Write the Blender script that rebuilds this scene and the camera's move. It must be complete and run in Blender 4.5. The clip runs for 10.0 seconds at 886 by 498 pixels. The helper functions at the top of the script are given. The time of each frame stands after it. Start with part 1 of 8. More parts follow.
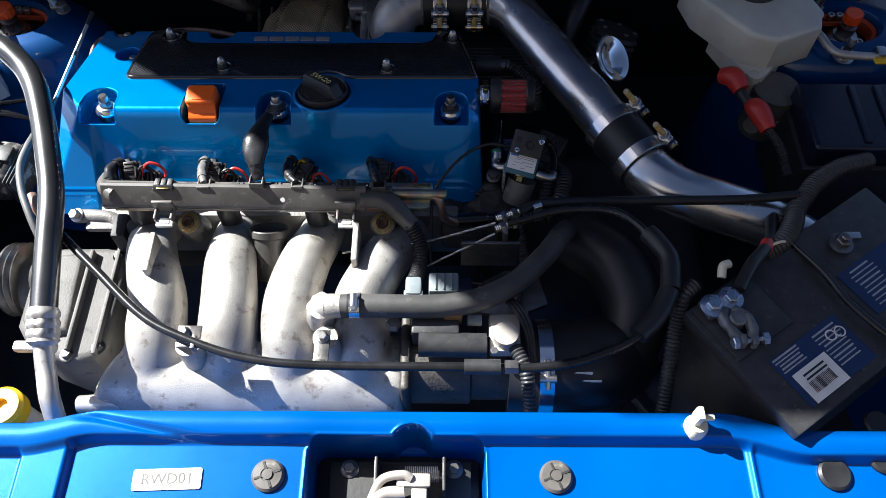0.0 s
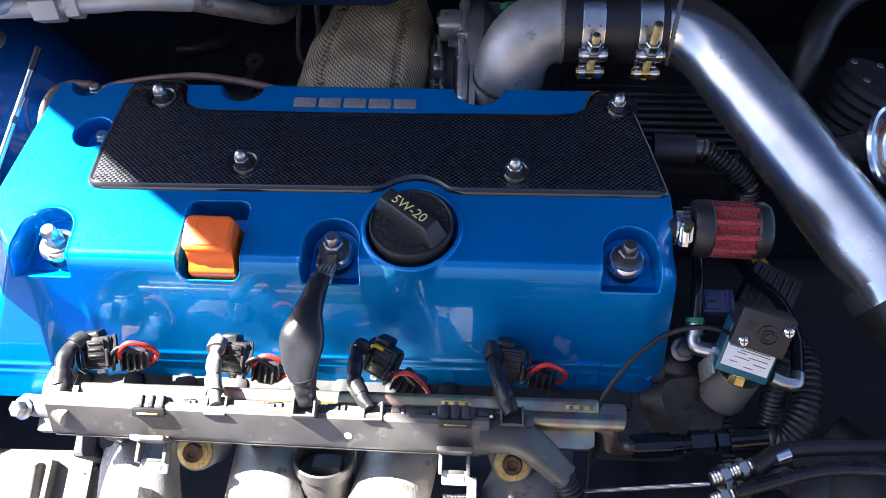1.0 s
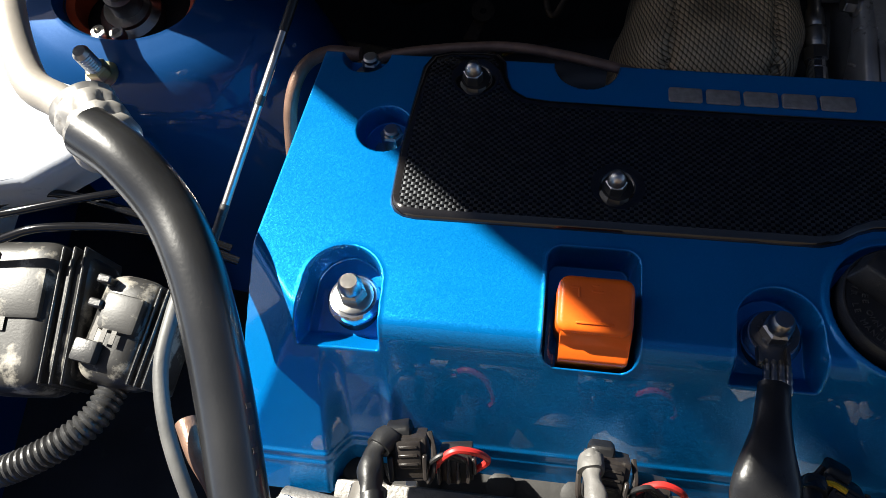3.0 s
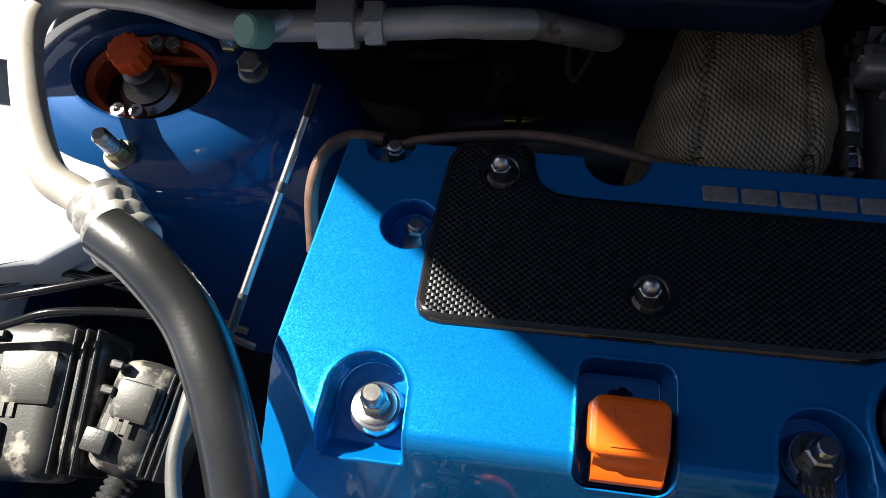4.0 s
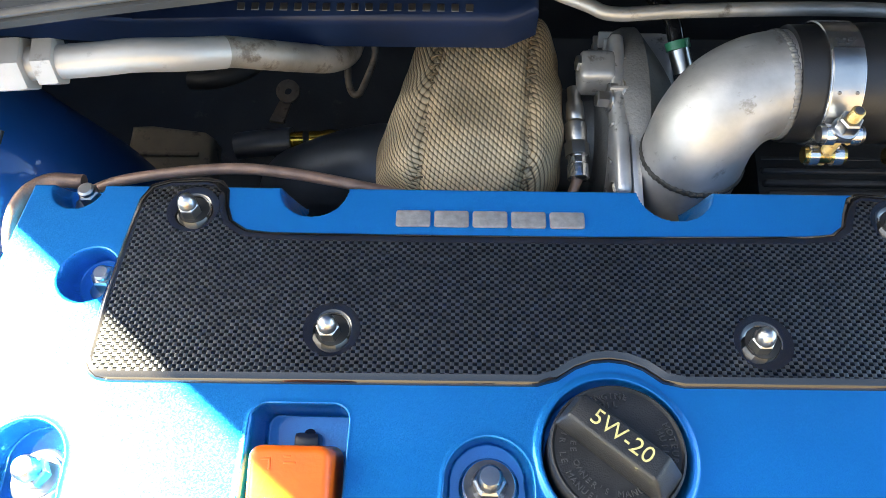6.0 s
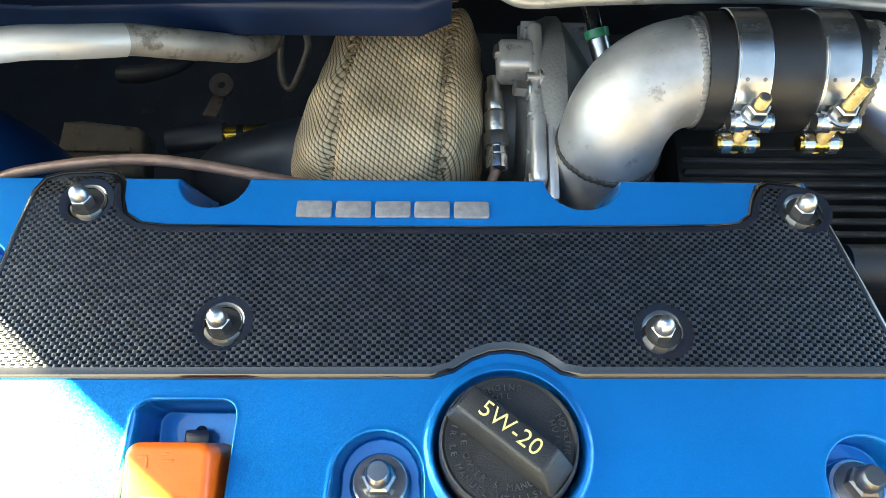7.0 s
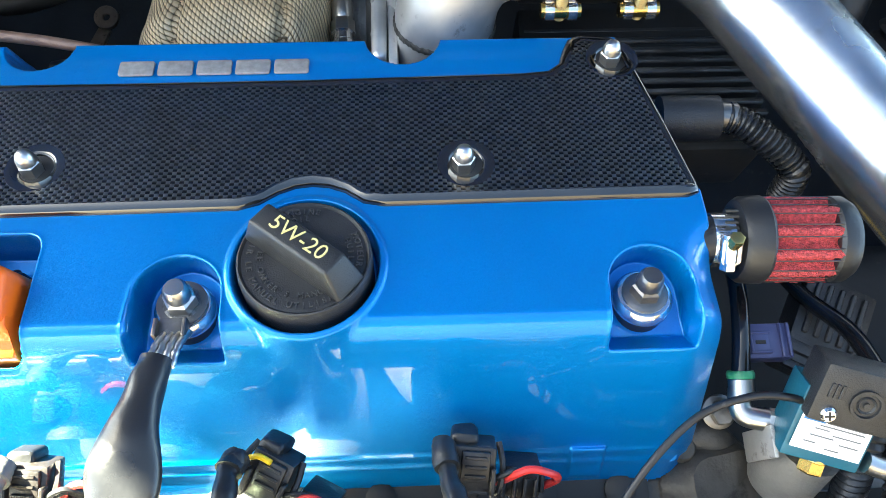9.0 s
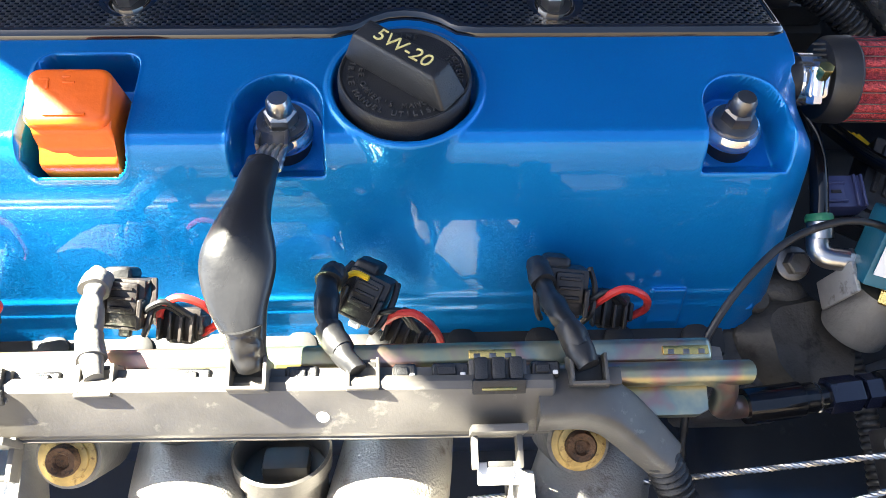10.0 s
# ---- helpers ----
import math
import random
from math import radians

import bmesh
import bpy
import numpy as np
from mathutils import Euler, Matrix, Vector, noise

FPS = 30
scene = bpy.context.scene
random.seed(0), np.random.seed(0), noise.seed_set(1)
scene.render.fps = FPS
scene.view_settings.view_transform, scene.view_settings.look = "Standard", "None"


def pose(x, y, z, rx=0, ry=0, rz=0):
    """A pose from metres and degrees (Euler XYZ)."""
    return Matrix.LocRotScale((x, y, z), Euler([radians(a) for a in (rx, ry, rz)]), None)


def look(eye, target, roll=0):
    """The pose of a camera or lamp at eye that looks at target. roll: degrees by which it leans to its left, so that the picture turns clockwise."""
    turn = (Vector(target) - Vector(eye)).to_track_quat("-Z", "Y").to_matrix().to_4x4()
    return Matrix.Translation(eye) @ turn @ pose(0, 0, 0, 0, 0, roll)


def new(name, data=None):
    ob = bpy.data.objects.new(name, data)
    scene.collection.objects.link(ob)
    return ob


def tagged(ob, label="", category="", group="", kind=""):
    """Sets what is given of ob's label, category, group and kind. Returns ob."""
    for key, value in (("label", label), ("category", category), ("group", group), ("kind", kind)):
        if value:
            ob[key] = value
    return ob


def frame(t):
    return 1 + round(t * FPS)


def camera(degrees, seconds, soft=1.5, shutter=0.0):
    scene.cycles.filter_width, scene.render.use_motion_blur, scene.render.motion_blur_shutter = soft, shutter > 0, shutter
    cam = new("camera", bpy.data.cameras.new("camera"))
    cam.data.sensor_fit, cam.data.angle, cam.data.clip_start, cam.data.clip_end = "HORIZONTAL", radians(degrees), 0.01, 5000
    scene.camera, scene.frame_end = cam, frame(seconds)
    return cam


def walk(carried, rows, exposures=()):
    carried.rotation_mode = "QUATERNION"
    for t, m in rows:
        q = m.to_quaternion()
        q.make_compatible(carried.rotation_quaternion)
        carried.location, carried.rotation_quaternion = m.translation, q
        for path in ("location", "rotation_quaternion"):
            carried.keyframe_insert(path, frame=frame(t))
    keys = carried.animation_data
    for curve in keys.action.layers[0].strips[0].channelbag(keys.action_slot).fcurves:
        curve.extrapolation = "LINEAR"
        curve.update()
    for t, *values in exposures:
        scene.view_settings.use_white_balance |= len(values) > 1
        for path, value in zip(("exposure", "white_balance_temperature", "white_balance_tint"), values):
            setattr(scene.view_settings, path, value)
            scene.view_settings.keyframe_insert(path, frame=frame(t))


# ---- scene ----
cam = camera(59.3, 10.0, 0.8)
EXPOSURES = [(0.0, 1.92, 6000, 9), (0.5, 2.95, 6000, 13), (1.0, 3.7, 6100, 12), (1.5, 3.95, 6200, 10), (2.0, 3.9, 6500, 7), (2.6, 2.35, 6600, 6), (3.2, 1.6, 6700, 6), (4.5, 2.05, 7000, 4), (5.0, 4.25, 7800, 2), (6.5, 5.4, 8200, -7), (7.0, 5.5, 8200, -11), (8.0, 5.6, 8100, -14), (9.0, 5.48, 7300, -8), (9.7, 4.88, 7000, -2), (10.0, 4.5, 6950, 3)]
PATH = [
    (0, (0.185, -0.569, 1.538), (0.18, 0.465, -0.175), 0.0),
    (0.2, (0.165, -0.439, 1.489), (0.132, 0.535, -0.257), -0.6),
    (0.5, (0.162, -0.311, 1.432), (-0.028, 0.583, -0.347), -7.5),
    (1, (0.094, -0.182, 1.359), (0.004, 0.563, -0.495), -4.9),
    (1.5, (0.039, -0.105, 1.268), (0.057, 0.542, -0.624), 2.1),
    (2, (-0.017, -0.071, 1.233), (-0.104, 0.505, -0.68), -6.4),
    (2.5, (-0.069, -0.07, 1.224), (-0.197, 0.513, -0.684), -8.6),
    (3, (-0.109, -0.072, 1.232), (-0.331, 0.501, -0.671), -15.5),
    (3.2, (-0.122, -0.076, 1.233), (-0.379, 0.504, -0.663), -17.4),
    (4.3, (-0.123, -0.019, 1.233), (-0.343, 0.612, -0.652), -12.7),
    (4.5, (-0.106, -0.016, 1.23), (-0.287, 0.618, -0.658), -10.7),
    (5, (-0.059, -0.004, 1.221), (-0.138, 0.64, -0.67), -5.0),
    (5.2, (-0.046, -0.003, 1.221), (-0.106, 0.671, -0.661), -3.6),
    (6.3, (-0.003, -0.004, 1.218), (-0.049, 0.625, -0.68), -3.2),
    (6.5, (0.004, -0.003, 1.211), (-0.022, 0.641, -0.682), -1.5),
    (7, (0.024, -0.005, 1.21), (0.024, 0.634, -0.685), 0.4),
    (7.5, (0.043, -0.008, 1.208), (0.046, 0.618, -0.691), 0.4),
    (8, (0.068, -0.017, 1.203), (0.125, 0.593, -0.7), 4.1),
    (8.5, (0.079, -0.037, 1.194), (0.159, 0.616, -0.694), 5.5),
    (9, (0.095, -0.081, 1.197), (0.167, 0.577, -0.69), 4.4),
    (9.5, (0.089, -0.133, 1.179), (0.19, 0.547, -0.699), 6.8),
    (10, (0.048, -0.154, 1.173), (0.154, 0.525, -0.706), 7.5),
]
walk(cam, [(t, look(eye, target, roll)) for t, eye, target, roll in PATH], EXPOSURES)

# ---- light ----
SUN_WAY = Vector((1.00, -0.545, -1.0)).normalized()
world = bpy.data.worlds.new("sky")
scene.world = world
world.use_nodes = True
wn = world.node_tree.nodes
sky = wn.new("ShaderNodeTexSky")
sky.sky_type, sky.sun_disc = "NISHITA", False
sky.sun_elevation = math.asin(-SUN_WAY.z)
sky.sun_rotation = math.atan2(-SUN_WAY.x, -SUN_WAY.y)
sky.air_density, sky.dust_density, sky.ozone_density = 0.34, 0.8, 0.4
world.node_tree.links.new(sky.outputs[0], wn["Background"].inputs[0])
wn["Background"].inputs[1].default_value = 0.05
sun_data = bpy.data.lights.new("sun", "SUN")
sun_data.energy, sun_data.angle, sun_data.color = 5.0, radians(0.5), (1.0, 0.95, 0.88)
sun = new("sun", sun_data)
sun.matrix_world = look((-4, 3, 6), Vector((-4, 3, 6)) + SUN_WAY)


# ---- materials ----
def material(name, colour, rough=0.5, metal=0.0, var=0.2, scale=60.0, bump=0.15, fine=400.0, coat=0.0, dirt=None, dirt_at=0.62, bump_dist=0.0008, spec=0.5):
    """A plain surface with two scales of variation: blotches or wear, and fine grain relief."""
    m = bpy.data.materials.new(name)
    m.use_nodes = True
    nt = m.node_tree
    n, link = nt.nodes, nt.links.new
    b = n["Principled BSDF"]
    b.inputs["Metallic"].default_value = metal
    b.inputs["Coat Weight"].default_value = coat
    b.inputs["Coat Roughness"].default_value = 0.06
    b.inputs["Specular IOR Level"].default_value = spec
    co = n.new("ShaderNodeTexCoord")
    big = n.new("ShaderNodeTexNoise")
    big.inputs["Scale"].default_value, big.inputs["Detail"].default_value = scale, 5
    link(co.outputs["Object"], big.inputs["Vector"])
    ramp = n.new("ShaderNodeValToRGB")
    lo = [c * (1 - var) for c in colour]
    hi = [min(1, c * (1 + var)) for c in colour]
    ramp.color_ramp.elements[0].position, ramp.color_ramp.elements[1].position = 0.3, 0.7
    ramp.color_ramp.elements[0].color, ramp.color_ramp.elements[1].color = (*lo, 1), (*hi, 1)
    link(big.outputs["Fac"], ramp.inputs["Fac"])
    out = ramp.outputs["Color"]
    if dirt:
        spots = n.new("ShaderNodeTexNoise")
        spots.inputs["Scale"].default_value, spots.inputs["Detail"].default_value, spots.inputs["Roughness"].default_value = scale * 2.3, 8, 0.65
        link(co.outputs["Object"], spots.inputs["Vector"])
        cut = n.new("ShaderNodeValToRGB")
        cut.color_ramp.elements[0].position, cut.color_ramp.elements[1].position = dirt_at, dirt_at + 0.12
        link(spots.outputs["Fac"], cut.inputs["Fac"])
        mix = n.new("ShaderNodeMix")
        mix.data_type = "RGBA"
        mix.inputs["B"].default_value = (*dirt, 1)
        link(cut.outputs["Color"], mix.inputs["Factor"])
        link(out, mix.inputs["A"])
        out = mix.outputs["Result"]
    link(out, b.inputs["Base Color"])
    rr = n.new("ShaderNodeMapRange")
    rr.inputs["To Min"].default_value, rr.inputs["To Max"].default_value = max(0.02, rough * 0.75), min(1, rough * 1.3)
    link(big.outputs["Fac"], rr.inputs["Value"])
    link(rr.outputs["Result"], b.inputs["Roughness"])
    if bump:
        grain = n.new("ShaderNodeTexNoise")
        grain.inputs["Scale"].default_value, grain.inputs["Detail"].default_value = fine, 3
        link(co.outputs["Object"], grain.inputs["Vector"])
        bp = n.new("ShaderNodeBump")
        bp.inputs["Strength"].default_value, bp.inputs["Distance"].default_value = bump, bump_dist
        link(grain.outputs["Fac"], bp.inputs["Height"])
        link(bp.outputs["Normal"], b.inputs["Normal"])
    return m


def paint_material(name, colour, flake=1.0, metal=0.35, rough=0.38, peel=0.03, coat_rough=0.012):
    """Metallic candy paint: fine flakes in the base, orange peel under a clear coat, dust specks."""
    m = material(name, colour, rough, metal, 0.10, 9.0, 0.0, coat=1.0, spec=0.16)
    nt = m.node_tree
    n, link = nt.nodes, nt.links.new
    b = n["Principled BSDF"]
    b.inputs["Coat IOR"].default_value = 1.55
    b.inputs["Coat Weight"].default_value = 0.5
    b.inputs["Coat Roughness"].default_value = coat_rough
    co = n.new("ShaderNodeTexCoord")
    fl = n.new("ShaderNodeTexVoronoi")
    fl.inputs["Scale"].default_value = 2300
    link(co.outputs["Object"], fl.inputs["Vector"])
    mid = n.new("ShaderNodeVectorMath")
    mid.operation = "SUBTRACT"
    mid.inputs[1].default_value = (0.5, 0.5, 0.5)
    link(fl.outputs["Color"], mid.inputs[0])
    tilt = n.new("ShaderNodeVectorMath")
    tilt.operation = "SCALE"
    tilt.inputs["Scale"].default_value = 0.155 * flake
    link(mid.outputs["Vector"], tilt.inputs[0])
    geo = n.new("ShaderNodeNewGeometry")
    lean = n.new("ShaderNodeVectorMath")
    link(geo.outputs["Normal"], lean.inputs[0])
    link(tilt.outputs["Vector"], lean.inputs[1])
    unit = n.new("ShaderNodeVectorMath")
    unit.operation = "NORMALIZE"
    link(lean.outputs["Vector"], unit.inputs[0])
    link(unit.outputs["Vector"], b.inputs["Normal"])
    op = n.new("ShaderNodeTexNoise")
    op.inputs["Scale"].default_value, op.inputs["Detail"].default_value = 120, 2
    link(co.outputs["Object"], op.inputs["Vector"])
    b2 = n.new("ShaderNodeBump")
    b2.inputs["Strength"].default_value, b2.inputs["Distance"].default_value = peel, 0.002
    link(op.outputs["Fac"], b2.inputs["Height"])
    link(b2.outputs["Normal"], b.inputs["Coat Normal"])
    return m


def weave_material(name, dark, light, cell, ratio=1.4, rough=0.35, coat=1.0, bump=0.4, twill=0.0, metal=0.0):
    """A woven cloth: over and under tows as a checker, each one crowned."""
    m = bpy.data.materials.new(name)
    m.use_nodes = True
    nt = m.node_tree
    n, link = nt.nodes, nt.links.new
    b = n["Principled BSDF"]
    b.inputs["Roughness"].default_value, b.inputs["Coat Weight"].default_value = rough, coat
    b.inputs["Coat Roughness"].default_value, b.inputs["Metallic"].default_value = 0.08, metal
    uv = n.new("ShaderNodeUVMap")
    mp = n.new("ShaderNodeMapping")
    mp.inputs["Scale"].default_value = (1 / cell, ratio / cell, 1)
    mp.inputs["Rotation"].default_value = (0, 0, twill)
    link(uv.outputs["UV"], mp.inputs["Vector"])
    ch = n.new("ShaderNodeTexChecker")
    ch.inputs["Scale"].default_value = 1.0
    ch.inputs["Color1"].default_value, ch.inputs["Color2"].default_value = (*dark, 1), (*light, 1)
    link(mp.outputs["Vector"], ch.inputs["Vector"])
    nz = n.new("ShaderNodeTexNoise")
    nz.inputs["Scale"].default_value = 0.35
    nz.inputs["Detail"].default_value = 6
    link(mp.outputs["Vector"], nz.inputs["Vector"])
    mul = n.new("ShaderNodeMix")
    mul.data_type, mul.blend_type = "RGBA", "MULTIPLY"
    mul.inputs["Factor"].default_value = 0.7
    link(ch.outputs["Color"], mul.inputs["A"])
    grey = n.new("ShaderNodeMapRange")
    grey.inputs["From Min"].default_value, grey.inputs["From Max"].default_value = 0.3, 0.7
    grey.inputs["To Min"].default_value, grey.inputs["To Max"].default_value = 0.45, 1.2
    link(nz.outputs["Fac"], grey.inputs["Value"])
    link(grey.outputs["Result"], mul.inputs["B"])
    link(mul.outputs["Result"], b.inputs["Base Color"])
    # crowned tows: |sin| along each way
    sep = n.new("ShaderNodeSeparateXYZ")
    link(mp.outputs["Vector"], sep.inputs["Vector"])
    hs = []
    for axis in ("X", "Y"):
        s = n.new("ShaderNodeMath")
        s.operation = "MULTIPLY"
        s.inputs[1].default_value = math.pi
        link(sep.outputs[axis], s.inputs[0])
        s2 = n.new("ShaderNodeMath")
        s2.operation = "SINE"
        link(s.outputs[0], s2.inputs[0])
        s3 = n.new("ShaderNodeMath")
        s3.operation = "ABSOLUTE"
        link(s2.outputs[0], s3.inputs[0])
        hs.append(s3)
    pick = n.new("ShaderNodeMix")
    link(ch.outputs["Fac"], pick.inputs["Factor"])
    link(hs[0].outputs[0], pick.inputs["A"])
    link(hs[1].outputs[0], pick.inputs["B"])
    bp = n.new("ShaderNodeBump")
    bp.inputs["Strength"].default_value, bp.inputs["Distance"].default_value = bump, cell * 0.3
    link(pick.outputs["Result"], bp.inputs["Height"])
    link(bp.outputs["Normal"], b.inputs["Normal"])
    return m


BLUE = paint_material("blue_candy_paint", (0.0001, 0.185, 0.53), 1.0, 0.48, 0.34, 0.006, 0.003)
BODY = paint_material("blue_body_paint", (0.0003, 0.085, 0.36), 0.4, 0.3, 0.35, 0.03)
# darker versions of the body blue for inner wings, hood skin and towers
DEEP = paint_material("dark_blue_body_paint", (0.0014, 0.046, 0.17), 0.3, 0.2, 0.42, 0.05, coat_rough=0.05)
TOWER = paint_material("dark_blue_tower_paint", (0.0014, 0.050, 0.175), 0.3, 0.2, 0.42, 0.05, coat_rough=0.05)
# dusty blue paint with sunlight and glare put into its pale colour
SUNPALE = material("sun_glare_dusty_paint", (0.34, 0.36, 0.40), 0.5, 0, 0.2, 14, 0.2, 300, dirt=(0.10, 0.16, 0.30), dirt_at=0.60)
CARBON = weave_material("carbon_fibre", (0.0030, 0.0030, 0.0035), (0.100, 0.104, 0.112), 0.00196, 1.14, 0.42, 0.6, 0.45, metal=0.85)
CARBON.node_tree.nodes["Principled BSDF"].inputs["Specular IOR Level"].default_value = 0.25
def twill_material(name, gap, light, warm, length, height, turn):
    """A coarse twill cloth: slanting rows of short tows with dark gaps."""
    m = bpy.data.materials.new(name)
    m.use_nodes = True
    n, link = m.node_tree.nodes, m.node_tree.links.new
    b = n["Principled BSDF"]
    b.inputs["Roughness"].default_value, b.inputs["Metallic"].default_value = 0.45, 0.1
    uv = n.new("ShaderNodeUVMap")
    mp = n.new("ShaderNodeMapping")
    mp.inputs["Rotation"].default_value = (0, 0, turn)
    link(uv.outputs["UV"], mp.inputs["Vector"])
    sep = n.new("ShaderNodeSeparateXYZ")
    link(mp.outputs["Vector"], sep.inputs["Vector"])

    def calc(op, a, b):
        node = n.new("ShaderNodeMath")
        node.operation = op
        for k, v in enumerate((a, b)):
            if isinstance(v, (int, float)):
                node.inputs[k].default_value = v
            elif v is not None:
                link(v, node.inputs[k])
        return node.outputs[0]

    wob = n.new("ShaderNodeTexNoise")
    wob.inputs["Scale"].default_value = 60
    link(uv.outputs["UV"], wob.inputs["Vector"])
    v = calc("ADD", calc("MULTIPLY", sep.outputs["Y"], 1 / height), calc("MULTIPLY", wob.outputs["Fac"], 0.18))
    u = calc("ADD", calc("MULTIPLY", sep.outputs["X"], 1 / length), calc("MULTIPLY", v, 0.75))
    row = calc("POWER", calc("ABSOLUTE", calc("SINE", calc("MULTIPLY", v, math.pi), None), None), 0.6)
    stitch = calc("POWER", calc("ABSOLUTE", calc("SINE", calc("MULTIPLY", u, math.pi), None), None), 0.6)
    tow = calc("MULTIPLY", calc("ADD", calc("MULTIPLY", row, 0.75), 0.25), calc("ADD", calc("MULTIPLY", stitch, 0.55), 0.45))
    br = n.new("ShaderNodeValToRGB")
    br.color_ramp.elements[0].position, br.color_ramp.elements[1].position = 0.33, 0.78
    br.color_ramp.elements[0].color, br.color_ramp.elements[1].color = (*gap, 1), (*warm, 1)
    br.color_ramp.elements.new(0.56).color = (*light, 1)
    link(tow, br.inputs["Fac"])
    nz = n.new("ShaderNodeTexNoise")
    nz.inputs["Scale"].default_value, nz.inputs["Detail"].default_value = 30, 5
    link(uv.outputs["UV"], nz.inputs["Vector"])
    mr = n.new("ShaderNodeMapRange")
    mr.inputs["From Min"].default_value, mr.inputs["From Max"].default_value = 0.3, 0.7
    mr.inputs["To Min"].default_value, mr.inputs["To Max"].default_value = 0.6, 1.1
    link(nz.outputs["Fac"], mr.inputs["Value"])
    mul = n.new("ShaderNodeMix")
    mul.data_type, mul.blend_type = "RGBA", "MULTIPLY"
    mul.inputs["Factor"].default_value = 1.0
    link(br.outputs["Color"], mul.inputs["A"])
    link(mr.outputs["Result"], mul.inputs["B"])
    link(mul.outputs["Result"], b.inputs["Base Color"])
    bp = n.new("ShaderNodeBump")
    bp.inputs["Strength"].default_value, bp.inputs["Distance"].default_value = 0.9, 0.0012
    link(tow, bp.inputs["Height"])
    link(bp.outputs["Normal"], b.inputs["Normal"])
    return m


BASALT = twill_material("basalt_blanket", (0.070, 0.042, 0.020), (0.42, 0.285, 0.145), (0.74, 0.55, 0.33), 0.0032, 0.0030, 0.80)
BLACK = material("black_plastic", (0.034, 0.034, 0.035), 0.36, 0, 0.3, 70, 0.2, 900, dirt=(0.10, 0.093, 0.085), dirt_at=0.60)
RUBBER = material("black_rubber", (0.014, 0.014, 0.015), 0.42, 0, 0.3, 40, 0.12, 700, dirt=(0.07, 0.065, 0.06), dirt_at=0.68)
CAPLET = material("worn_black_plastic", (0.060, 0.059, 0.058), 0.40, 0, 0.3, 300, 0.2, 1600)
RESIN = material("black_gloss_resin", (0.010, 0.009, 0.009), 0.09, 0, 0.25, 40, 0.10, 220, coat=1.0)
GLOSS = material("glossy_black", (0.008, 0.008, 0.009), 0.12, 0, 0.2, 30, 0.03, 300)
CAPBLK = material("moulded_black_plastic", (0.018, 0.018, 0.019), 0.42, 0, 0.2, 120, 0.35, 1600)
CAST = material("cast_aluminium", (0.40, 0.38, 0.345), 0.44, 0.45, 0.22, 30, 0.42, 900, dirt=(0.20, 0.17, 0.135), dirt_at=0.56, bump_dist=0.0012)
CASTD = material("dull_cast_aluminium", (0.21, 0.20, 0.185), 0.55, 0.45, 0.25, 30, 0.5, 500, dirt=(0.10, 0.09, 0.075), dirt_at=0.60, bump_dist=0.001)
ALU = material("satin_aluminium", (0.47, 0.45, 0.42), 0.46, 0.65, 0.30, 34, 0.16, 260, dirt=(0.20, 0.175, 0.145), dirt_at=0.60)
PIPE = material("weathered_aluminium", (0.46, 0.42, 0.37), 0.43, 0.4, 0.15, 26, 0.15, 300, dirt=(0.22, 0.19, 0.16), dirt_at=0.64)
DULL = material("dull_grey_casting", (0.085, 0.080, 0.074), 0.5, 0.35, 0.3, 24, 0.2, 600, dirt=(0.05, 0.046, 0.04), dirt_at=0.58)
GRIME = material("grimy_cast_metal", (0.062, 0.056, 0.048), 0.55, 0.3, 0.35, 40, 0.5, 400, dirt=(0.03, 0.026, 0.022), dirt_at=0.55, bump_dist=0.001)
HOSE = material("scuffed_black_rubber", (0.016, 0.016, 0.016), 0.30, 0, 0.3, 26, 0.10, 500, coat=1.0, spec=0.8, dirt=(0.12, 0.11, 0.095), dirt_at=0.70)
HOSE.node_tree.nodes["Principled BSDF"].inputs["Coat Roughness"].default_value = 0.19
PLUG = material("dusty_brown_black_plastic", (0.024, 0.020, 0.018), 0.36, 0, 0.4, 110, 0.2, 700, dirt=(0.08, 0.07, 0.06), dirt_at=0.62)
PALE = material("pale_dusty_tape", (0.13, 0.125, 0.118), 0.5, 0, 0.25, 90, 0.3, 500, dirt=(0.10, 0.10, 0.10), dirt_at=0.60)
POLISH = material("polished_aluminium", (0.80, 0.79, 0.78), 0.15, 0.95, 0.10, 22, 0.06, 160)
STEEL = material("bright_steel", (0.52, 0.50, 0.47), 0.30, 1.0, 0.15, 60, 0.12, 500, dirt=(0.2, 0.17, 0.13), dirt_at=0.70)
DARKST = material("dark_steel", (0.20, 0.19, 0.18), 0.35, 0.9, 0.3, 60, 0.2, 500, dirt=(0.09, 0.06, 0.04), dirt_at=0.62)
ZINC = material("yellow_zinc_plate", (0.46, 0.42, 0.27), 0.33, 0.9, 0.2, 24, 0.08, 300)
zn = ZINC.node_tree
zr = next(n for n in zn.nodes if n.bl_idname == "ShaderNodeValToRGB")
for at, col in ((0.40, (0.26, 0.33, 0.24, 1)), (0.48, (0.45, 0.39, 0.22, 1)), (0.56, (0.40, 0.25, 0.22, 1)), (0.63, (0.30, 0.34, 0.28, 1))):
    zr.color_ramp.elements.new(at).color = col
OLDZINC = material("stained_yellow_zinc", (0.46, 0.33, 0.13), 0.42, 0.7, 0.3, 120, 0.3, 700, dirt=(0.16, 0.09, 0.04), dirt_at=0.55)
BRASS = material("brass", (0.72, 0.50, 0.16), 0.25, 1.0, 0.15, 80, 0.1, 500)
GREYPL = material("dusty_grey_plastic", (0.088, 0.081, 0.072), 0.42, 0, 0.32, 38, 0.08, 900, dirt=(0.21, 0.195, 0.165), dirt_at=0.60)
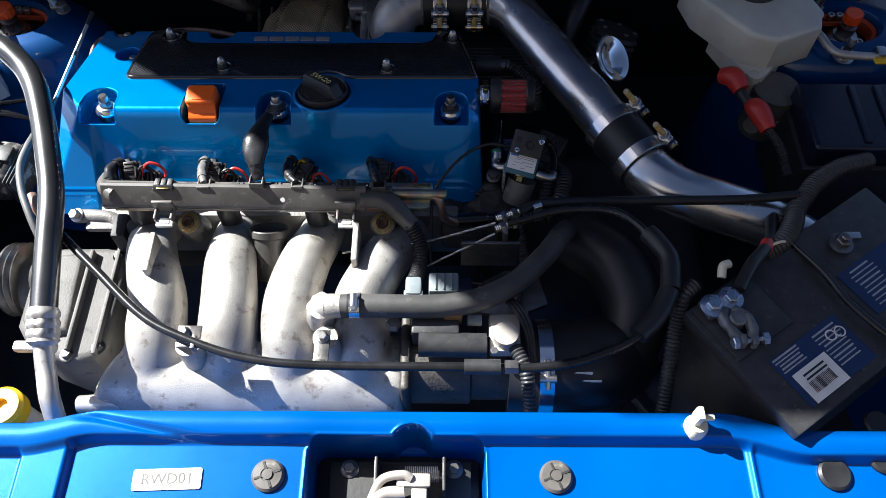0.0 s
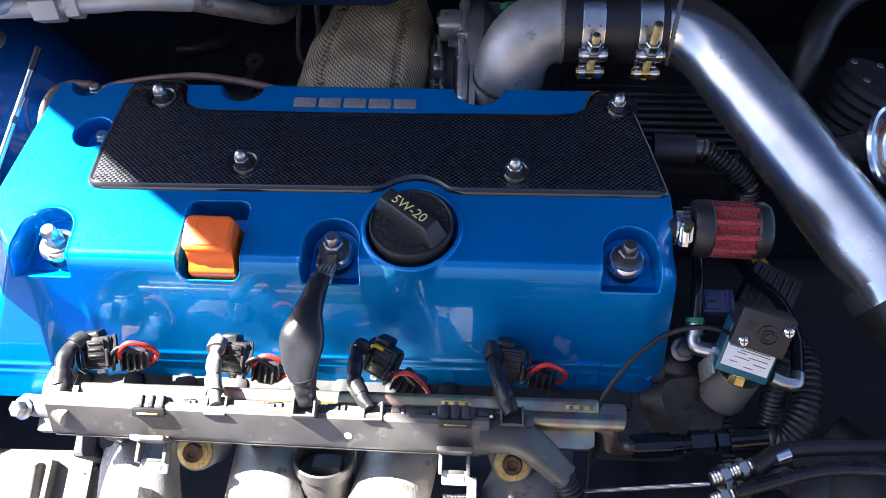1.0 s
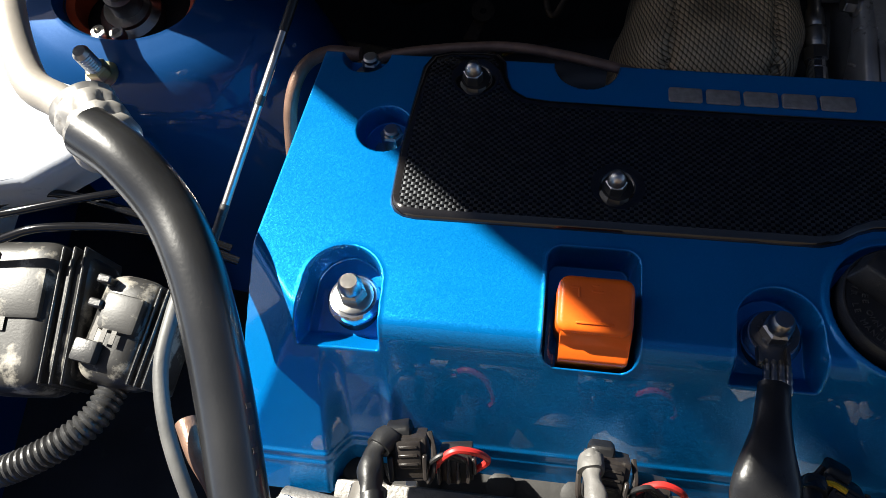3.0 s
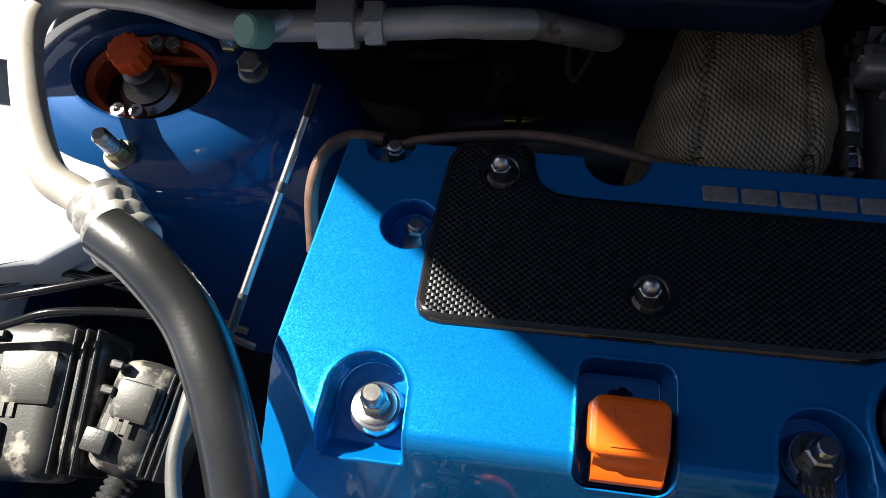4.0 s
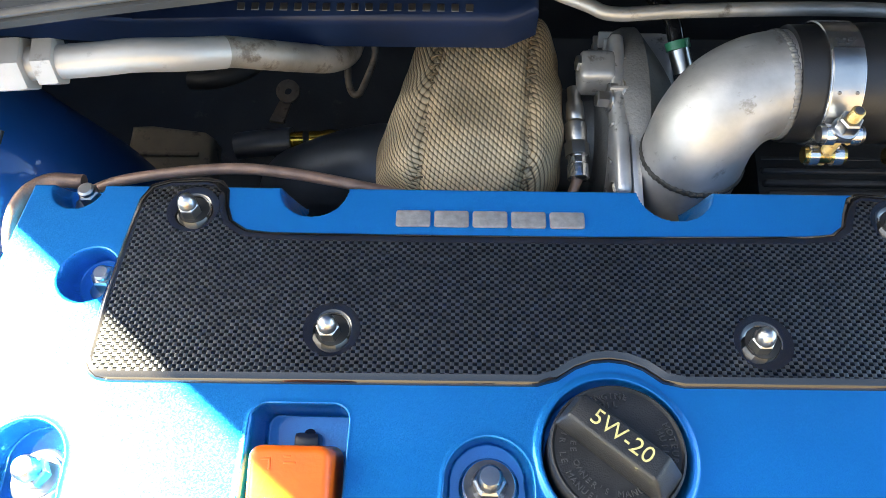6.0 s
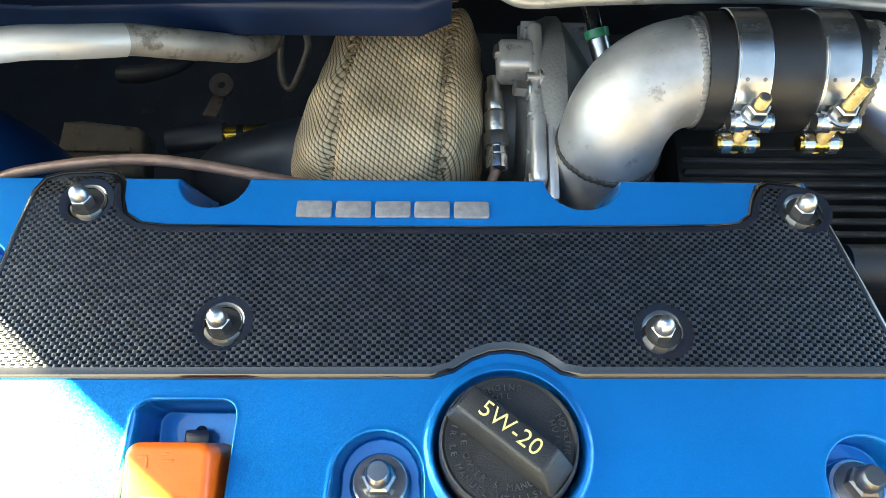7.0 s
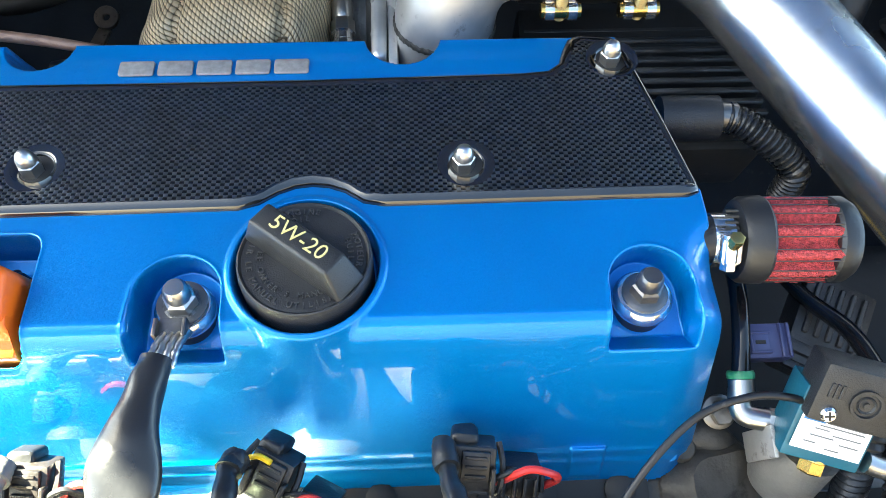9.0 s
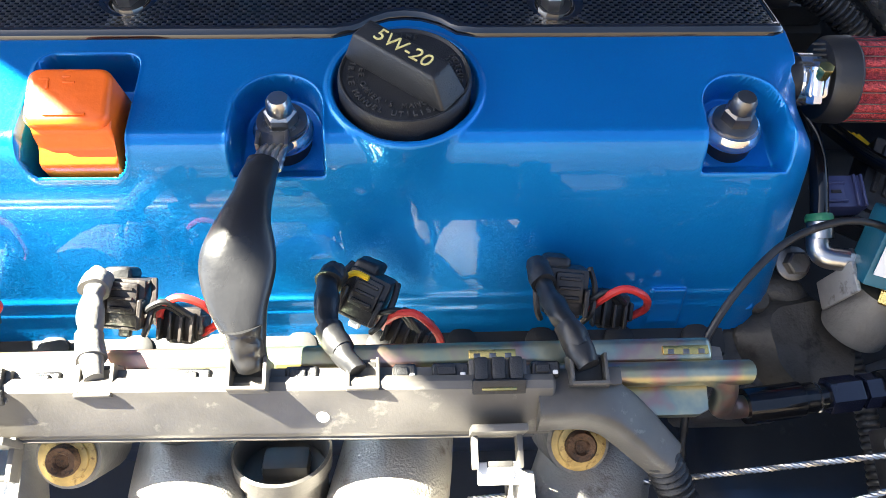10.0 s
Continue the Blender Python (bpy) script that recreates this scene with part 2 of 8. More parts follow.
ORANGE = material("orange_plastic", (0.85, 0.135, 0.010), 0.32, 0, 0.10, 50, 0.1, 600)
REDPL = material("red_plastic", (0.50, 0.035, 0.025), 0.4, 0, 0.15, 50, 0.1, 500)
REDKNOB = material("red_orange_plastic", (0.78, 0.085, 0.012), 0.4, 0, 0.12, 50, 0.1, 500)
REDAN = material("red_orange_anodised", (0.55, 0.085, 0.03), 0.35, 0.4, 0.15, 50, 0.1, 500)
REDWIRE = material("red_wire", (0.55, 0.03, 0.025), 0.4, 0, 0.1, 50, 0, 500)
REDGAUZE = material("red_filter_gauze", (0.50, 0.06, 0.065), 0.8, 0, 0.5, 700, 1.0, 1500, bump_dist=0.002)
WHITEPL = material("milky_plastic", (0.55, 0.53, 0.45), 0.4, 0, 0.15, 20, 0.1, 300)
CREAM = material("cream_plastic", (0.72, 0.66, 0.48), 0.45, 0, 0.08, 60, 0.1, 300)
YELLOW = material("yellow_plastic", (0.80, 0.50, 0.02), 0.35, 0, 0.08, 60, 0.1, 300)
PALEBLUE = material("pale_blue_grey_plastic", (0.19, 0.22, 0.23), 0.45, 0, 0.15, 60, 0.2, 300)
GREYRUB = material("dusty_grey_rubber", (0.055, 0.054, 0.052), 0.5, 0, 0.35, 30, 0.2, 500, dirt=(0.13, 0.125, 0.115), dirt_at=0.60)
LABEL = material("white_label", (0.74, 0.73, 0.70), 0.5, 0, 0.06, 60, 0.05, 300)
GREYINK = material("grey_print", (0.12, 0.12, 0.13), 0.5, 0, 0.2, 300, 0)
INK = material("black_ink", (0.02, 0.02, 0.022), 0.5, 0, 0.1, 60, 0)
NAVYINK = material("navy_print", (0.010, 0.030, 0.10), 0.4, 0, 0.1, 60, 0)
BLUEINK = material("blue_ink", (0.03, 0.17, 0.42), 0.5, 0, 0.1, 60, 0)
GOLDINK = material("pale_yellow_paint", (0.72, 0.62, 0.25), 0.5, 0, 0.25, 900, 0.1, 900)
TEAL = material("teal_enamel", (0.012, 0.10, 0.15), 0.35, 0.1, 0.15, 60, 0.15, 500)
GREENPL = material("green_plastic", (0.03, 0.20, 0.10), 0.4, 0, 0.1, 60, 0.1, 300)
SAGE = material("sage_plastic", (0.20, 0.36, 0.26), 0.45, 0, 0.1, 60, 0.1, 300)
NAVY = material("navy_plastic", (0.010, 0.013, 0.028), 0.22, 0, 0.15, 60, 0.1, 300)
PURPLE = material("lilac_grey_plastic", (0.055, 0.065, 0.16), 0.4, 0, 0.1, 60, 0.1, 300)
LETTER = material("grey_raised_badge", (0.30, 0.29, 0.28), 0.45, 0.4, 0.2, 300, 0.2, 900)
DARK = material("grimy_black_metal", (0.022, 0.021, 0.020), 0.6, 0.1, 0.4, 20, 0.3, 200, dirt=(0.07, 0.062, 0.052), dirt_at=0.62)
ASPHALT = material("yard_asphalt", (0.075, 0.072, 0.068), 0.9, 0, 0.25, 3, 0.8, 160, dirt=(0.10, 0.10, 0.095), dirt_at=0.6)
# dark surface of the added wall that holds back sky light
SKYBLOCK = material("dark_sky_blocker", (0.085, 0.065, 0.048), 0.7, 0, 0.35, 6, 0.5, 60)
COPPER = material("braided_brown_hose", (0.23, 0.14, 0.10), 0.35, 0.3, 0.2, 120, 0.3, 900)
SEALGREY = material("grey_rubber_seal", (0.045, 0.042, 0.038), 0.6, 0, 0.2, 30, 0.2, 300)
GOLD = material("gold_foil", (0.85, 0.52, 0.08), 0.2, 1.0, 0.1, 60, 0.2, 300)


# ---- building helpers ----
def frame_at(at, along=(0, 0, 1), hint=(1, 0, 0)):
    """A frame at a place with its z along a way."""
    z = Vector(along).normalized()
    h = Vector(hint)
    if abs(z.dot(h.normalized())) > 0.98:
        h = Vector((0, 1, 0))
    x = (h - z * h.dot(z)).normalized()
    y = z.cross(x)
    return Matrix((x, y, z)).transposed().to_4x4().copy() if at is None else Matrix.Translation(at) @ Matrix((x, y, z)).transposed().to_4x4()


def thing(name, at, label, category, group="", kind=""):
    ob = new(name)
    ob.empty_display_size = 0.02
    ob.location = at
    return tagged(ob, label, category, group, kind)


def root_of(ob):
    while ob.parent:
        ob = ob.parent
    return ob


def to_mesh(bm, name, sharp=38):
    me = bpy.data.meshes.new(name)
    bmesh.ops.recalc_face_normals(bm, faces=bm.faces)
    bm.to_mesh(me)
    bm.free()
    me.shade_smooth()
    me.set_sharp_from_angle(angle=radians(sharp))
    return me


def part(name, bm, mat, parent, label="", sharp=38):
    """One mesh, built at its place in the world, under a thing or a part."""
    me = bm if isinstance(bm, bpy.types.Mesh) else to_mesh(bm, name, sharp)
    me.transform(Matrix.Translation(-root_of(parent).location))
    me.materials.append(mat)
    ob = new(name, me)
    ob.parent = parent
    return tagged(ob, label)


def solo(name, bm, mat, at, label, category, group="", kind="", sharp=38):
    me = bm if isinstance(bm, bpy.types.Mesh) else to_mesh(bm, name, sharp)
    me.transform(Matrix.Translation(-Vector(at)))
    me.materials.append(mat)
    ob = new(name, me)
    ob.location = at
    return tagged(ob, label, category, group, kind)


def B():
    return bmesh.new()


def box(bm, at, size, m=None, bev=0.001, seg=2):
    mm = (m or Matrix()).copy() if m else Matrix()
    mm = mm @ Matrix.Translation(at) @ Matrix.Diagonal((*size, 1))
    r = bmesh.ops.create_cube(bm, size=1.0, matrix=mm)
    if bev:
        es = list({e for v in r["verts"] for e in v.link_edges})
        bmesh.ops.bevel(bm, geom=es, offset=bev, segments=seg, profile=0.6, affect="EDGES", clamp_overlap=True)
    return bm


def lathe(bm, profile, m, seg=32, caps=True):
    """Turns (radius, height) about m's z."""
    rings = []
    for r, h in profile:
        if r < 1e-6:
            rings.append([bm.verts.new(m @ Vector((0, 0, h)))])
        else:
            rings.append([bm.verts.new(m @ Vector((r * math.cos(a), r * math.sin(a), h))) for a in (2 * math.pi * k / seg for k in range(seg))])
    for a, b in zip(rings, rings[1:]):
        for k in range(seg):
            j = (k + 1) % seg
            f = [a[k % len(a)], a[j % len(a)], b[j % len(b)], b[k % len(b)]]
            f = [v for i, v in enumerate(f) if v not in f[:i]]
            if len(f) > 2:
                bm.faces.new(f)
    for ring in (rings[0], rings[-1]):
        if caps and len(ring) > 2:
            bm.faces.new(ring)
    return bm


def spline(pts, step=8):
    """A Catmull-Rom line through points."""
    p = [Vector(q) for q in pts]
    p = [2 * p[0] - p[1]] + p + [2 * p[-1] - p[-2]]
    out = []
    for i in range(1, len(p) - 2):
        for k in range(step):
            t = k / step
            a, b, c, d = p[i - 1], p[i], p[i + 1], p[i + 2]
            out.append(0.5 * ((2 * b) + (c - a) * t + (2 * a - 5 * b + 4 * c - d) * t * t + (3 * b - a - 3 * c + d) * t ** 3))
    out.append(p[-2])
    return out


def tube(bm, pts, r, seg=16, step=8, smooth=True, cap=True):
    """A round bar or hose along points; r is a number, or a function of the way from 0 to 1."""
    line = spline(pts, step) if smooth and len(pts) > 2 else [Vector(q) for q in pts]
    n = len(line)
    up = None
    rings = []
    for i, q in enumerate(line):
        d = (line[min(i + 1, n - 1)] - line[max(i - 1, 0)]).normalized()
        if up is None:
            up = d.orthogonal().normalized()
        up = (up - d * up.dot(d)).normalized()
        side = d.cross(up)
        rr = r(i / (n - 1)) if callable(r) else r
        rings.append([bm.verts.new(q + rr * (math.cos(a) * up + math.sin(a) * side)) for a in (2 * math.pi * k / seg for k in range(seg))])
    for a, b in zip(rings, rings[1:]):
        for k in range(seg):
            bm.faces.new((a[k], a[(k + 1) % seg], b[(k + 1) % seg], b[k]))
    if cap:
        bm.faces.new(rings[0])
        bm.faces.new(rings[-1])
    return bm


def corrugated(bm, pts, r, pitch=0.004, depth=0.18, seg=14):
    """Split conduit: a hose with rings."""
    line = spline(pts, 24)
    length = sum((b - a).length for a, b in zip(line, line[1:]))
    n = max(8, int(length / pitch * 4))
    cum = [0.0]
    for a, b in zip(line, line[1:]):
        cum.append(cum[-1] + (b - a).length)
    even = []
    j = 0
    for k in range(n + 1):
        s = length * k / n
        while j < len(cum) - 2 and cum[j + 1] < s:
            j += 1
        even.append(line[j].lerp(line[j + 1], (s - cum[j]) / max(1e-9, cum[j + 1] - cum[j])))
    tube(bm, even, lambda t: r * (1 - depth * (0.5 + 0.5 * math.cos(2 * math.pi * t * length / pitch)) ** 2), seg, smooth=False)
    return bm


def prism(bm, outline, z0, z1, m=None, bev=0.0, seg=2):
    """A flat outline raised from z0 to z1."""
    m = m or Matrix()
    lo = [bm.verts.new(m @ Vector((x, y, z0))) for x, y in outline]
    hi = [bm.verts.new(m @ Vector((x, y, z1))) for x, y in outline]
    n = len(outline)
    bm.faces.new(lo[::-1])
    top = bm.faces.new(hi)
    for k in range(n):
        bm.faces.new((lo[k], lo[(k + 1) % n], hi[(k + 1) % n], hi[k]))
    if bev:
        bmesh.ops.bevel(bm, geom=list(top.edges), offset=bev, segments=seg, profile=0.6, affect="EDGES", clamp_overlap=True)
    return bm


def rounded(w, h, r, n=5):
    """The outline of a rounded oblong round 0, 0."""
    out = []
    for cx, cy, a0 in ((w / 2 - r, h / 2 - r, 0), (-w / 2 + r, h / 2 - r, 90), (-w / 2 + r, -h / 2 + r, 180), (w / 2 - r, -h / 2 + r, 270)):
        for k in range(n + 1):
            a = radians(a0 + 90 * k / n)
            out.append((cx + r * math.cos(a), cy + r * math.sin(a)))
    return out


def hexagon(r):
    return [(r * math.cos(radians(60 * k)), r * math.sin(radians(60 * k))) for k in range(6)]


def text_mesh(s, size, m, depth=0.0006, bold=0.0):
    c = bpy.data.curves.new("letters", "FONT")
    c.body, c.size, c.extrude, c.offset, c.align_x, c.align_y, c.resolution_u = s, size, depth / 2, bold, "CENTER", "CENTER", 3
    ob = bpy.data.objects.new("letters", c)
    scene.collection.objects.link(ob)
    bpy.context.view_layer.update()
    me = bpy.data.meshes.new_from_object(ob.evaluated_get(bpy.context.evaluated_depsgraph_get()))
    bpy.data.objects.remove(ob)
    bpy.data.curves.remove(c)
    me.transform(m)
    me.materials.clear()
    return me


def hex_bolt(bm, at, along=(0, 0, 1), r=0.005, h=0.005, flange=0.0, tip=0.0, tip_r=0.0):
    """A hexagon head, with a flange under it and a stud's tip above if wanted."""
    m = frame_at(at, along)
    z = 0.0
    if flange:
        lathe(bm, [(0, 0), (flange, 0), (flange, 0.0012), (flange * 0.8, 0.002), (0, 0.002)], m, 24)
        z = 0.0018
    prism(bm, hexagon(r), z, z + h, m, r * 0.14, 1)
    if tip:
        lathe(bm, [(tip_r, z + h - 0.0005), (tip_r, z + h + tip * 0.7), (tip_r * 0.75, z + h + tip), (0, z + h + tip)], m, 16)
    return bm


def acorn(bm, at, along=(0, 0, 1), r=0.0058, h=0.012):
    """A domed cap nut."""
    m = frame_at(at, along)
    prism(bm, hexagon(r), 0, h * 0.5, m, r * 0.12, 1)
    lathe(bm, [(r * 0.84, h * 0.48), (r * 0.82, h * 0.68), (r * 0.62, h * 0.88), (r * 0.3, h * 0.98), (0, h)], m, 20)
    return bm


def worm_clamp(parent, at, along, r, width, screw_way, name="hose_clamp", standalone=False):
    """A steel band with a worm screw housing."""
    m = frame_at(at, along)
    bm = lathe(B(), [(r, -width / 2), (r + 0.0009, -width / 2), (r + 0.0009, width / 2), (r, width / 2)], m, 40)
    w = Vector(screw_way).normalized()
    p = Vector(at) + w * (r + 0.003)
    t = Vector(along).normalized().cross(w).normalized()
    tube(bm, [p - t * 0.007, p + t * 0.005], 0.0036, 14)
    hex_bolt(bm, p + t * 0.005, t, 0.0036, 0.004)
    return bm


# ---- the place ----
def sstep(a, b, v):
    t = np.clip((v - a) / (b - a), 0, 1)
    return t * t * (3 - 2 * t)


def smin(a, b, k):
    h = np.clip(0.5 + 0.5 * (b - a) / k, 0, 1)
    return b + (a - b) * h - k * h * (1 - h)


def grid_mesh(name, xs, ys, z, keep=None, gx=None):
    """A sheet of heights over xs and ys."""
    nx, ny = len(xs), len(ys)
    flat, gy = np.meshgrid(xs, ys)
    gx = flat if gx is None else gx
    verts = np.stack([gx.ravel(), gy.ravel(), z.ravel()], 1)
    i = np.arange(ny - 1)[:, None] * nx + np.arange(nx - 1)[None]
    f = np.stack([i, i + 1, i + nx + 1, i + nx], -1).reshape(-1, 4)
    if keep is not None:
        f = f[keep.ravel()[f].any(1)]
    used = np.unique(f)
    back = np.zeros(len(verts), int)
    back[used] = np.arange(len(used))
    me = bpy.data.meshes.new(name)
    me.from_pydata(verts[used].tolist(), [], back[f].tolist())
    me.shade_smooth()
    return me


solo("ground", box(B(), (0, 0, -0.05), (120, 120, 0.1), bev=0), ASPHALT, (0, 0, 0), "dark asphalt yard under the car", "ground", kind="structure")
# invented wall, out of view, that cuts the sky fill from the front
solo("wall_sky_block", box(B(), (0.6, -2.0, 1.4), (5.2, 0.08, 2.8), bev=0.01), SKYBLOCK, (0.6, -2.0, 0), "plain dark wall out of view, added in front of the car to block sky light", "yard wall", kind="structure")
solo("floor", box(B(), (0.05, 0.05, 0.30), (1.7, 1.5, 0.02), bev=0), DARK, (0, 0, 0.3), "grimy black undertray below the engine", "undertray", kind="structure")
solo("wall_firewall", box(B(), (0.05, 0.62, 0.62), (1.7, 0.03, 0.72), bev=0.004), DARK, (0, 0.62, 0.3), "black firewall behind the engine", "firewall", kind="structure")
solo("wall_fender_left", box(B(), (-0.72, 0.05, 0.58), (0.03, 1.2, 0.62), bev=0.004), DEEP, (-0.72, 0, 0.3), "dark blue inner wing of the engine bay", "inner wing", kind="structure")
solo("wall_fender_right", box(B(), (0.86, 0.05, 0.58), (0.03, 1.2, 0.62), bev=0.004), DEEP, (0.86, 0, 0.3), "dark blue inner wing of the engine bay", "inner wing", kind="structure")
# ledges of the inner wings; the pale colour stands in for sun glare
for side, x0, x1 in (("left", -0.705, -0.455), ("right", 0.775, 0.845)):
    solo("wing_ledge_" + side, prism(B(), [(x0, -0.10), (x1, -0.06), (x1 + 0.01, 0.10), (x1, 0.34), (x0, 0.34)], 0.770, 0.790, None, 0.008, 3), SUNPALE, (x0, 0.1, 0.78), "dusty blue ledge of the inner wing, coloured pale for sun glare", "inner wing", kind="structure")
# slab outlined like the sunlit patch, its brightness painted in
solo("sunlit_shelf", prism(B(), [(-0.70, 0.060), (-0.46, 0.058), (-0.405, 0.066), (-0.362, 0.099), (-0.380, 0.132), (-0.413, 0.161), (-0.45, 0.20), (-0.70, 0.21)], 0.800, 0.831, None, 0.006, 3), SUNPALE, (-0.5, 0.1, 0.8), "dusty shelf beside the strut tower, shaped and coloured pale as a sunlit patch", "inner wing", kind="structure")
solo("wall_front", box(B(), (0.05, -0.62, 0.45), (1.7, 0.04, 0.8), bev=0.02), BODY, (0, -0.62, 0.05), "blue front bumper face of the car", "bumper", kind="structure")
solo("scuttle", prism(B(), [(-0.80, 0.50), (0.90, 0.50), (0.90, 0.80), (-0.80, 0.80)], 0.955, 0.985, bev=0.008), BLACK, (0, 0.5, 0.95), "black plastic scuttle panel below the windscreen", "scuttle", kind="structure")

# the raised hood, hinged behind the scuttle; its near edge throws the shade over the bay
hood = thing("hood", (0.0, 0.56, 1.0), "raised blue hood with a dark blue underside, hinged behind the engine", "hood")
HM = Matrix.Translation((0.0, 0.56, 1.0)) @ Matrix.Rotation(radians(15), 4, "X")
bm = B()
prism(bm, [(-0.838, 0.0), (0.86, 0.0), (0.86, 1.00), (0.75, 1.05), (-0.70, 1.05), (-0.747, 1.02)], 0.0, 0.016, HM @ Matrix.Rotation(radians(90), 4, "X"), 0.004)
part("panel", bm, BODY, hood)
bm = B()
for x in (-0.6, -0.2, 0.2, 0.6):
    box(bm, (x, -0.036, 0.5), (0.06, 0.02, 0.92), HM, 0.006)
part("rib", bm, DEEP, hood)
part("liner", box(B(), (0.03, -0.0215, 0.52), (1.60, 0.010, 1.00), HM, 0.003), DEEP, hood, "dark blue painted inner skin of the hood")


# ---- valve cover ----
def deck(y):
    """The sloping top of the cover."""
    return 0.888 - 0.24 * (y - 0.040)


def cover_height(x, y):
    top = deck(y)
    # front face; the chain end on the left stands further forward
    end = 1 - sstep(-0.204, -0.190, x)
    front = 0.8885 + (1.62 - 0.42 * end) * (y + 0.016)
    h = smin(top, front, 0.011)
    # right side
    h = smin(h, top + 14.0 * (0.2225 - 0.235 * np.maximum(0, y - 0.052) - x), 0.020)
    # the front right corner rolls over softly
    h = h - 0.6 * np.maximum(0, x - 0.2030) ** 2 / 0.016 * (1 - sstep(0.012, 0.040, y))
    # left side, slanting in towards the back
    h = smin(h, top + 13.0 * (x + 0.2388 - 0.080 * (y - 0.027)), 0.005)
    # sloping face at the front left corner
    h = smin(h, top + 1.26 * ((x + 0.238) * 0.755 + (y - 0.0255) * 0.655), 0.003)
    # back edge
    h = smin(h, 0.862 + 6.0 * (0.148 - y), 0.006)

    def dip(h, d, floor, soft=0.0009):
        """Sinks the ground to floor where the distance d to an outline is below 0, with a small rounded edge."""
        w = 1 - sstep(-soft, soft, d)
        return h * (1 - w) + np.minimum(h, floor) * w

    def edge(h, d, high=0.0006, wide=0.0016):
        """A narrow rolled lip just outside an outline."""
        return h + high * np.exp(-((d - wide) / wide) ** 2)

    # filler neck: a short boss that stands out of the front roll, then a groove
    d = np.hypot(x - 0.0505, (y - 0.0200) / 1.02)
    boss = deck(y) + 0.0004 - 2.6 * np.maximum(0, d - 0.0325)
    h = -smin(-h, -boss, 0.004)
    h = edge(h, d - 0.0294, 0.0006, 0.0011)
    h = dip(h, d - 0.0292, deck(y) - 0.016, 0.0010)
    # bolt pockets, open to the front
    for cx, cy, r in ((-0.1925, 0.0105, 0.0174), (-0.0010, 0.0075, 0.0171), (0.1915, 0.0068, 0.0171)):
        ax = np.abs(x - cx)
        d = np.where(y > cy, np.hypot(ax, y - cy) - r, ax - r - 0.05 * np.maximum(0, cy - y))
        h = h + 0.0005 * np.exp(-((d - 0.0012) / 0.0011) ** 2) * sstep(-0.020, -0.008, y)
        h = dip(h, d, 0.8745 + 1.4 * np.maximum(0, -(y + 0.0105)))
    # long pocket of the coil
    qx, qy = np.abs(x + 0.0800) - 0.0140, np.abs(y - 0.0100) - 0.0208
    d = np.hypot(np.maximum(qx, 0), np.maximum(qy, 0)) + np.minimum(np.maximum(qx, qy), 0) - 0.006
    h = edge(h, d, 0.0005, 0.0011)
    h = dip(h, d, 0.862)
    # round recesses at the back left
    h = dip(h, np.hypot(x + 0.188, y - 0.0975) - 0.0135, 0.855)
    h = dip(h, np.hypot(x + 0.206, y - 0.147) - 0.0125, 0.846)
    # half-round gaps in the back ledge
    h = dip(h, np.hypot(x + 0.087, y - 0.148) - 0.0162, 0.80)
    h = dip(h, np.hypot(x - 0.0915, y - 0.150) - 0.0180, 0.80)
    # pressed lines down the left front, the low step over the foot, and the block at the right foot
    h = h + 0.0025 * np.exp(-((x + 0.170) / 0.003) ** 2) * (1 - sstep(-0.05, -0.025, y))
    h = h + 0.0012 * np.exp(-((y + 0.0535 + 0.012 * end) / 0.0012) ** 2) + 0.0008 * np.exp(-((y + 0.0575 + 0.012 * end) / 0.0010) ** 2)
    qx, qy = np.abs(x - 0.172) - 0.008, np.abs(y + 0.058) - 0.006
    h = h + 0.003 * (1 - sstep(-0.0007, 0.0007, np.maximum(qx, qy)))
    return h, end


xs, ys = np.arange(-0.266, 0.2441, 0.00065), np.arange(-0.090, 0.1601, 0.00065)
gx, gy = np.meshgrid(xs, ys)
# the rows of the sheet follow the slanting ends
gx = gx + 0.080 * (gy - 0.027) * (1 - sstep(-0.222, -0.140, gx)) - 0.235 * np.maximum(0, gy - 0.052) * sstep(0.13, 0.212, gx)
hh, end = cover_height(gx, gy)
BASE = 0.8075
flange = np.where((gy > -0.0570 - 0.0210 * end) & (gx < 0.2190) & (gx > -0.224) & (gy < -0.03), 0.8125, BASE)
hh = np.maximum(np.maximum(hh, flange), BASE)
me = grid_mesh("cover_shell", xs, ys, hh, hh > BASE + 1e-5, gx)
valve_cover = thing("valve_cover", (0, 0.04, 0.80), "glossy metallic blue valve cover on top of the engine", "valve cover")
shell = part("shell", me, BLUE, valve_cover)
bm = prism(B(), [(-0.236, 0.148), (-0.240, 0.02), (-0.231, -0.075), (-0.200, -0.077), (-0.194, -0.054), (0.222, -0.054), (0.224, 0.140), (0.20, 0.147)], 0.8035, 0.8085)
part("gasket", bm, RUBBER, valve_cover, "black rubber gasket under the cover")
part("dowel", lathe(B(), [(0, 0.8), (0.004, 0.8), (0.004, 0.8165), (0.003, 0.8172), (0, 0.8172)], Matrix.Translation((0.214, -0.0545, 0)), 16), BLUE, valve_cover)

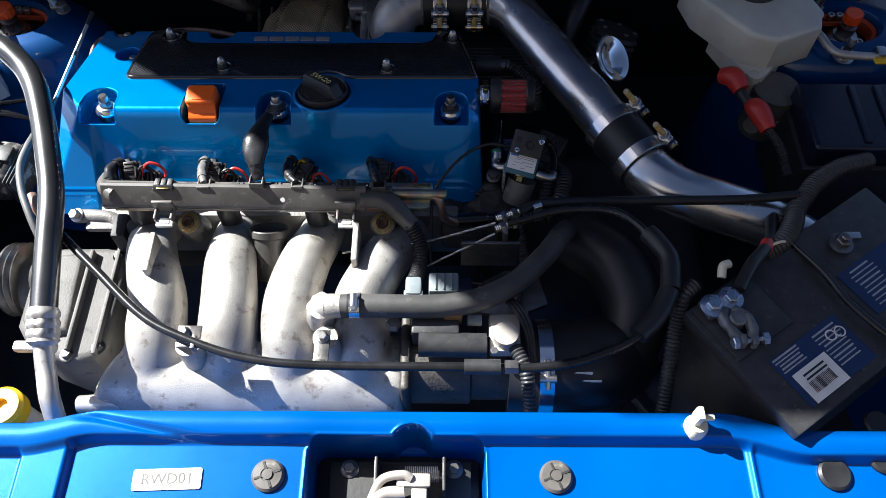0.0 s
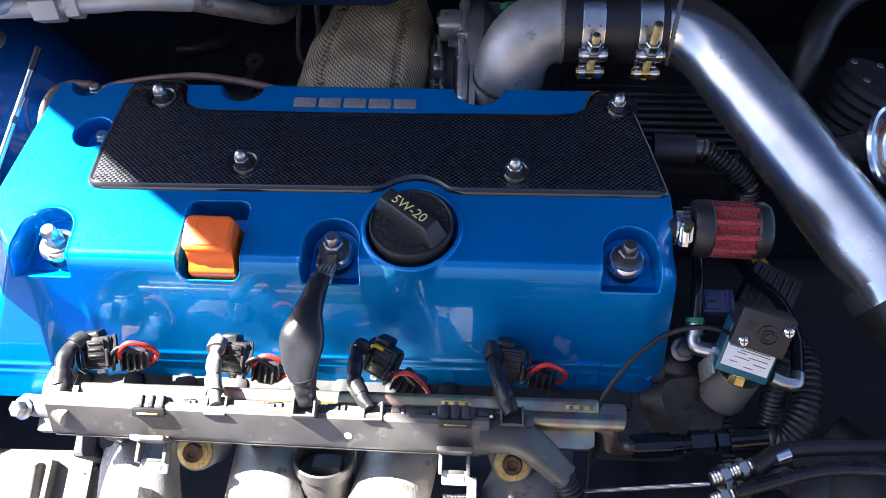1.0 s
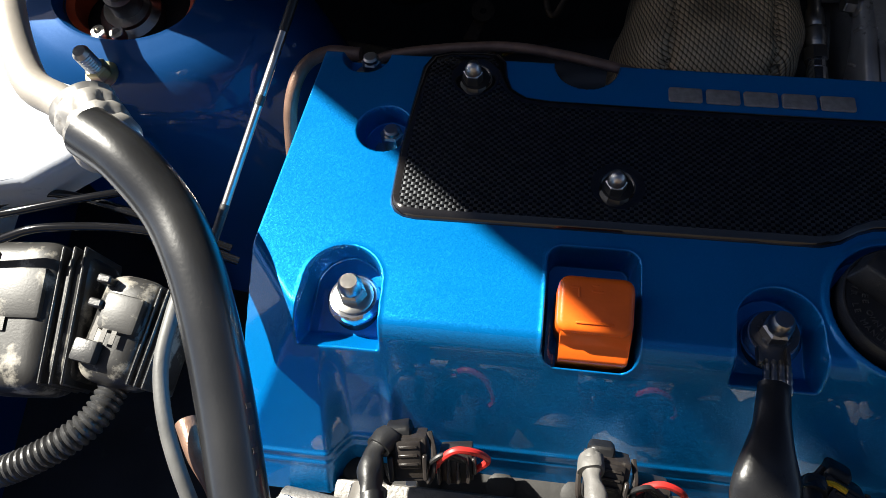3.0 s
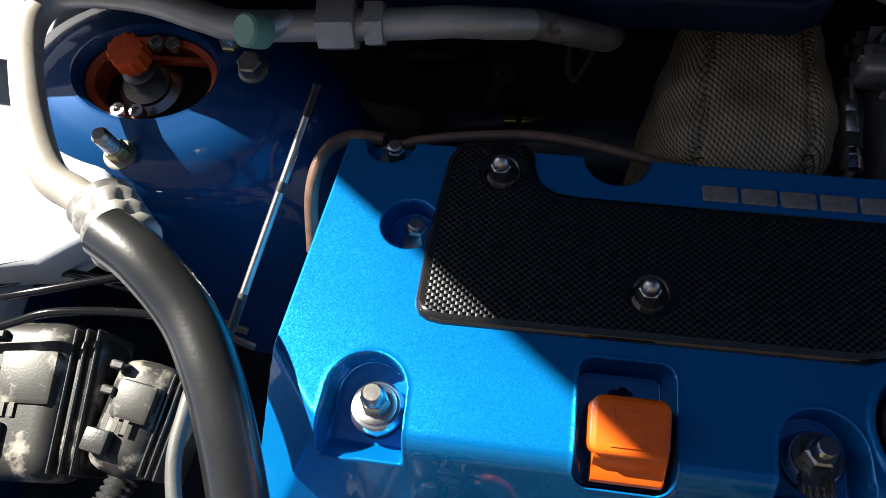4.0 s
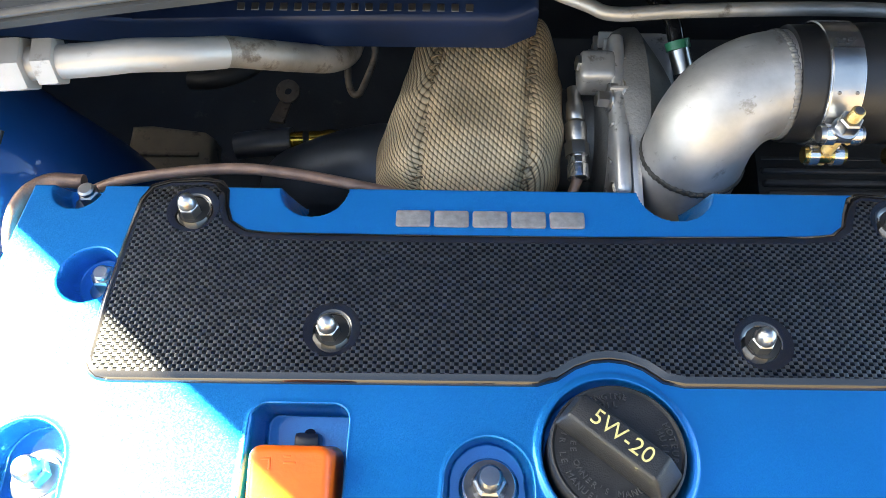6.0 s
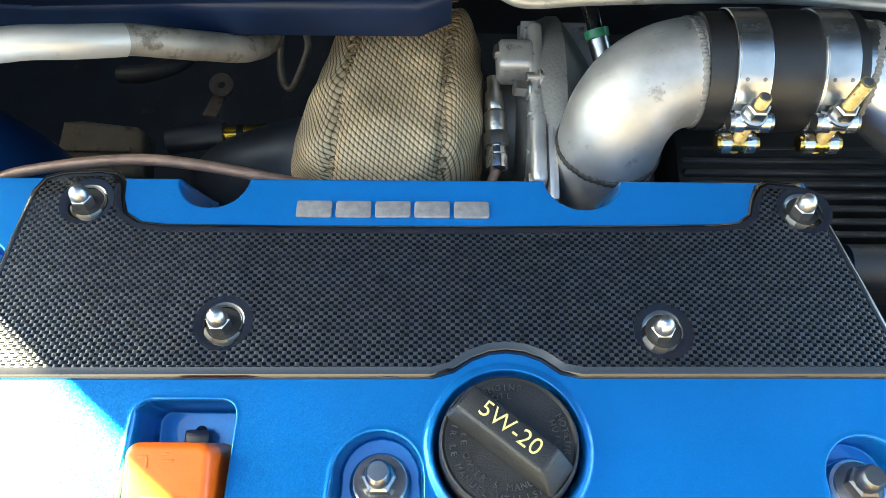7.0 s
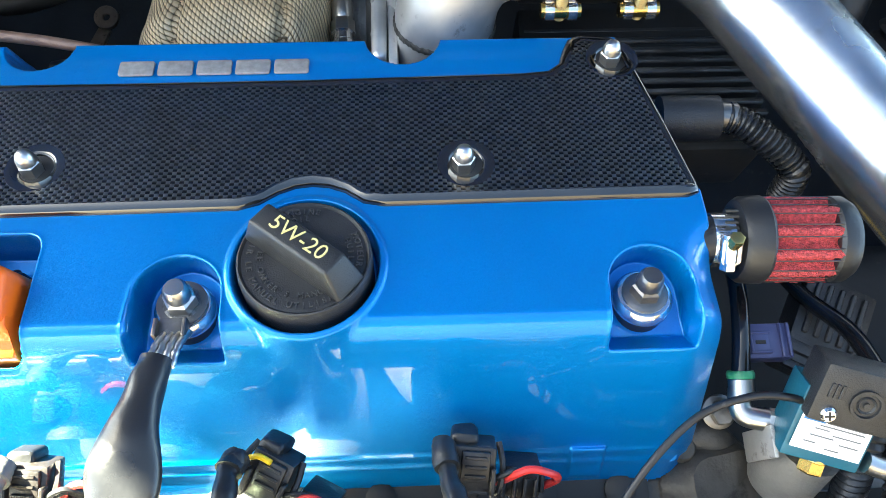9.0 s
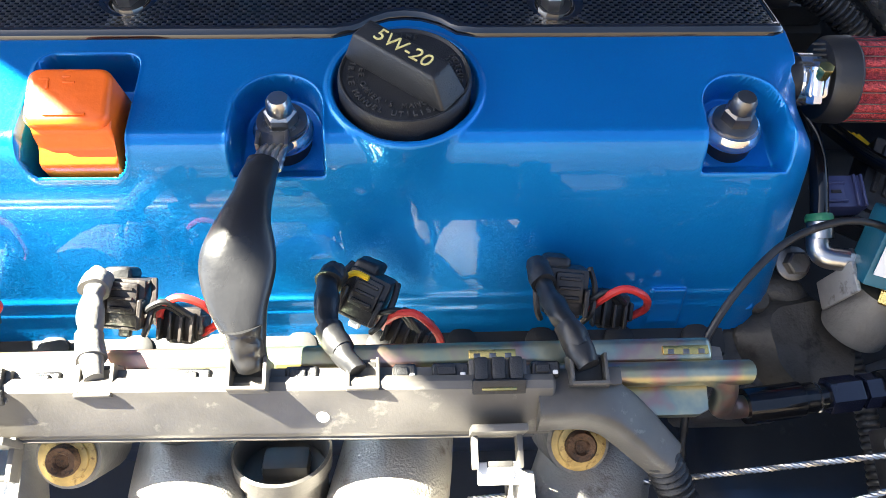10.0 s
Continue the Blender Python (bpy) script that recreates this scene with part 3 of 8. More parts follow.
SLOPE = (0, 0.233, 0.972)
for n, (cx, cy) in enumerate(((-0.1885, 0.0035), (-0.0005, 0.0035), (0.1905, 0.0030))):
    bt = thing("cover_bolt", (cx, cy, 0.872), "flanged steel bolt with a bright washer holding the blue cover", "bolt", "valve cover bolts")
    M0 = frame_at((cx, cy, 0.8745), SLOPE)
    part("grommet", lathe(B(), [(0.0112, -0.004), (0.0112, 0.0050), (0.004, 0.0050)], M0, 32), RUBBER, bt)
    part("washer", lathe(B(), [(0.004, 0.0040), (0.0118, 0.0040), (0.0126, 0.0052), (0.0125, 0.0085), (0.0110, 0.0108), (0.0085, 0.0114), (0.004, 0.0114)], M0, 40), POLISH, bt, "bright plated washer")
    bm = hex_bolt(B(), M0 @ Vector((0, 0, 0.0112)), SLOPE, 0.0068, 0.0062, 0.0096, 0.0070, 0.0052)
    part("head", bm, STEEL if n < 2 else DARKST, bt)
for at, r in (((-0.186, 0.0975, 0.853), 0.0062), ((-0.205, 0.144, 0.845), 0.0055)):
    bt = thing("cover_bolt", at, "steel hexagon bolt sunk in a recess of the blue cover", "bolt", "valve cover bolts")
    part("head", hex_bolt(B(), at, SLOPE, r, 0.0095, 0.010, 0.003, 0.0042), STEEL, bt)

# badge on the back ledge: plain raised grey shapes
badge = thing("badge", (0.0, 0.131, 0.865), "raised grey serif badge on the blue ledge", "badge")
LM = frame_at((0.0, 0.1300, 0.8669), SLOPE)
for k in range(5):
    bm = B()
    x = -0.0285 + k * 0.0186
    prism(bm, [(x - 0.0085 + px, py) for px, py in rounded(0.0168, 0.0092, 0.0012, 3)], 0, 0.0012, LM, 0.0007, 2)
    part("plain_bar", bm, LETTER, badge)

# ---- carbon plate ----
def plate_outline():
    p = [(-0.1785, 0.0565), (-0.1776, 0.0520), (-0.1748, 0.0482), (-0.1705, 0.0458), (-0.164, 0.0449)]
    p += [(0.020, 0.0465), (0.029, 0.0492), (0.037, 0.0545), (0.044, 0.0572), (0.051, 0.0580), (0.058, 0.0572), (0.065, 0.0545), (0.073, 0.0488), (0.082, 0.0470)]
    p += [(0.215, 0.0480), (0.2205, 0.0500), (0.2215, 0.0540), (0.2130, 0.095), (0.2025, 0.141), (0.197, 0.1475), (0.180, 0.1490), (0.174, 0.1460)]
    p += [(0.1700, 0.137), (0.1675, 0.1295), (0.1620, 0.1255), (0.150, 0.1243)]
    p += [(0.05, 0.1225), (-0.05, 0.1222), (-0.105, 0.1225), (-0.117, 0.1238), (-0.1245, 0.1285), (-0.1275, 0.136), (-0.1290, 0.146), (-0.134, 0.1520), (-0.142, 0.1535)]
    p += [(-0.160, 0.1525), (-0.170, 0.1490), (-0.1745, 0.140), (-0.1765, 0.115), (-0.1785, 0.085)]
    return p


def plate_z(y):
    return 0.8905 - 0.24 * max(0.0, y - 0.040)


def plate_mesh():
    out = plate_outline()
    # resample the outline evenly
    pts = []
    n = len(out)
    for i in range(n):
        a, b = Vector(out[i]), Vector(out[(i + 1) % n])
        k = max(1, int((b - a).length / 0.004))
        pts += [a.lerp(b, j / k) for j in range(k)]
    n = len(pts)
    norm = []
    for i in range(n):
        d = (pts[(i + 1) % n] - pts[i - 1]).normalized()
        norm.append(Vector((d.y, -d.x)))
    def ring(bm, inset, dz):
        return [bm.verts.new((p.x - nn.x * inset, p.y - nn.y * inset, plate_z(p.y) + dz)) for p, nn in zip(pts, norm)]

    def span(bm, a, b):
        for k in range(len(a)):
            bm.faces.new((a[k], a[(k + 1) % len(a)], b[(k + 1) % len(a)], b[k]))

    # the resin edge, rolled down, and the cloth inside it
    rim = bmesh.new()
    rows = [ring(rim, inset, dz) for inset, dz in ((0.0009, -0.0058), (0.0002, -0.0050), (0.0, -0.0040), (0.0005, -0.0026), (0.0014, -0.0013), (0.0026, -0.0005), (0.0042, -0.0001), (0.0052, 0.0))]
    for a, b in zip(rows, rows[1:]):
        span(rim, a, b)
    cloth = bmesh.new()
    edge_ring = ring(cloth, 0.0052, 0.0)
    edges = [cloth.edges.new((edge_ring[k], edge_ring[(k + 1) % n])) for k in range(n)]
    # each nut sits in a shallow dish with a round hole
    dishes = []
    for x, y in NUTS:
        dish = bmesh.new()
        dishes.append(dish)
        def circle(bm, r, dz):
            return [bm.verts.new((x + 0.0012 + r * math.cos(q), y + 0.0008 + r * math.sin(q), plate_z(y + 0.0008 + r * math.sin(q)) + dz)) for q in (2 * math.pi * k / 40 for k in range(40))]
        hole = circle(cloth, 0.0128, 0.0)
        edges += [cloth.edges.new((hole[k], hole[(k + 1) % 40])) for k in range(40)]
        rows = [circle(dish, r, dz) for r, dz in ((0.0128, 0.0), (0.0116, 0.0), (0.0098, -0.0003), (0.0078, -0.0010), (0.0072, -0.0018), (0.0071, -0.0050))]
        for a, b in zip(rows, rows[1:]):
            span(dish, a, b)
    bmesh.ops.triangle_fill(cloth, edges=edges, use_beauty=True)
    bmesh.ops.delete(cloth, geom=[f for f in cloth.faces if any((f.calc_center_median().xy - Vector((x + 0.0012, y + 0.0008))).length < 0.0118 for x, y in NUTS)], context="FACES_ONLY")
    uv = cloth.loops.layers.uv.new("UVMap")
    for f in cloth.faces:
        for loop in f.loops:
            loop[uv].uv = (loop.vert.co.x, loop.vert.co.y * 1.03)
    return cloth, rim, dishes


NUTS = ((-0.0715, 0.0705), (0.1175, 0.068), (-0.146, 0.1325), (0.193, 0.130))
carbon = thing("carbon_cover", (0, 0.1, 0.86), "glossy black carbon fibre spark plug cover over the valve cover", "engine cover")
cloth, rim, dishes = plate_mesh()
part("plate", cloth, CARBON, carbon, "woven carbon fibre sheet under clear gloss", 60)
part("rim", rim, RESIN, carbon, "glossy black rolled resin edge", 70)
for dish in dishes:
    part("nut_dish", dish, RESIN, carbon, "glossy black resin dish round the nut hole", 70)
for x, y in NUTS:
    z = plate_z(y) - 0.0009
    part("washer", lathe(B(), [(0.003, -0.0030), (0.0078, -0.0014), (0.0078, -0.0007), (0.003, -0.0007)], frame_at((x + 0.0010, y + 0.0006, z), SLOPE), 28), DARK, carbon, "black rubber washer under the nut")
    part("cap_nut", acorn(B(), (x, y - 0.0004, z - 0.0008), (0, 0.26, 0.965), 0.0052, 0.0130), STEEL, carbon, "domed stainless cap nut")
    bm = B()
    tube(bm, [(x + 0.0015 + 0.0079 * math.cos(radians(a)), y + 0.001 + 0.0079 * math.sin(radians(a)), plate_z(y + 0.0085 * math.sin(radians(a))) - 0.0012) for a in range(-25, 116, 10)], 0.00035, 6, 2)
    part("hole_edge", bm, GREYPL, carbon)

# ---- oil cap ----
CAPM = frame_at((0.0503, 0.0158, 0.8776), SLOPE)
cap = thing("oil_filler_cap", (0.0505, 0.018, 0.872), "black plastic oil filler cap with pale yellow grade lettering", "oil cap")
part("disc", lathe(B(), [(0, 0), (0.0275, 0), (0.0275, 0.019), (0.0273, 0.0212), (0.0268, 0.0226), (0.0262, 0.0228), (0.0257, 0.0224), (0.0252, 0.0218), (0, 0.0218)], CAPM, 72), CAPBLK, cap)
GM = CAPM @ Matrix.Rotation(radians(-39), 4, "Z")
bm = B()
lo, hi, ends = 0.0212, 0.0350, 0.0262
vs = [bm.verts.new(GM @ Vector(p)) for p in ((-ends, -0.0080, lo), (ends, -0.0080, lo), (ends, 0.0080, lo), (-ends, 0.0080, lo), (-ends + 0.004, -0.0058, hi), (ends - 0.008, -0.0058, hi), (ends - 0.008, 0.0058, hi), (-ends + 0.004, 0.0058, hi))]
for f in ((0, 3, 2, 1), (4, 5, 6, 7), (0, 1, 5, 4), (1, 2, 6, 5), (2, 3, 7, 6), (3, 0, 4, 7)):
    bm.faces.new([vs[i] for i in f])
bmesh.ops.bevel(bm, geom=list(bm.edges), offset=0.0014, segments=3, profile=0.5, affect="EDGES")
part("grip", bm, CAPBLK, cap)
part("grade_lettering", text_mesh("5W-20", 0.0097, GM @ Matrix.Translation((-0.0010, 0.0004, hi + 0.0002)), 0.0004, -0.00006), GOLDINK, cap, "pale yellow painted letters 5W-20")


def arc_text(words, radius, mid, size, outward, mat=CAPLET, name="raised_lettering"):
    """Raised letters along a ring of the cap; mid is the angle of their middle in degrees."""
    step = size * 0.80 / radius
    sign = -1 if outward else 1
    bmx = bmesh.new()
    for k, c in enumerate(words):
        if c == " ":
            continue
        a = radians(mid) + sign * (k - (len(words) - 1) / 2) * step
        turn = a - math.pi / 2 if outward else a + math.pi / 2
        me = text_mesh(c, size, CAPM @ Matrix.Translation((radius * math.cos(a), radius * math.sin(a), 0.0220)) @ Matrix.Rotation(turn, 4, "Z"), 0.0012)
        bmx.from_mesh(me)
        bpy.data.meshes.remove(me)
    part(name, bmx, mat, cap)


arc_text("ENGINE", 0.0222, 96, 0.0035, True)
arc_text("OIL", 0.0185, 97, 0.0035, True)
arc_text("MOTEUR", 0.0225, 8, 0.0036, True)
arc_text("HUILE", 0.0188, 6, 0.0036, True)
arc_text("VOIR LE MANUEL UTILISATEUR", 0.0222, 240, 0.0035, False)
arc_text("SEE OWNER'S MANUAL", 0.0178, 238, 0.0034, False)

# ---- orange coil ----
def soft_block(bm, w, h, r, z0, z1, soft, m):
    """A block with rounded corners and a rounded top edge."""
    levels = [(z0, 0)] + [(z1 - soft + soft * math.sin(radians(a)), soft * (1 - math.cos(radians(a)))) for a in (0, 18, 36, 54, 72, 90)]
    rings = []
    for z, inset in levels:
        rings.append([bm.verts.new(m @ Vector((x, y, z))) for x, y in rounded(w - 2 * inset, h - 2 * inset, r - inset, 6)])
    for lo, hi in zip(rings, rings[1:]):
        for k in range(len(lo)):
            j = (k + 1) % len(lo)
            bm.faces.new((lo[k], lo[j], hi[j], hi[k]))
    bm.faces.new(rings[0][::-1])
    bm.faces.new(rings[-1])
    return bm


def rod_of(outline, x0, x1, m, bev=0.001, seg=1):
    """A bar along x with the given outline in y and z."""
    return prism(B(), outline, x0, x1, m @ Matrix(((0, 0, 1, 0), (1, 0, 0, 0), (0, 1, 0, 0), (0, 0, 0, 1))), bev, seg)


coil = thing("ignition_coil", (-0.079, 0.0, 0.846), "orange plastic coil cap standing in a pocket of the cover", "coil")
CM = Matrix.Translation((-0.0800, 0.0075, 0.0075))
bm = B()
soft_block(bm, 0.0325, 0.0245, 0.0050, -0.020, 0.0170, 0.0030, CM @ Matrix.Translation((0.0006, 0.0006, 0.8825)) @ Matrix.Rotation(radians(4), 4, "X"))
part("cap", bm, ORANGE, coil, "", 60)
part("front_face", rod_of([(0.004, 0.9030), (-0.0045, 0.9020), (-0.0066, 0.8990), (-0.0080, 0.8940), (-0.0096, 0.8925), (-0.0138, 0.8910), (-0.0150, 0.8885), (-0.0145, 0.8580), (0.004, 0.8580)], -0.0932, -0.0632, Matrix.Identity(4), 0.0012, 3), ORANGE, coil, "", 60)
part("moulded_lip", box(B(), (-0.0795, -0.0012, 0.9068), (0.016, 0.0010, 0.0008), None, 0.0003), ORANGE, coil)
bm = box(B(), (0.0, 0.016, 0.858), (0.011, 0.008, 0.012), CM, 0.002)
tube(bm, [(-0.079, 0.024, 0.862), (-0.079, 0.027, 0.869)], 0.0026, 12)
part("terminal", bm, NAVY, coil)
for x, y, w, h in ((-0.0885, 0.0140, 0.0042, 0.0010), (-0.0868, 0.0118, 0.0010, 0.0042), (-0.0790, 0.0125, 0.0048, 0.0010), (-0.0800, 0.0150, 0.0030, 0.0010)):
    part("plain_bar", box(B(), (x, y, 0.9072), (w, h, 0.0010), None, 0.0003), ORANGE, coil)

# ---- block, head and intake manifold ----
engine = thing("engine_block", (0, 0.05, 0.32), "grimy dark cylinder head and engine block under the blue cover", "engine")
part("head", box(B(), (0.0, 0.035, 0.745), (0.45, 0.19, 0.12), bev=0.006), CASTD, engine)
part("block", box(B(), (0.0, 0.05, 0.52), (0.46, 0.26, 0.33), bev=0.01), DARK, engine)
bm = box(B(), (0.0, -0.068, 0.795), (0.41, 0.022, 0.028), bev=0.004)
for k in range(11):
    lathe(bm, [(0.0075, 0), (0.0075, 0.002), (0.006, 0.003), (0, 0.003)], Matrix.Translation((-0.19 + 0.038 * k, -0.0705, 0.8085)), 18)
part("head_ledge", bm, DARK, engine, "dark grimy ledge with round bosses")

manifold = thing("intake_manifold", (0, -0.2, 0.70), "silver sand-cast aluminium intake manifold with four runners", "intake manifold")
FLANGE_X = (-0.141, -0.047, 0.047, 0.141)
MID_X = (-0.108, -0.035, 0.029, 0.100)
for fx, mx in zip(FLANGE_X, MID_X):
    part("runner", tube(B(), [(fx, -0.082, 0.782), (fx * 0.92 + mx * 0.08, -0.115, 0.805), (fx * 0.45 + mx * 0.55, -0.160, 0.828), (mx, -0.205, 0.829), (mx, -0.240, 0.814), (mx, -0.262, 0.788), (mx, -0.270, 0.755)],
         lambda t: 0.0245 + 0.0055 * min(1, max(0, (t - 0.15) * 2.2)), 28, 8), CAST, manifold)
# the plenum, cast in one with collars that flow into the runners
bm = B()
tube(bm, [(-0.148, -0.262, 0.770), (-0.140, -0.264, 0.770), (-0.10, -0.267, 0.770), (0.0, -0.268, 0.767), (0.10, -0.267, 0.766), (0.142, -0.265, 0.765)], lambda t: 0.048 * math.sqrt(max(0.10, 1 - 0.90 * max(0, 1 - t / 0.12) ** 2.2)), 36, 14)
box(bm, (-0.002, -0.268, 0.750), (0.262, 0.072, 0.080), None, 0.012, 3)
for mx in MID_X:
    tube(bm, [(mx, -0.222, 0.820), (mx, -0.244, 0.811), (mx, -0.262, 0.788), (mx, -0.266, 0.755)], lambda t: 0.0290 + 0.0030 * t, 24, 6)
plenum = part("plenum", bm, CAST, manifold)
mod = plenum.modifiers.new("cast", "REMESH")
mod.mode, mod.voxel_size, mod.use_smooth_shade = "VOXEL", 0.0028, True
mod = plenum.modifiers.new("fillet", "SMOOTH")
mod.factor, mod.iterations = 0.5, 14
bm = box(B(), (0.0, -0.083, 0.785), (0.40, 0.016, 0.062), bev=0.004)
part("flange", bm, CASTD, manifold)
for x, y, z in ((-0.062, -0.262, 0.838), (0.071, -0.258, 0.846)):
    bm = lathe(B(), [(0, -0.03), (0.014, -0.03), (0.012, 0.0), (0.012, 0.012), (0, 0.012)], Matrix.Translation((x, y, z)), 24)
    part("boss", bm, CAST, manifold)
for x, y in ((-0.112, -0.165), (0.094, -0.152)):
    bm = box(B(), (x, y - 0.004, 0.845), (0.006, 0.045, 0.050), None, 0.002)
    part("web", bm, CAST, manifold)

# ---- fuel rail and loom bracket ----
rail = thing("fuel_rail", (0.03, -0.095, 0.845), "yellow zinc plated fuel rail with an iridescent sheen", "fuel rail")
bm = box(B(), (0.006, -0.0890, 0.8665), (0.332, 0.010, 0.010), None, 0.003, 3)
part("back_rail", bm, ZINC, rail)
bm = prism(B(), [(-0.16 + px, py - 0.1085) for px, py in ((0, -0.006), (0.325, -0.006), (0.329, -0.004), (0.3295, 0.006), (0, 0.006))], 0.860, 0.8665, None, 0.0015)
part("body", bm, ZINC, rail)
bm = B()
tube(bm, [(-0.165, -0.0985, 0.870), (0.158, -0.0985, 0.870), (0.1690, -0.0988, 0.8690), (0.1760, -0.1005, 0.8660), (0.1795, -0.1035, 0.8600), (0.1808, -0.1065, 0.8520), (0.1830, -0.1080, 0.8430), (0.1885, -0.1078, 0.8355), (0.196, -0.1070, 0.8315), (0.204, -0.1060, 0.831)], 0.0050, 16)
part("return_tube", bm, ZINC, rail)
for x in (0.004,):
    part("hose_nut", prism(B(), hexagon(0.0075), -0.005, 0.005, frame_at((x, -0.0985, 0.870), (1, 0, 0)), 0.001), BRASS, rail)
for x in (0.076, 0.1535):
    part("stamped_plate", box(B(), (x + 0.007, -0.0895, 0.8720), (0.0185, 0.0036, 0.0008), None, 0.0003), BRASS, rail)
    for d in (-0.0062, 0.0, 0.0062):
        part("slot", box(B(), (x + 0.007 + d, -0.0902, 0.8724), (0.0026, 0.0020, 0.0004), None, 0.0001), DARKST, rail)
for x in FLANGE_X:
    bm = lathe(B(), [(0.008, 0.800), (0.008, 0.822), (0.0115, 0.824), (0.0115, 0.850), (0.008, 0.856), (0.008, 0.862)], Matrix.Translation((x, -0.106, 0)), 20)
    part("injector", bm, BLACK, rail)

loom = thing("loom_bracket", (0.0, -0.118, 0.87), "dusty grey plastic loom channel with clips along the fuel rail", "cable channel")
LZ = Matrix.Translation((-0.026, -0.1075, 0.8775)) @ Matrix.Rotation(radians(-0.8), 4, "Z")
part("channel", rod_of([(0.0085, 0.0100), (0.0060, 0.0118), (0.0030, 0.0112), (-0.0100, -0.0040), (-0.0112, -0.0066), (-0.0108, -0.0100), (-0.0092, -0.0106), (0.0085, -0.0106)], -0.143, 0.130, LZ), GREYPL, loom)
part("front_lip", rod_of([(-0.0090, -0.0070), (-0.0120, -0.0076), (-0.0122, -0.0096), (-0.0090, -0.0100)], -0.142, 0.124, LZ, 0.0006), GREYPL, loom)
part("ledge", rod_of([(0.0120, 0.0060), (0.0030, 0.0060), (0.0030, 0.0085), (0.0120, 0.0075)], -0.140, 0.128, LZ, 0.0007), GREYPL, loom)
# the spout at the end turns down into the conduit
line = spline([(0.098, -0.1085, 0.8775), (0.1150, -0.1090, 0.8775), (0.1270, -0.1125, 0.8745), (0.1370, -0.1190, 0.8680), (0.1440, -0.1245, 0.8628), (0.1510, -0.1300, 0.8580)], 6)
bm = B()
rings = []
for i, q in enumerate(line):
    d = (line[min(i + 1, len(line) - 1)] - line[max(i - 1, 0)]).normalized()
    side = d.cross(Vector((0, 0.35, 1))).normalized()
    up = side.cross(d)
    t = i / (len(line) - 1)
    w, h_ = 0.0110 - 0.0034 * t, 0.0080 - 0.0010 * t
    rings.append([bm.verts.new(q + side * w * math.copysign(abs(math.cos(a)) ** 0.45, math.cos(a)) + up * h_ * math.copysign(abs(math.sin(a)) ** 0.45, math.sin(a))) for a in (2 * math.pi * (k + 0.5) / 24 for k in range(24))])
for a, b in zip(rings, rings[1:]):
    for k in range(24):
        bm.faces.new((a[k], a[(k + 1) % 24], b[(k + 1) % 24], b[k]))
bm.faces.new(rings[0]), bm.faces.new(rings[-1])
part("end_spout", bm, GREYPL, loom)
bm = B()
tube(bm, [(-0.156, -0.107, 0.878), (-0.166, -0.100, 0.877), (-0.172, -0.090, 0.873), (-0.172, -0.078, 0.868)], 0.0085, 14)
part("end_spout", bm, GREYPL, loom)
# open square outlets on the back edge; their front walls run on from the channel's face
for x, w, top, lean in ((-0.0630, 0.0130, 0.8895, 0.0006), (-0.0078, 0.0140, 0.8960, 0.0), (0.0332, 0.0120, 0.8905, 0.0012), (0.1170, 0.0140, 0.8900, 0.0)):
    bm = prism(B(), [(-0.5 * w - 0.0025, 0.8780), (-0.5 * w - 0.0008, 0.8835), (-0.5 * w, 0.8870), (-0.5 * w, top), (0.5 * w, top + lean), (0.5 * w, 0.8870), (0.5 * w + 0.0010, 0.8835), (0.5 * w + 0.0030, 0.8780)], -0.0007, 0.0007,
               Matrix.Translation((x, -0.1030 - 0.0018, 0)) @ Matrix.Rotation(radians(90), 4, "X"), 0.0004, 1)
    for s_ in (-1, 1):
        box(bm, (x + s_ * (0.5 * w - 0.0006), -0.0990, 0.5 * (0.879 + top) - 0.0003), (0.0014, 0.0112, top - 0.8795), None, 0.0005)
    box(bm, (x, -0.0985, 0.8800), (w, 0.012, 0.004), None, 0.001)
    box(bm, (x + 0.5 * w + 0.0035, -0.1010, 0.8815), (0.006, 0.007, 0.0036), None, 0.0009)
    part("outlet", bm, GREYPL, loom)
    part("outlet_bore", box(B(), (x, -0.0992, 0.8835), (w - 0.0030, 0.0098, 0.0030), None, 0.0004), DARK, loom)
for x, w in ((0.0485, 0.0085), (0.0655, 0.0140), (0.1010, 0.0110), (0.0105, 0.0120), (-0.0290, 0.0130), (-0.0810, 0.0100)):
    bm = box(B(), (x, -0.0985, 0.8842), (w, 0.0060, 0.0048), None, 0.0008, 1)
    box(bm, (x - 0.1 * w, -0.0985, 0.8868), (0.5 * w, 0.0035, 0.0018), None, 0.0005, 1)
    part("wire_clip", bm, CAPBLK, loom)
    part("clip_pin", box(B(), (x + 0.32 * w, -0.1000, 0.8869), (0.0020, 0.0016, 0.0010), None, 0.0003, 1), LABEL, loom)
part("paint_dot", lathe(B(), [(0, 0), (0.0026, 0), (0.0024, 0.0004), (0, 0.0005)], frame_at((0.0180, -0.1132, 0.8790), (0, -0.75, 0.66)), 16), LABEL, loom, "white paint dot")
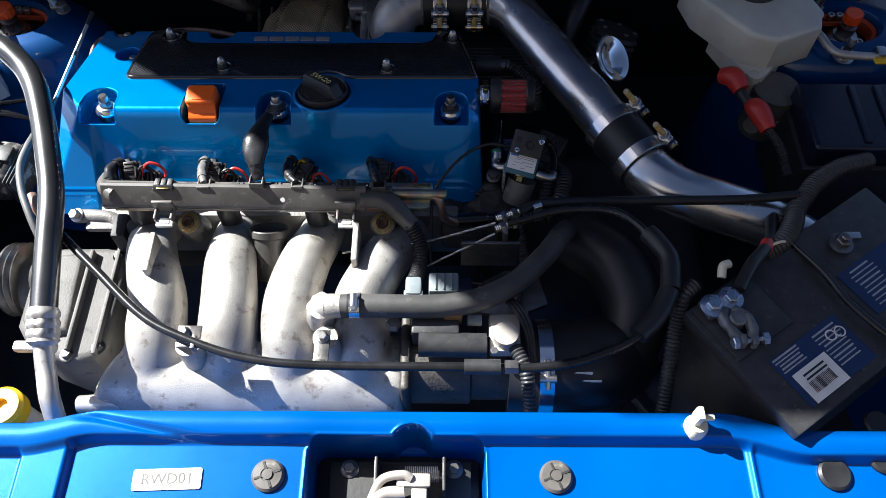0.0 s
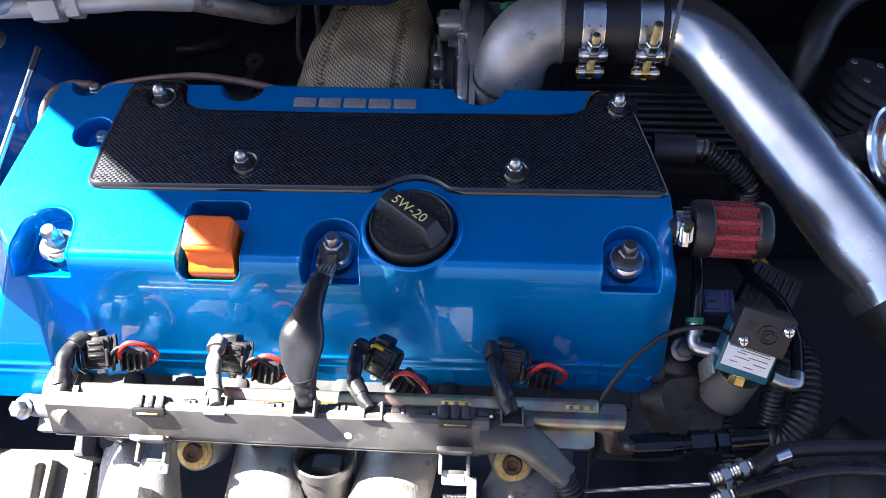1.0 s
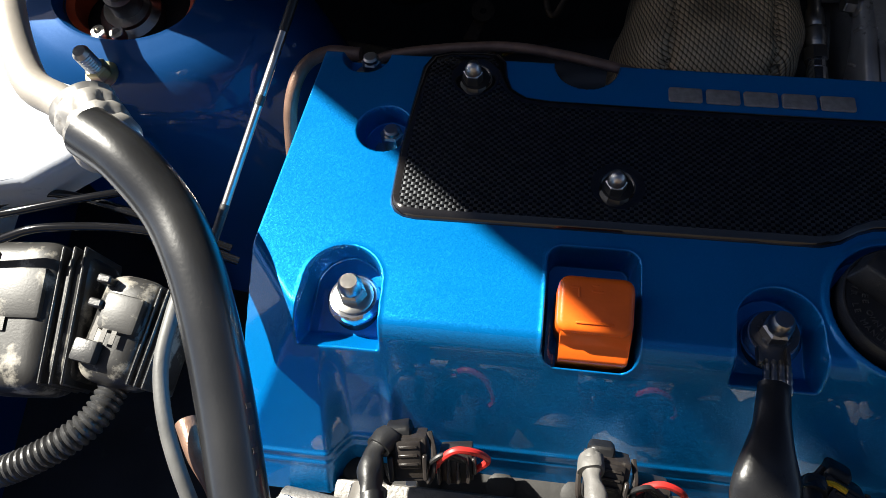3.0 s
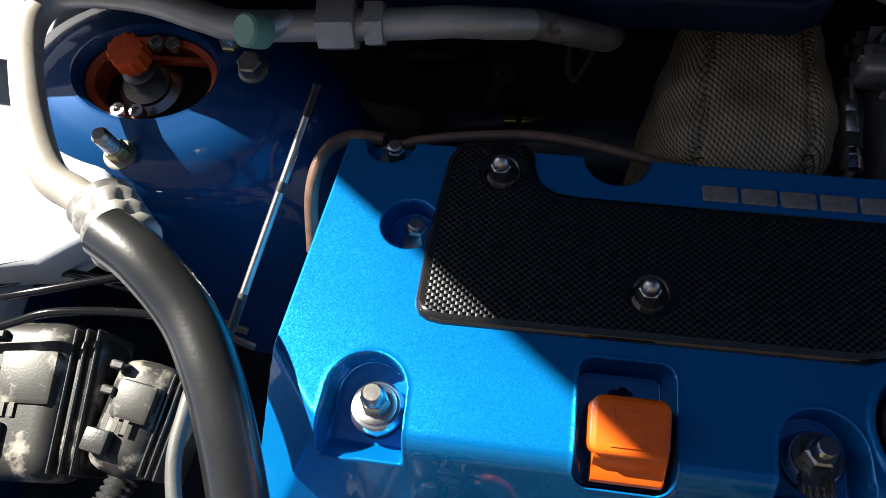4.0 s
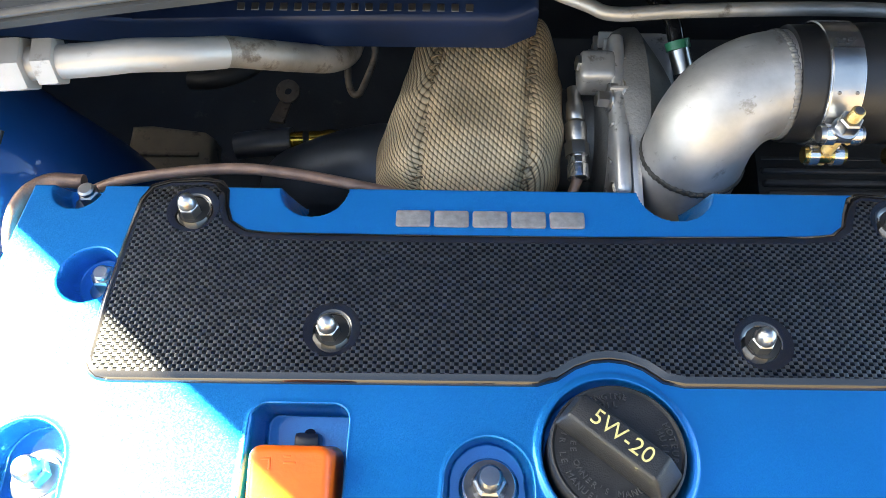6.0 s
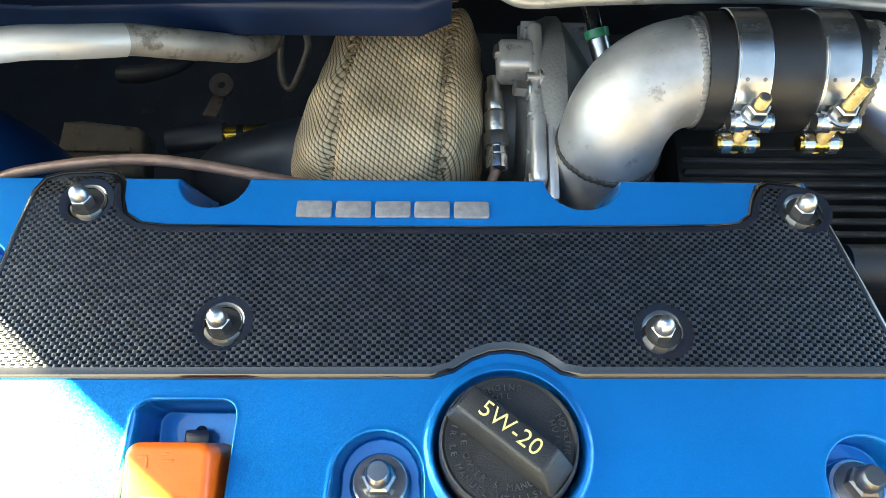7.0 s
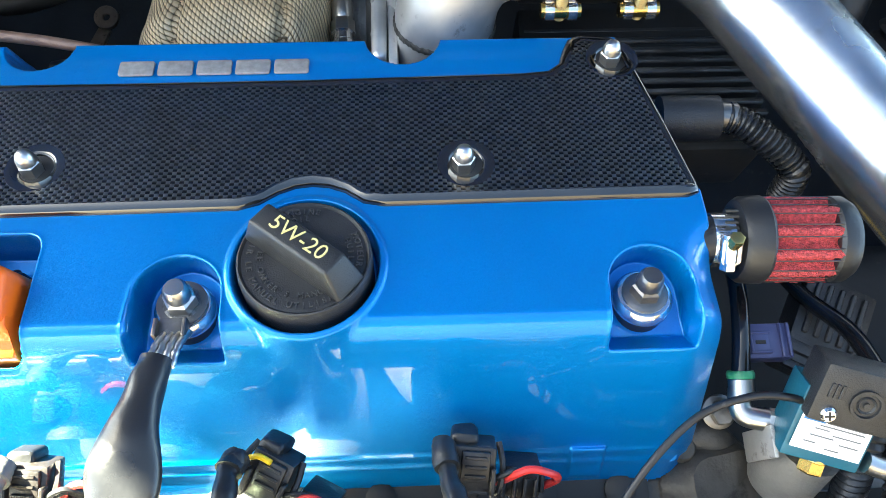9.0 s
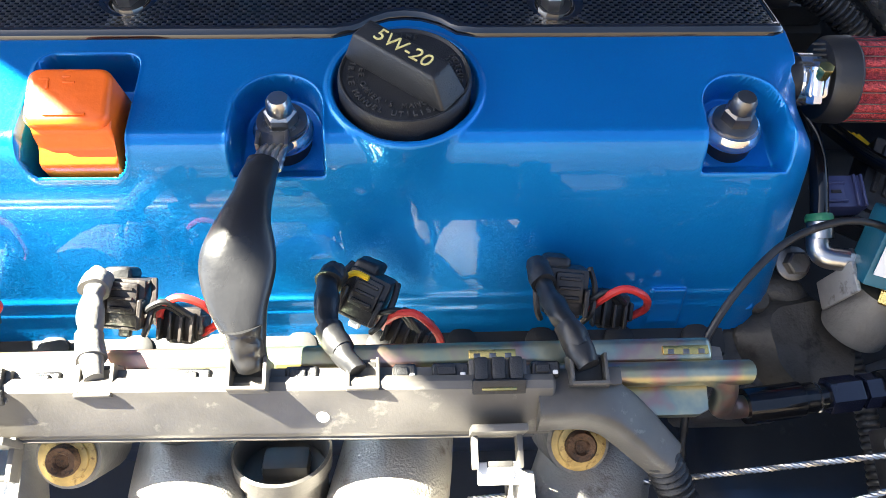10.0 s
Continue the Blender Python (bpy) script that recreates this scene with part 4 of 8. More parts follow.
for x in (-0.104, 0.083):
    bm = box(B(), (x, -0.1005, 0.8845), (0.022, 0.012, 0.006), None, 0.0012)
    box(bm, (x, -0.1195, 0.8770), (0.021, 0.003, 0.016), None, 0.0008)
    box(bm, (x - 0.0085, -0.125, 0.870), (0.0022, 0.016, 0.008), None, 0.0006)
    box(bm, (x + 0.0085, -0.125, 0.870), (0.0022, 0.016, 0.008), None, 0.0006)
    part("clip", bm, GREYPL, loom)
    bm = box(B(), (x + 0.001, -0.1345, 0.867), (0.017, 0.0085, 0.004), None, 0.001)
    box(bm, (x + 0.001, -0.1345, 0.8695), (0.010, 0.004, 0.0012), None, 0.0004)
    part("tab", bm, LABEL, loom, "pale plastic locating tab")
    part("tab_slot", box(B(), (x + 0.001, -0.1312, 0.8692), (0.010, 0.0022, 0.0012), None, 0.0004), DARK, loom)
    for d in (-0.0065, 0.0, 0.0065):
        part("hinge_lug", box(B(), (x + d, -0.0985, 0.8885), (0.0052, 0.0085, 0.0042), None, 0.0012), CAPBLK, loom)
    part("lid", box(B(), (x, -0.1050, 0.8885), (0.020, 0.0060, 0.0022), Matrix.Translation((x, -0.105, 0.8885)) @ Matrix.Rotation(radians(40), 4, "X") @ Matrix.Translation((-x, 0.105, -0.8885)), 0.0008), CAPBLK, loom)
    part("stamped_bar", box(B(), (x, -0.1062, 0.8890), (0.013, 0.0013, 0.0010), None, 0.0004), BRASS, loom)

# ---- charge pipe, elbow, coupler ----
elbow = thing("compressor_elbow", (0.098, 0.185, 0.76), "satin aluminium elbow with rough weld beads on the compressor outlet", "intake elbow")
part("tube", tube(B(), [(0.1152, 0.1880, 0.8165), (0.1160, 0.1915, 0.8240), (0.1195, 0.1990, 0.8350), (0.1285, 0.2080, 0.8440), (0.1430, 0.2150, 0.8478), (0.160, 0.218, 0.848), (0.178, 0.218, 0.848)], 0.0285, 48), ALU, elbow)
part("spigot", tube(B(), [(0.1140, 0.1760, 0.755), (0.1146, 0.1810, 0.790), (0.1152, 0.1885, 0.8190)], lambda t: 0.0272 + 0.0010 * t, 44), ALU, elbow)


def weld(at, along, r, seed):
    """A ring of overlapping weld ripples."""
    m = frame_at(at, along)
    bmw = B()
    count = 96
    ring = []
    for k in range(count * 4):
        a = 2 * math.pi * k / (count * 4)
        wob = 0.0008 * noise.noise(Vector((seed, math.cos(a) * 5, math.sin(a) * 5)))
        rip = 0.0003 * abs(math.sin(a * count / 2))
        row = []
        for q in range(7):
            b = math.pi * q / 6
            row.append(bmw.verts.new(m @ Vector(((r - 0.0006 + (0.0009 + rip) * math.sin(b)) * math.cos(a), (r - 0.0006 + (0.0009 + rip) * math.sin(b)) * math.sin(a), 0.0019 * math.cos(b) + wob + 0.0003 * math.sin(a * count / 2)))))
        ring.append(row)
    for k in range(len(ring)):
        p0, p1 = ring[k], ring[(k + 1) % len(ring)]
        for q in range(6):
            bmw.faces.new((p0[q], p1[q], p1[q + 1], p0[q + 1]))
    return bmw


part("weld_bead", weld((0.1153, 0.1885, 0.8185), (0.05, 0.28, 0.96), 0.0290, 1), GRIME, elbow, "rippled grey weld bead")
part("weld_bead", weld((0.1530, 0.2170, 0.848), (1, 0.10, 0), 0.0289, 2), CASTD, elbow, "rippled grey weld bead")
coupler = thing("silicone_coupler", (0.198, 0.218, 0.848), "black silicone hose coupler with two bolted steel clamps", "hose coupler")
part("sleeve", lathe(B(), [(0.0286, -0.044), (0.0310, -0.043), (0.0316, -0.010), (0.0322, 0.0), (0.0316, 0.010), (0.0312, 0.035), (0.028, 0.036)], frame_at((0.200, 0.218, 0.848), (1, 0, 0.02)), 44), RUBBER, coupler)


def t_clamp(parent, at, along, r, width, screw_way, rise, stand=0.006):
    """A bolted band clamp: lap plate with rivets, two barrels and an upright threaded bolt with its nut. rise: the bolt's ends along its way."""
    at, a = Vector(at), Vector(along).normalized()
    w = Vector(screw_way).normalized()
    w = (w - a * w.dot(a)).normalized()
    t = a.cross(w).normalized()
    if t.z < 0:
        t = -t
    band = part("clamp_band", lathe(B(), [(r, -width / 2), (r + 0.0009, -width / 2 + 0.0002), (r + 0.0009, width / 2 - 0.0002), (r, width / 2)], frame_at(at, a), 64, False), POLISH, parent, "bright steel clamp band")
    p = at + w * (r + stand)
    # the lap plate: a narrower strip on the band, over the top
    up = -w.cross(a).normalized()
    up = up if up.z > 0 else -up
    bm = B()
    rows = []
    for k in range(15):
        q = radians(8 + 5.5 * k)
        n = w * math.cos(q) + up * math.sin(q)
        rows.append([bm.verts.new(at + n * (r + d) + a * s_ * width * 0.44) for s_, d in ((-1, 0.0011), (-1, 0.0021), (1, 0.0021), (1, 0.0011))])
    for x0, x1 in zip(rows, rows[1:]):
        for k in range(4):
            bm.faces.new((x0[k], x0[(k + 1) % 4], x1[(k + 1) % 4], x1[k]))
    bm.faces.new(rows[0]), bm.faces.new(rows[-1])
    part("lap_plate", bm, STEEL, band)
    for s_ in (-0.25, 0.25):
        q = radians(46)
        n = w * math.cos(q) + up * math.sin(q)
        part("rivet", lathe(B(), [(0.0011, 0), (0.0009, 0.0006), (0, 0.0008)], frame_at(at + n * (r + 0.0019) + a * s_ * width, n), 10), DARKST, band)
    # looped band ends that hold the barrels
    for f, dark in ((-0.011, False), (0.009, True)):
        c = p + t * f
        for s_ in (-1, 1):
            bm = tube(B(), [c + a * s_ * width * 0.22, c + a * s_ * width * 0.50], 0.0056, 18)
            part("band_loop", bm, POLISH, band)
        part("barrel", tube(B(), [c - a * width * 0.62, c + a * width * 0.62], 0.0044, 18), STEEL if dark else BRASS, band, "" if dark else "yellow zinc barrel")
    lo, hi = rise
    count = int((hi - lo) / 0.0007)
    part("screw", tube(B(), [p + t * (lo + (hi - lo) * k / count) for k in range(count + 1)], lambda q: 0.0031 + 0.0003 * math.cos(q * count * math.pi), 14, smooth=False), OLDZINC, band, "threaded yellow zinc bolt")
    part("nut", hex_bolt(B(), p + t * 0.014, t, 0.0058, 0.007, 0.0066), STEEL, band)
    part("bolt_socket", lathe(B(), [(0.0022, -0.002), (0.0022, 0.0004), (0, 0.0004)], frame_at(p + t * hi, t), 12), DARKST, band)
    return band


for x, words, rise in ((0.1775, '2.25"', 0.030), (0.2205, '2.25"', 0.042)):
    band = t_clamp(coupler, (x, 0.218, 0.848), (1, 0, 0), 0.0318, 0.0175, (0, -0.98, 0.10), (-0.016, rise))
    part("size_lettering", text_mesh(words, 0.0052, frame_at((x, 0.218 + 0.0329 * 0.16, 0.848 + 0.0329 * 0.987), (0, 0.16, 0.987)), 0.0003), INK, band)
SATINPIPE = material("brushed_aluminium_pipe", (0.66, 0.65, 0.63), 0.25, 0.95, 0.18, 26, 0.10, 220, dirt=(0.34, 0.32, 0.29), dirt_at=0.64)
charge = thing("charge_pipe", (0.33, 0.07, 0.84), "brushed aluminium turbo charge pipe crossing the engine bay", "charge pipe")
part("upper_tube", tube(B(), [(0.226, 0.218, 0.848), (0.249, 0.214, 0.849), (0.270, 0.197, 0.850), (0.287, 0.168, 0.851), (0.330, 0.088, 0.852), (0.379, -0.002, 0.852)], 0.0280, 40), SATINPIPE, charge)
part("weld_bead", weld((0.2440, 0.2155, 0.8485), (1, -0.25, 0.08), 0.0284, 3), CASTD, charge, "rippled grey weld bead")
part("lower_tube", tube(B(), [(0.392, -0.026, 0.851), (0.412, -0.058, 0.849), (0.440, -0.079, 0.846), (0.480, -0.093, 0.842), (0.540, -0.112, 0.832), (0.600, -0.146, 0.815), (0.68, -0.19, 0.78)], 0.0280, 40), SATINPIPE, charge)
coup2 = thing("silicone_coupler", (0.388, -0.018, 0.851), "black silicone sleeve joining the charge pipe halves with steel clamps", "hose coupler")
D2 = Vector((0.49, -0.87, -0.01)).normalized()
part("sleeve", lathe(B(), [(0.028, -0.030), (0.0312, -0.029), (0.0316, 0), (0.0312, 0.029), (0.028, 0.030)], frame_at((0.388, -0.018, 0.851), D2), 44), RUBBER, coup2)
for s in (-0.026, 0.026):
    p = Vector((0.388, -0.018, 0.851)) + D2 * s
    t_clamp(coup2, p, D2, 0.0318, 0.015, (0.70, 0.42, 0.57), (-0.018, 0.050))

# ---- turbo blanket and compressor ----
SEAMS = ((-0.036, 0.10), (0.024, 0.06))
def blanket():
    bm = bmesh.new()
    uv = bm.loops.layers.uv.new("UVMap")
    n, m_ = 150, 110
    rows = []
    for j in range(m_ + 1):
        t = -math.pi / 2 + math.pi * j / m_
        row = []
        for i in range(n):
            a = 2 * math.pi * i / n
            ce, se = math.cos(t), math.sin(t)
            f = lambda v, e: math.copysign(abs(v) ** e, v)
            x, y, z = f(ce, 0.45) * f(math.cos(a), 0.55), f(ce, 0.45) * f(math.sin(a), 0.6), f(se, 0.5)
            wy = 0.078 * y
            back_ = (y + 1) / 2
            w = 0.0635 - 0.0190 * back_
            px = -0.0150 + 0.0205 * back_ + w * x
            py = 0.238 + wy
            pz = 0.735 + 0.085 * z - 0.020 * (y + 0.2) * max(0, z)
            lump = 0.0035 * noise.noise(Vector((px * 40, py * 40, pz * 40)))
            for sx, lean in SEAMS:
                lump -= 0.0042 * math.exp(-((px - sx - lean * (py - 0.20)) / 0.0032) ** 2) * max(0, z)
            row.append(bm.verts.new((px + lump * x, py + lump * y, pz + lump * z)))
        rows.append(row)
    for j in range(m_):
        for i in range(n):
            q = [rows[j][i], rows[j][(i + 1) % n], rows[j + 1][(i + 1) % n], rows[j + 1][i]]
            face = bm.faces.new(q)
            mid = face.calc_center_median()
            side = 0
            if mid.x < SEAMS[0][0] + SEAMS[0][1] * (mid.y - 0.20):
                side = -1
            elif mid.x > SEAMS[1][0] + SEAMS[1][1] * (mid.y - 0.20):
                side = 1
            for loop in face.loops:
                c = loop.vert.co
                # the cloth runs from the front over the top; the side panels fold down
                if side == 0:
                    loop[uv].uv = (c.x, c.y + 0.7 * c.z)
                else:
                    loop[uv].uv = (c.x - side * 0.8 * (c.z - 0.80) + side * 0.013, c.y * 0.95 + c.z * 0.55)
    return bm


turbo = thing("turbocharger", (0.03, 0.235, 0.65), "turbocharger wrapped in a woven basalt blanket beside its cast compressor", "turbocharger")
MACHINED = material("machined_aluminium", (0.62, 0.60, 0.57), 0.34, 0.7, 0.2, 40, 0.12, 400, dirt=(0.16, 0.14, 0.12), dirt_at=0.60)
part("blanket", blanket(), BASALT, turbo, "golden grey woven heat blanket", 80)
part("compressor_housing", lathe(B(), [(0, -0.045), (0.030, -0.045), (0.034, -0.036), (0.036, -0.020), (0.060, -0.014), (0.070, -0.008), (0.074, 0.0), (0.074, 0.006), (0.045, 0.03), (0, 0.03)], frame_at((0.088, 0.232, 0.748), (1, 0, 0)), 48), CASTD, turbo)
for k in range(20):
    bm = box(B(), (0.004, 0.066, 0.0), (0.012, 0.010, 0.0024), Matrix.Translation((0.074, 0.232, 0.748)) @ Matrix.Rotation(2 * math.pi * k / 20, 4, "X"), 0.0006, 1)
    part("cooling_fin", bm, PIPE, turbo)
bm = box(B(), (0.0855, 0.200, 0.772), (0.006, 0.085, 0.085), None, 0.003)
box(bm, (0.100, 0.262, 0.770), (0.034, 0.050, 0.050), None, 0.006, 3)
part("clamp_plate", bm, MACHINED, turbo)
part("housing_flange", box(B(), (0.0775, 0.219, 0.788), (0.009, 0.104, 0.058), None, 0.006, 3), MACHINED, turbo)
part("outlet_boss", box(B(), (0.066, 0.249, 0.806), (0.022, 0.020, 0.024), None, 0.005, 3), ALU, turbo)
for y in (0.228, 0.252):
    part("flange_bolt", hex_bolt(B(), (0.062 if y > 0.24 else 0.073, y, 0.811), (-1, 0, 0.15), 0.0052, 0.007, 0.007), STEEL, turbo)
for p in ((0.080, 0.233, 0.812), (0.083, 0.300, 0.752), (0.080, 0.172, 0.806)):
    part("flange_bolt", hex_bolt(B(), p, (-1, 0, 0.1), 0.0052, 0.007, 0.007), STEEL, turbo)
for sx, lean in SEAMS:
    for k in range(18):
        y = 0.172 + 0.007 * k
        x = sx + lean * (y - 0.20)
        z = 0.8185 - 0.0002 * k - 0.010 * (k / 17) ** 2
        part("stitch", tube(B(), [(x - 0.0028, y, z - 0.001), (x, y + 0.001, z + 0.0004), (x + 0.0028, y + 0.002, z - 0.001)], 0.0006, 6, 3), BASALT, turbo)

# ---- radiator support ----
support = thing("radiator_support", (0.15, -0.4, 0.80), "blue painted radiator support panel across the front of the bay", "radiator support")


def support_height(x, y):
    back = -0.331 - 0.012 * (1 - sstep(-0.19, -0.12, x)) - 0.016 * sstep(0.43, 0.51, x)
    ridge = 0.862 + 0.004 * np.exp(-((y - back + 0.012) / 0.012) ** 2)
    fold = back - 0.026
    step = sstep(fold - 0.004, fold + 0.004, y)
    h = 0.851 * (1 - step) + ridge * step
    h = h - 0.10 * sstep(back - 0.002, back + 0.004, y)
    # raised pads at the ends, with a crease running off each
    pad = sstep(-0.191, -0.186, x) * (1 - sstep(-0.150, -0.143, x))
    h = h + 0.007 * pad * (1 - step) + 0.004 * np.exp(-((x - 0.457) / 0.003) ** 2) * (1 - step)
    crease = (y - back + 0.006) + 0.20 * (x + 0.14)
    h = h - 0.0035 * np.exp(-(crease / 0.0035) ** 2) * step * sstep(-0.15, -0.12, x) * (1 - sstep(0.02, 0.05, x))
    h = h + 0.0016 * np.exp(-((x - 0.055) / 0.035) ** 2) * step
    # latch opening
    qx, qy = np.abs(x - 0.1425) - 0.0665, np.abs(y + 0.420) - 0.0520
    d = np.hypot(np.maximum(qx, 0), np.maximum(qy, 0)) + np.minimum(np.maximum(qx, qy), 0) - 0.012
    d = np.minimum(d, np.hypot((x - 0.157) / 1.15, y + 0.362) - 0.016)
    rim = np.exp(-((d - 0.0015) / 0.0016) ** 2)
    h = h + 0.0012 * rim
    h = h - 0.060 * (1 - sstep(-0.0012, 0.0012, d))
    return h, back


xs, ys = np.arange(-0.62, 0.765, 0.0012), np.arange(-0.50, -0.315, 0.0009)
gx, gy = np.meshgrid(xs, ys)
hz, bk = support_height(gx, gy)
me = grid_mesh("support_sheet", xs, ys, hz, gy < bk + 0.005)
part("panel", me, BODY, support)
part("well", box(B(), (0.1425, -0.415, 0.797), (0.152, 0.128, 0.008), None, 0.003), DARK, support, "black pressed well behind the latch")
for x in (0.031, 0.283):
    cl = thing("push_clip", (x, -0.3875, 0.851), "round grey push clip in the blue panel", "push clip", "push clips")
    for turn in (0, 90):
        part("slot", box(B(), (0, 0, 0), (0.024, 0.0022, 0.0012), Matrix.Translation((x, -0.3875, 0.8562)) @ Matrix.Rotation(radians(turn + 20), 4, "Z"), 0.0003, 1), DARK, cl)
    part("disc", lathe(B(), [(0, 0.0), (0.0145, 0.0), (0.0145, 0.002), (0.0125, 0.0045), (0.006, 0.005), (0.0055, 0.0042), (0, 0.0042)], Matrix.Translation((x, -0.3875, 0.8515)), 32), GREYPL, cl)
    part("pin", lathe(B(), [(0.0045, 0.004), (0.0045, 0.0062), (0, 0.0064)], Matrix.Translation((x, -0.3875, 0.8515)), 20), GREYPL, cl)

# ---- battery ----
U, V = Vector((0.57, -0.82, 0)).normalized(), Vector((0.82, 0.57, 0)).normalized()
BM_ = Matrix((V, -U, (0, 0, 1))).transposed().to_4x4()
BM_ = Matrix.Translation((0.565, -0.238, 0.0)) @ BM_
battery = thing("battery", (0.565, -0.238, 0.68), "black car battery with printed labels and a clamped terminal", "battery")
part("case", box(B(), (0, 0.0145, 0.775), (0.252, 0.138, 0.19), BM_, 0.004), BLACK, battery)
part("lid", box(B(), (0, 0.0145, 0.872), (0.258, 0.1435, 0.016), BM_, 0.003), BLACK, battery)

# ---- hoses ----
def hose(name, pts, r, mat, label, category="hose", seg=18):
    return solo(name, tube(B(), pts, r, seg), mat, Vector(pts[len(pts) // 2]), label, category)


AC_WAY = [(-0.312, 0.062, 0.925), (-0.291, 0.050, 0.925), (-0.269, 0.030, 0.920), (-0.254, 0.008, 0.918), (-0.245, -0.012, 0.914), (-0.235, -0.040, 0.908), (-0.223, -0.080, 0.900), (-0.212, -0.120, 0.894), (-0.203, -0.180, 0.886), (-0.196, -0.240, 0.874)]
ac_hose = thing("air_conditioning_hose", (-0.235, -0.04, 0.908), "thick black rubber air conditioning hose with worn scuffs", "hose")
part("sleeve", tube(B(), AC_WAY, 0.0125, 28, 12), HOSE, ac_hose)
fine = spline(AC_WAY, 24)
for k in range(9):
    i = 128 + 5 * k + (3 if k > 3 else 0)
    d = (fine[i + 1] - fine[i - 1]).normalized()
    out = Vector((0.86, 0.2, 0.42))
    out = (out - d * out.dot(d)).normalized()
    bar = frame_at(fine[i] + out * 0.0126, out, d)
    part("plain_bar", box(B(), (0, 0, 0), (0.0022, 0.0030, 0.0003), bar, 0), GREYPL, ac_hose)
BH_WAY = [(0.070, -0.230, 0.868), (0.105, -0.229, 0.869), (0.190, -0.228, 0.868), (0.245, -0.208, 0.866), (0.285, -0.168, 0.858), (0.305, -0.135, 0.845), (0.318, -0.11, 0.82)]
bh_hose = thing("breather_hose", (0.19, -0.228, 0.868), "thick grey black rubber hose running from the manifold", "hose")
part("sleeve", tube(B(), BH_WAY, 0.0115, 24, 10), GREYRUB, bh_hose)
part("cuff", tube(B(), [(0.092, -0.2293, 0.8689), (0.100, -0.2291, 0.869)], 0.0121, 24), RUBBER, bh_hose)
CABLE = material("glossy_cable_sheath", (0.012, 0.012, 0.013), 0.27, 0, 0.3, 60, 0.05, 600)
hose("throttle_cable", [(-0.200, -0.155, 0.876), (-0.155, -0.196, 0.876), (-0.100, -0.245, 0.876), (-0.053, -0.269, 0.877), (0.002, -0.287, 0.877), (0.070, -0.294, 0.877), (0.200, -0.295, 0.877), (0.274, -0.295, 0.877), (0.326, -0.284, 0.880), (0.370, -0.262, 0.885), (0.397, -0.221, 0.888), (0.401, -0.189, 0.888), (0.389, -0.160, 0.885), (0.359, -0.127, 0.880), (0.307, -0.122, 0.876), (0.249, -0.137, 0.874)], 0.0042, CABLE, "thin black sheathed cable looping over the manifold")
hose("vacuum_hose", [(0.262, -0.122, 0.872), (0.290, -0.110, 0.870), (0.380, -0.106, 0.870), (0.487, -0.105, 0.871), (0.552, -0.100, 0.873)], 0.0050, RUBBER, "straight black rubber hose across the bay")

# ---- strut tower ----
def strut_tower(cx, cy, top, side):
    tw = thing("strut_tower", (cx, cy, 0.5), "dark blue painted strut tower with an adjustable damper top", "strut tower")
    M = Matrix.Translation((cx, cy, 0)) @ Matrix.Diagonal((1, 0.70, 1, 1))
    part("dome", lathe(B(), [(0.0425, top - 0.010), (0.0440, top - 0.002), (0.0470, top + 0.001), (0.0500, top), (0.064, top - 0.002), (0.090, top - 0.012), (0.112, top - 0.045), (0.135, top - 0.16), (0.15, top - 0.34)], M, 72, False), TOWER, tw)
    part("mount_plate", lathe(B(), [(0, top - 0.030), (0.0430, top - 0.030), (0.0430, top - 0.006)], M, 48, False), DARK, tw)
    part("camber_ring", lathe(B(), [(0.0375, top - 0.026), (0.0375, top - 0.010), (0.0425, top - 0.008), (0.0425, top - 0.026)], M, 48, False), REDAN, tw, "orange red anodised camber ring")
    part("slot_rail", box(B(), (cx + 0.004 * side, cy + 0.0165, top - 0.014), (0.066, 0.0035, 0.006), None, 0.001), REDAN, tw, "orange red anodised slot edge")
    kx, ky = cx - 0.007 * side, cy + 0.003
    part("bearing", lathe(B(), [(0.0200, top - 0.030), (0.0200, top - 0.022), (0.0150, top - 0.019), (0.0150, top - 0.016), (0, top - 0.016)], Matrix.Translation((kx, ky - 0.002, 0)), 28), STEEL, tw)
    part("damper_rod", lathe(B(), [(0.0105, top - 0.017), (0.0105, top - 0.004), (0.007, top - 0.003), (0.007, top + 0.002), (0, top + 0.002)], Matrix.Translation((kx, ky, 0)), 20), DARKST, tw)
    bm = prism(B(), [(r * math.cos(radians(15 * k)), r * math.sin(radians(15 * k))) for k in range(24) for r in ((0.0100 if k % 2 else 0.0114),)], top + 0.001, top + 0.014, Matrix.Translation((kx - 0.001 * side, ky + 0.003, 0)), 0.0015)
    part("knob", bm, REDKNOB, tw, "orange red plastic damper knob")
    for x, y in ((-0.002, 0.024), (0.009, 0.024), (-0.014, -0.024), (-0.002, -0.024)):
        part("camber_screw", lathe(B(), [(0, 0), (0.0046, 0), (0.0046, 0.006), (0.0042, 0.0066), (0.0024, 0.0066), (0.0024, 0.003), (0, 0.003)], Matrix.Translation((cx + x * side, cy + y, top - 0.011)), 18), STEEL, tw)
    return tw


strut_tower(-0.367, 0.191, 0.842, 1)
strut_tower(0.690, 0.185, 0.842, -1)

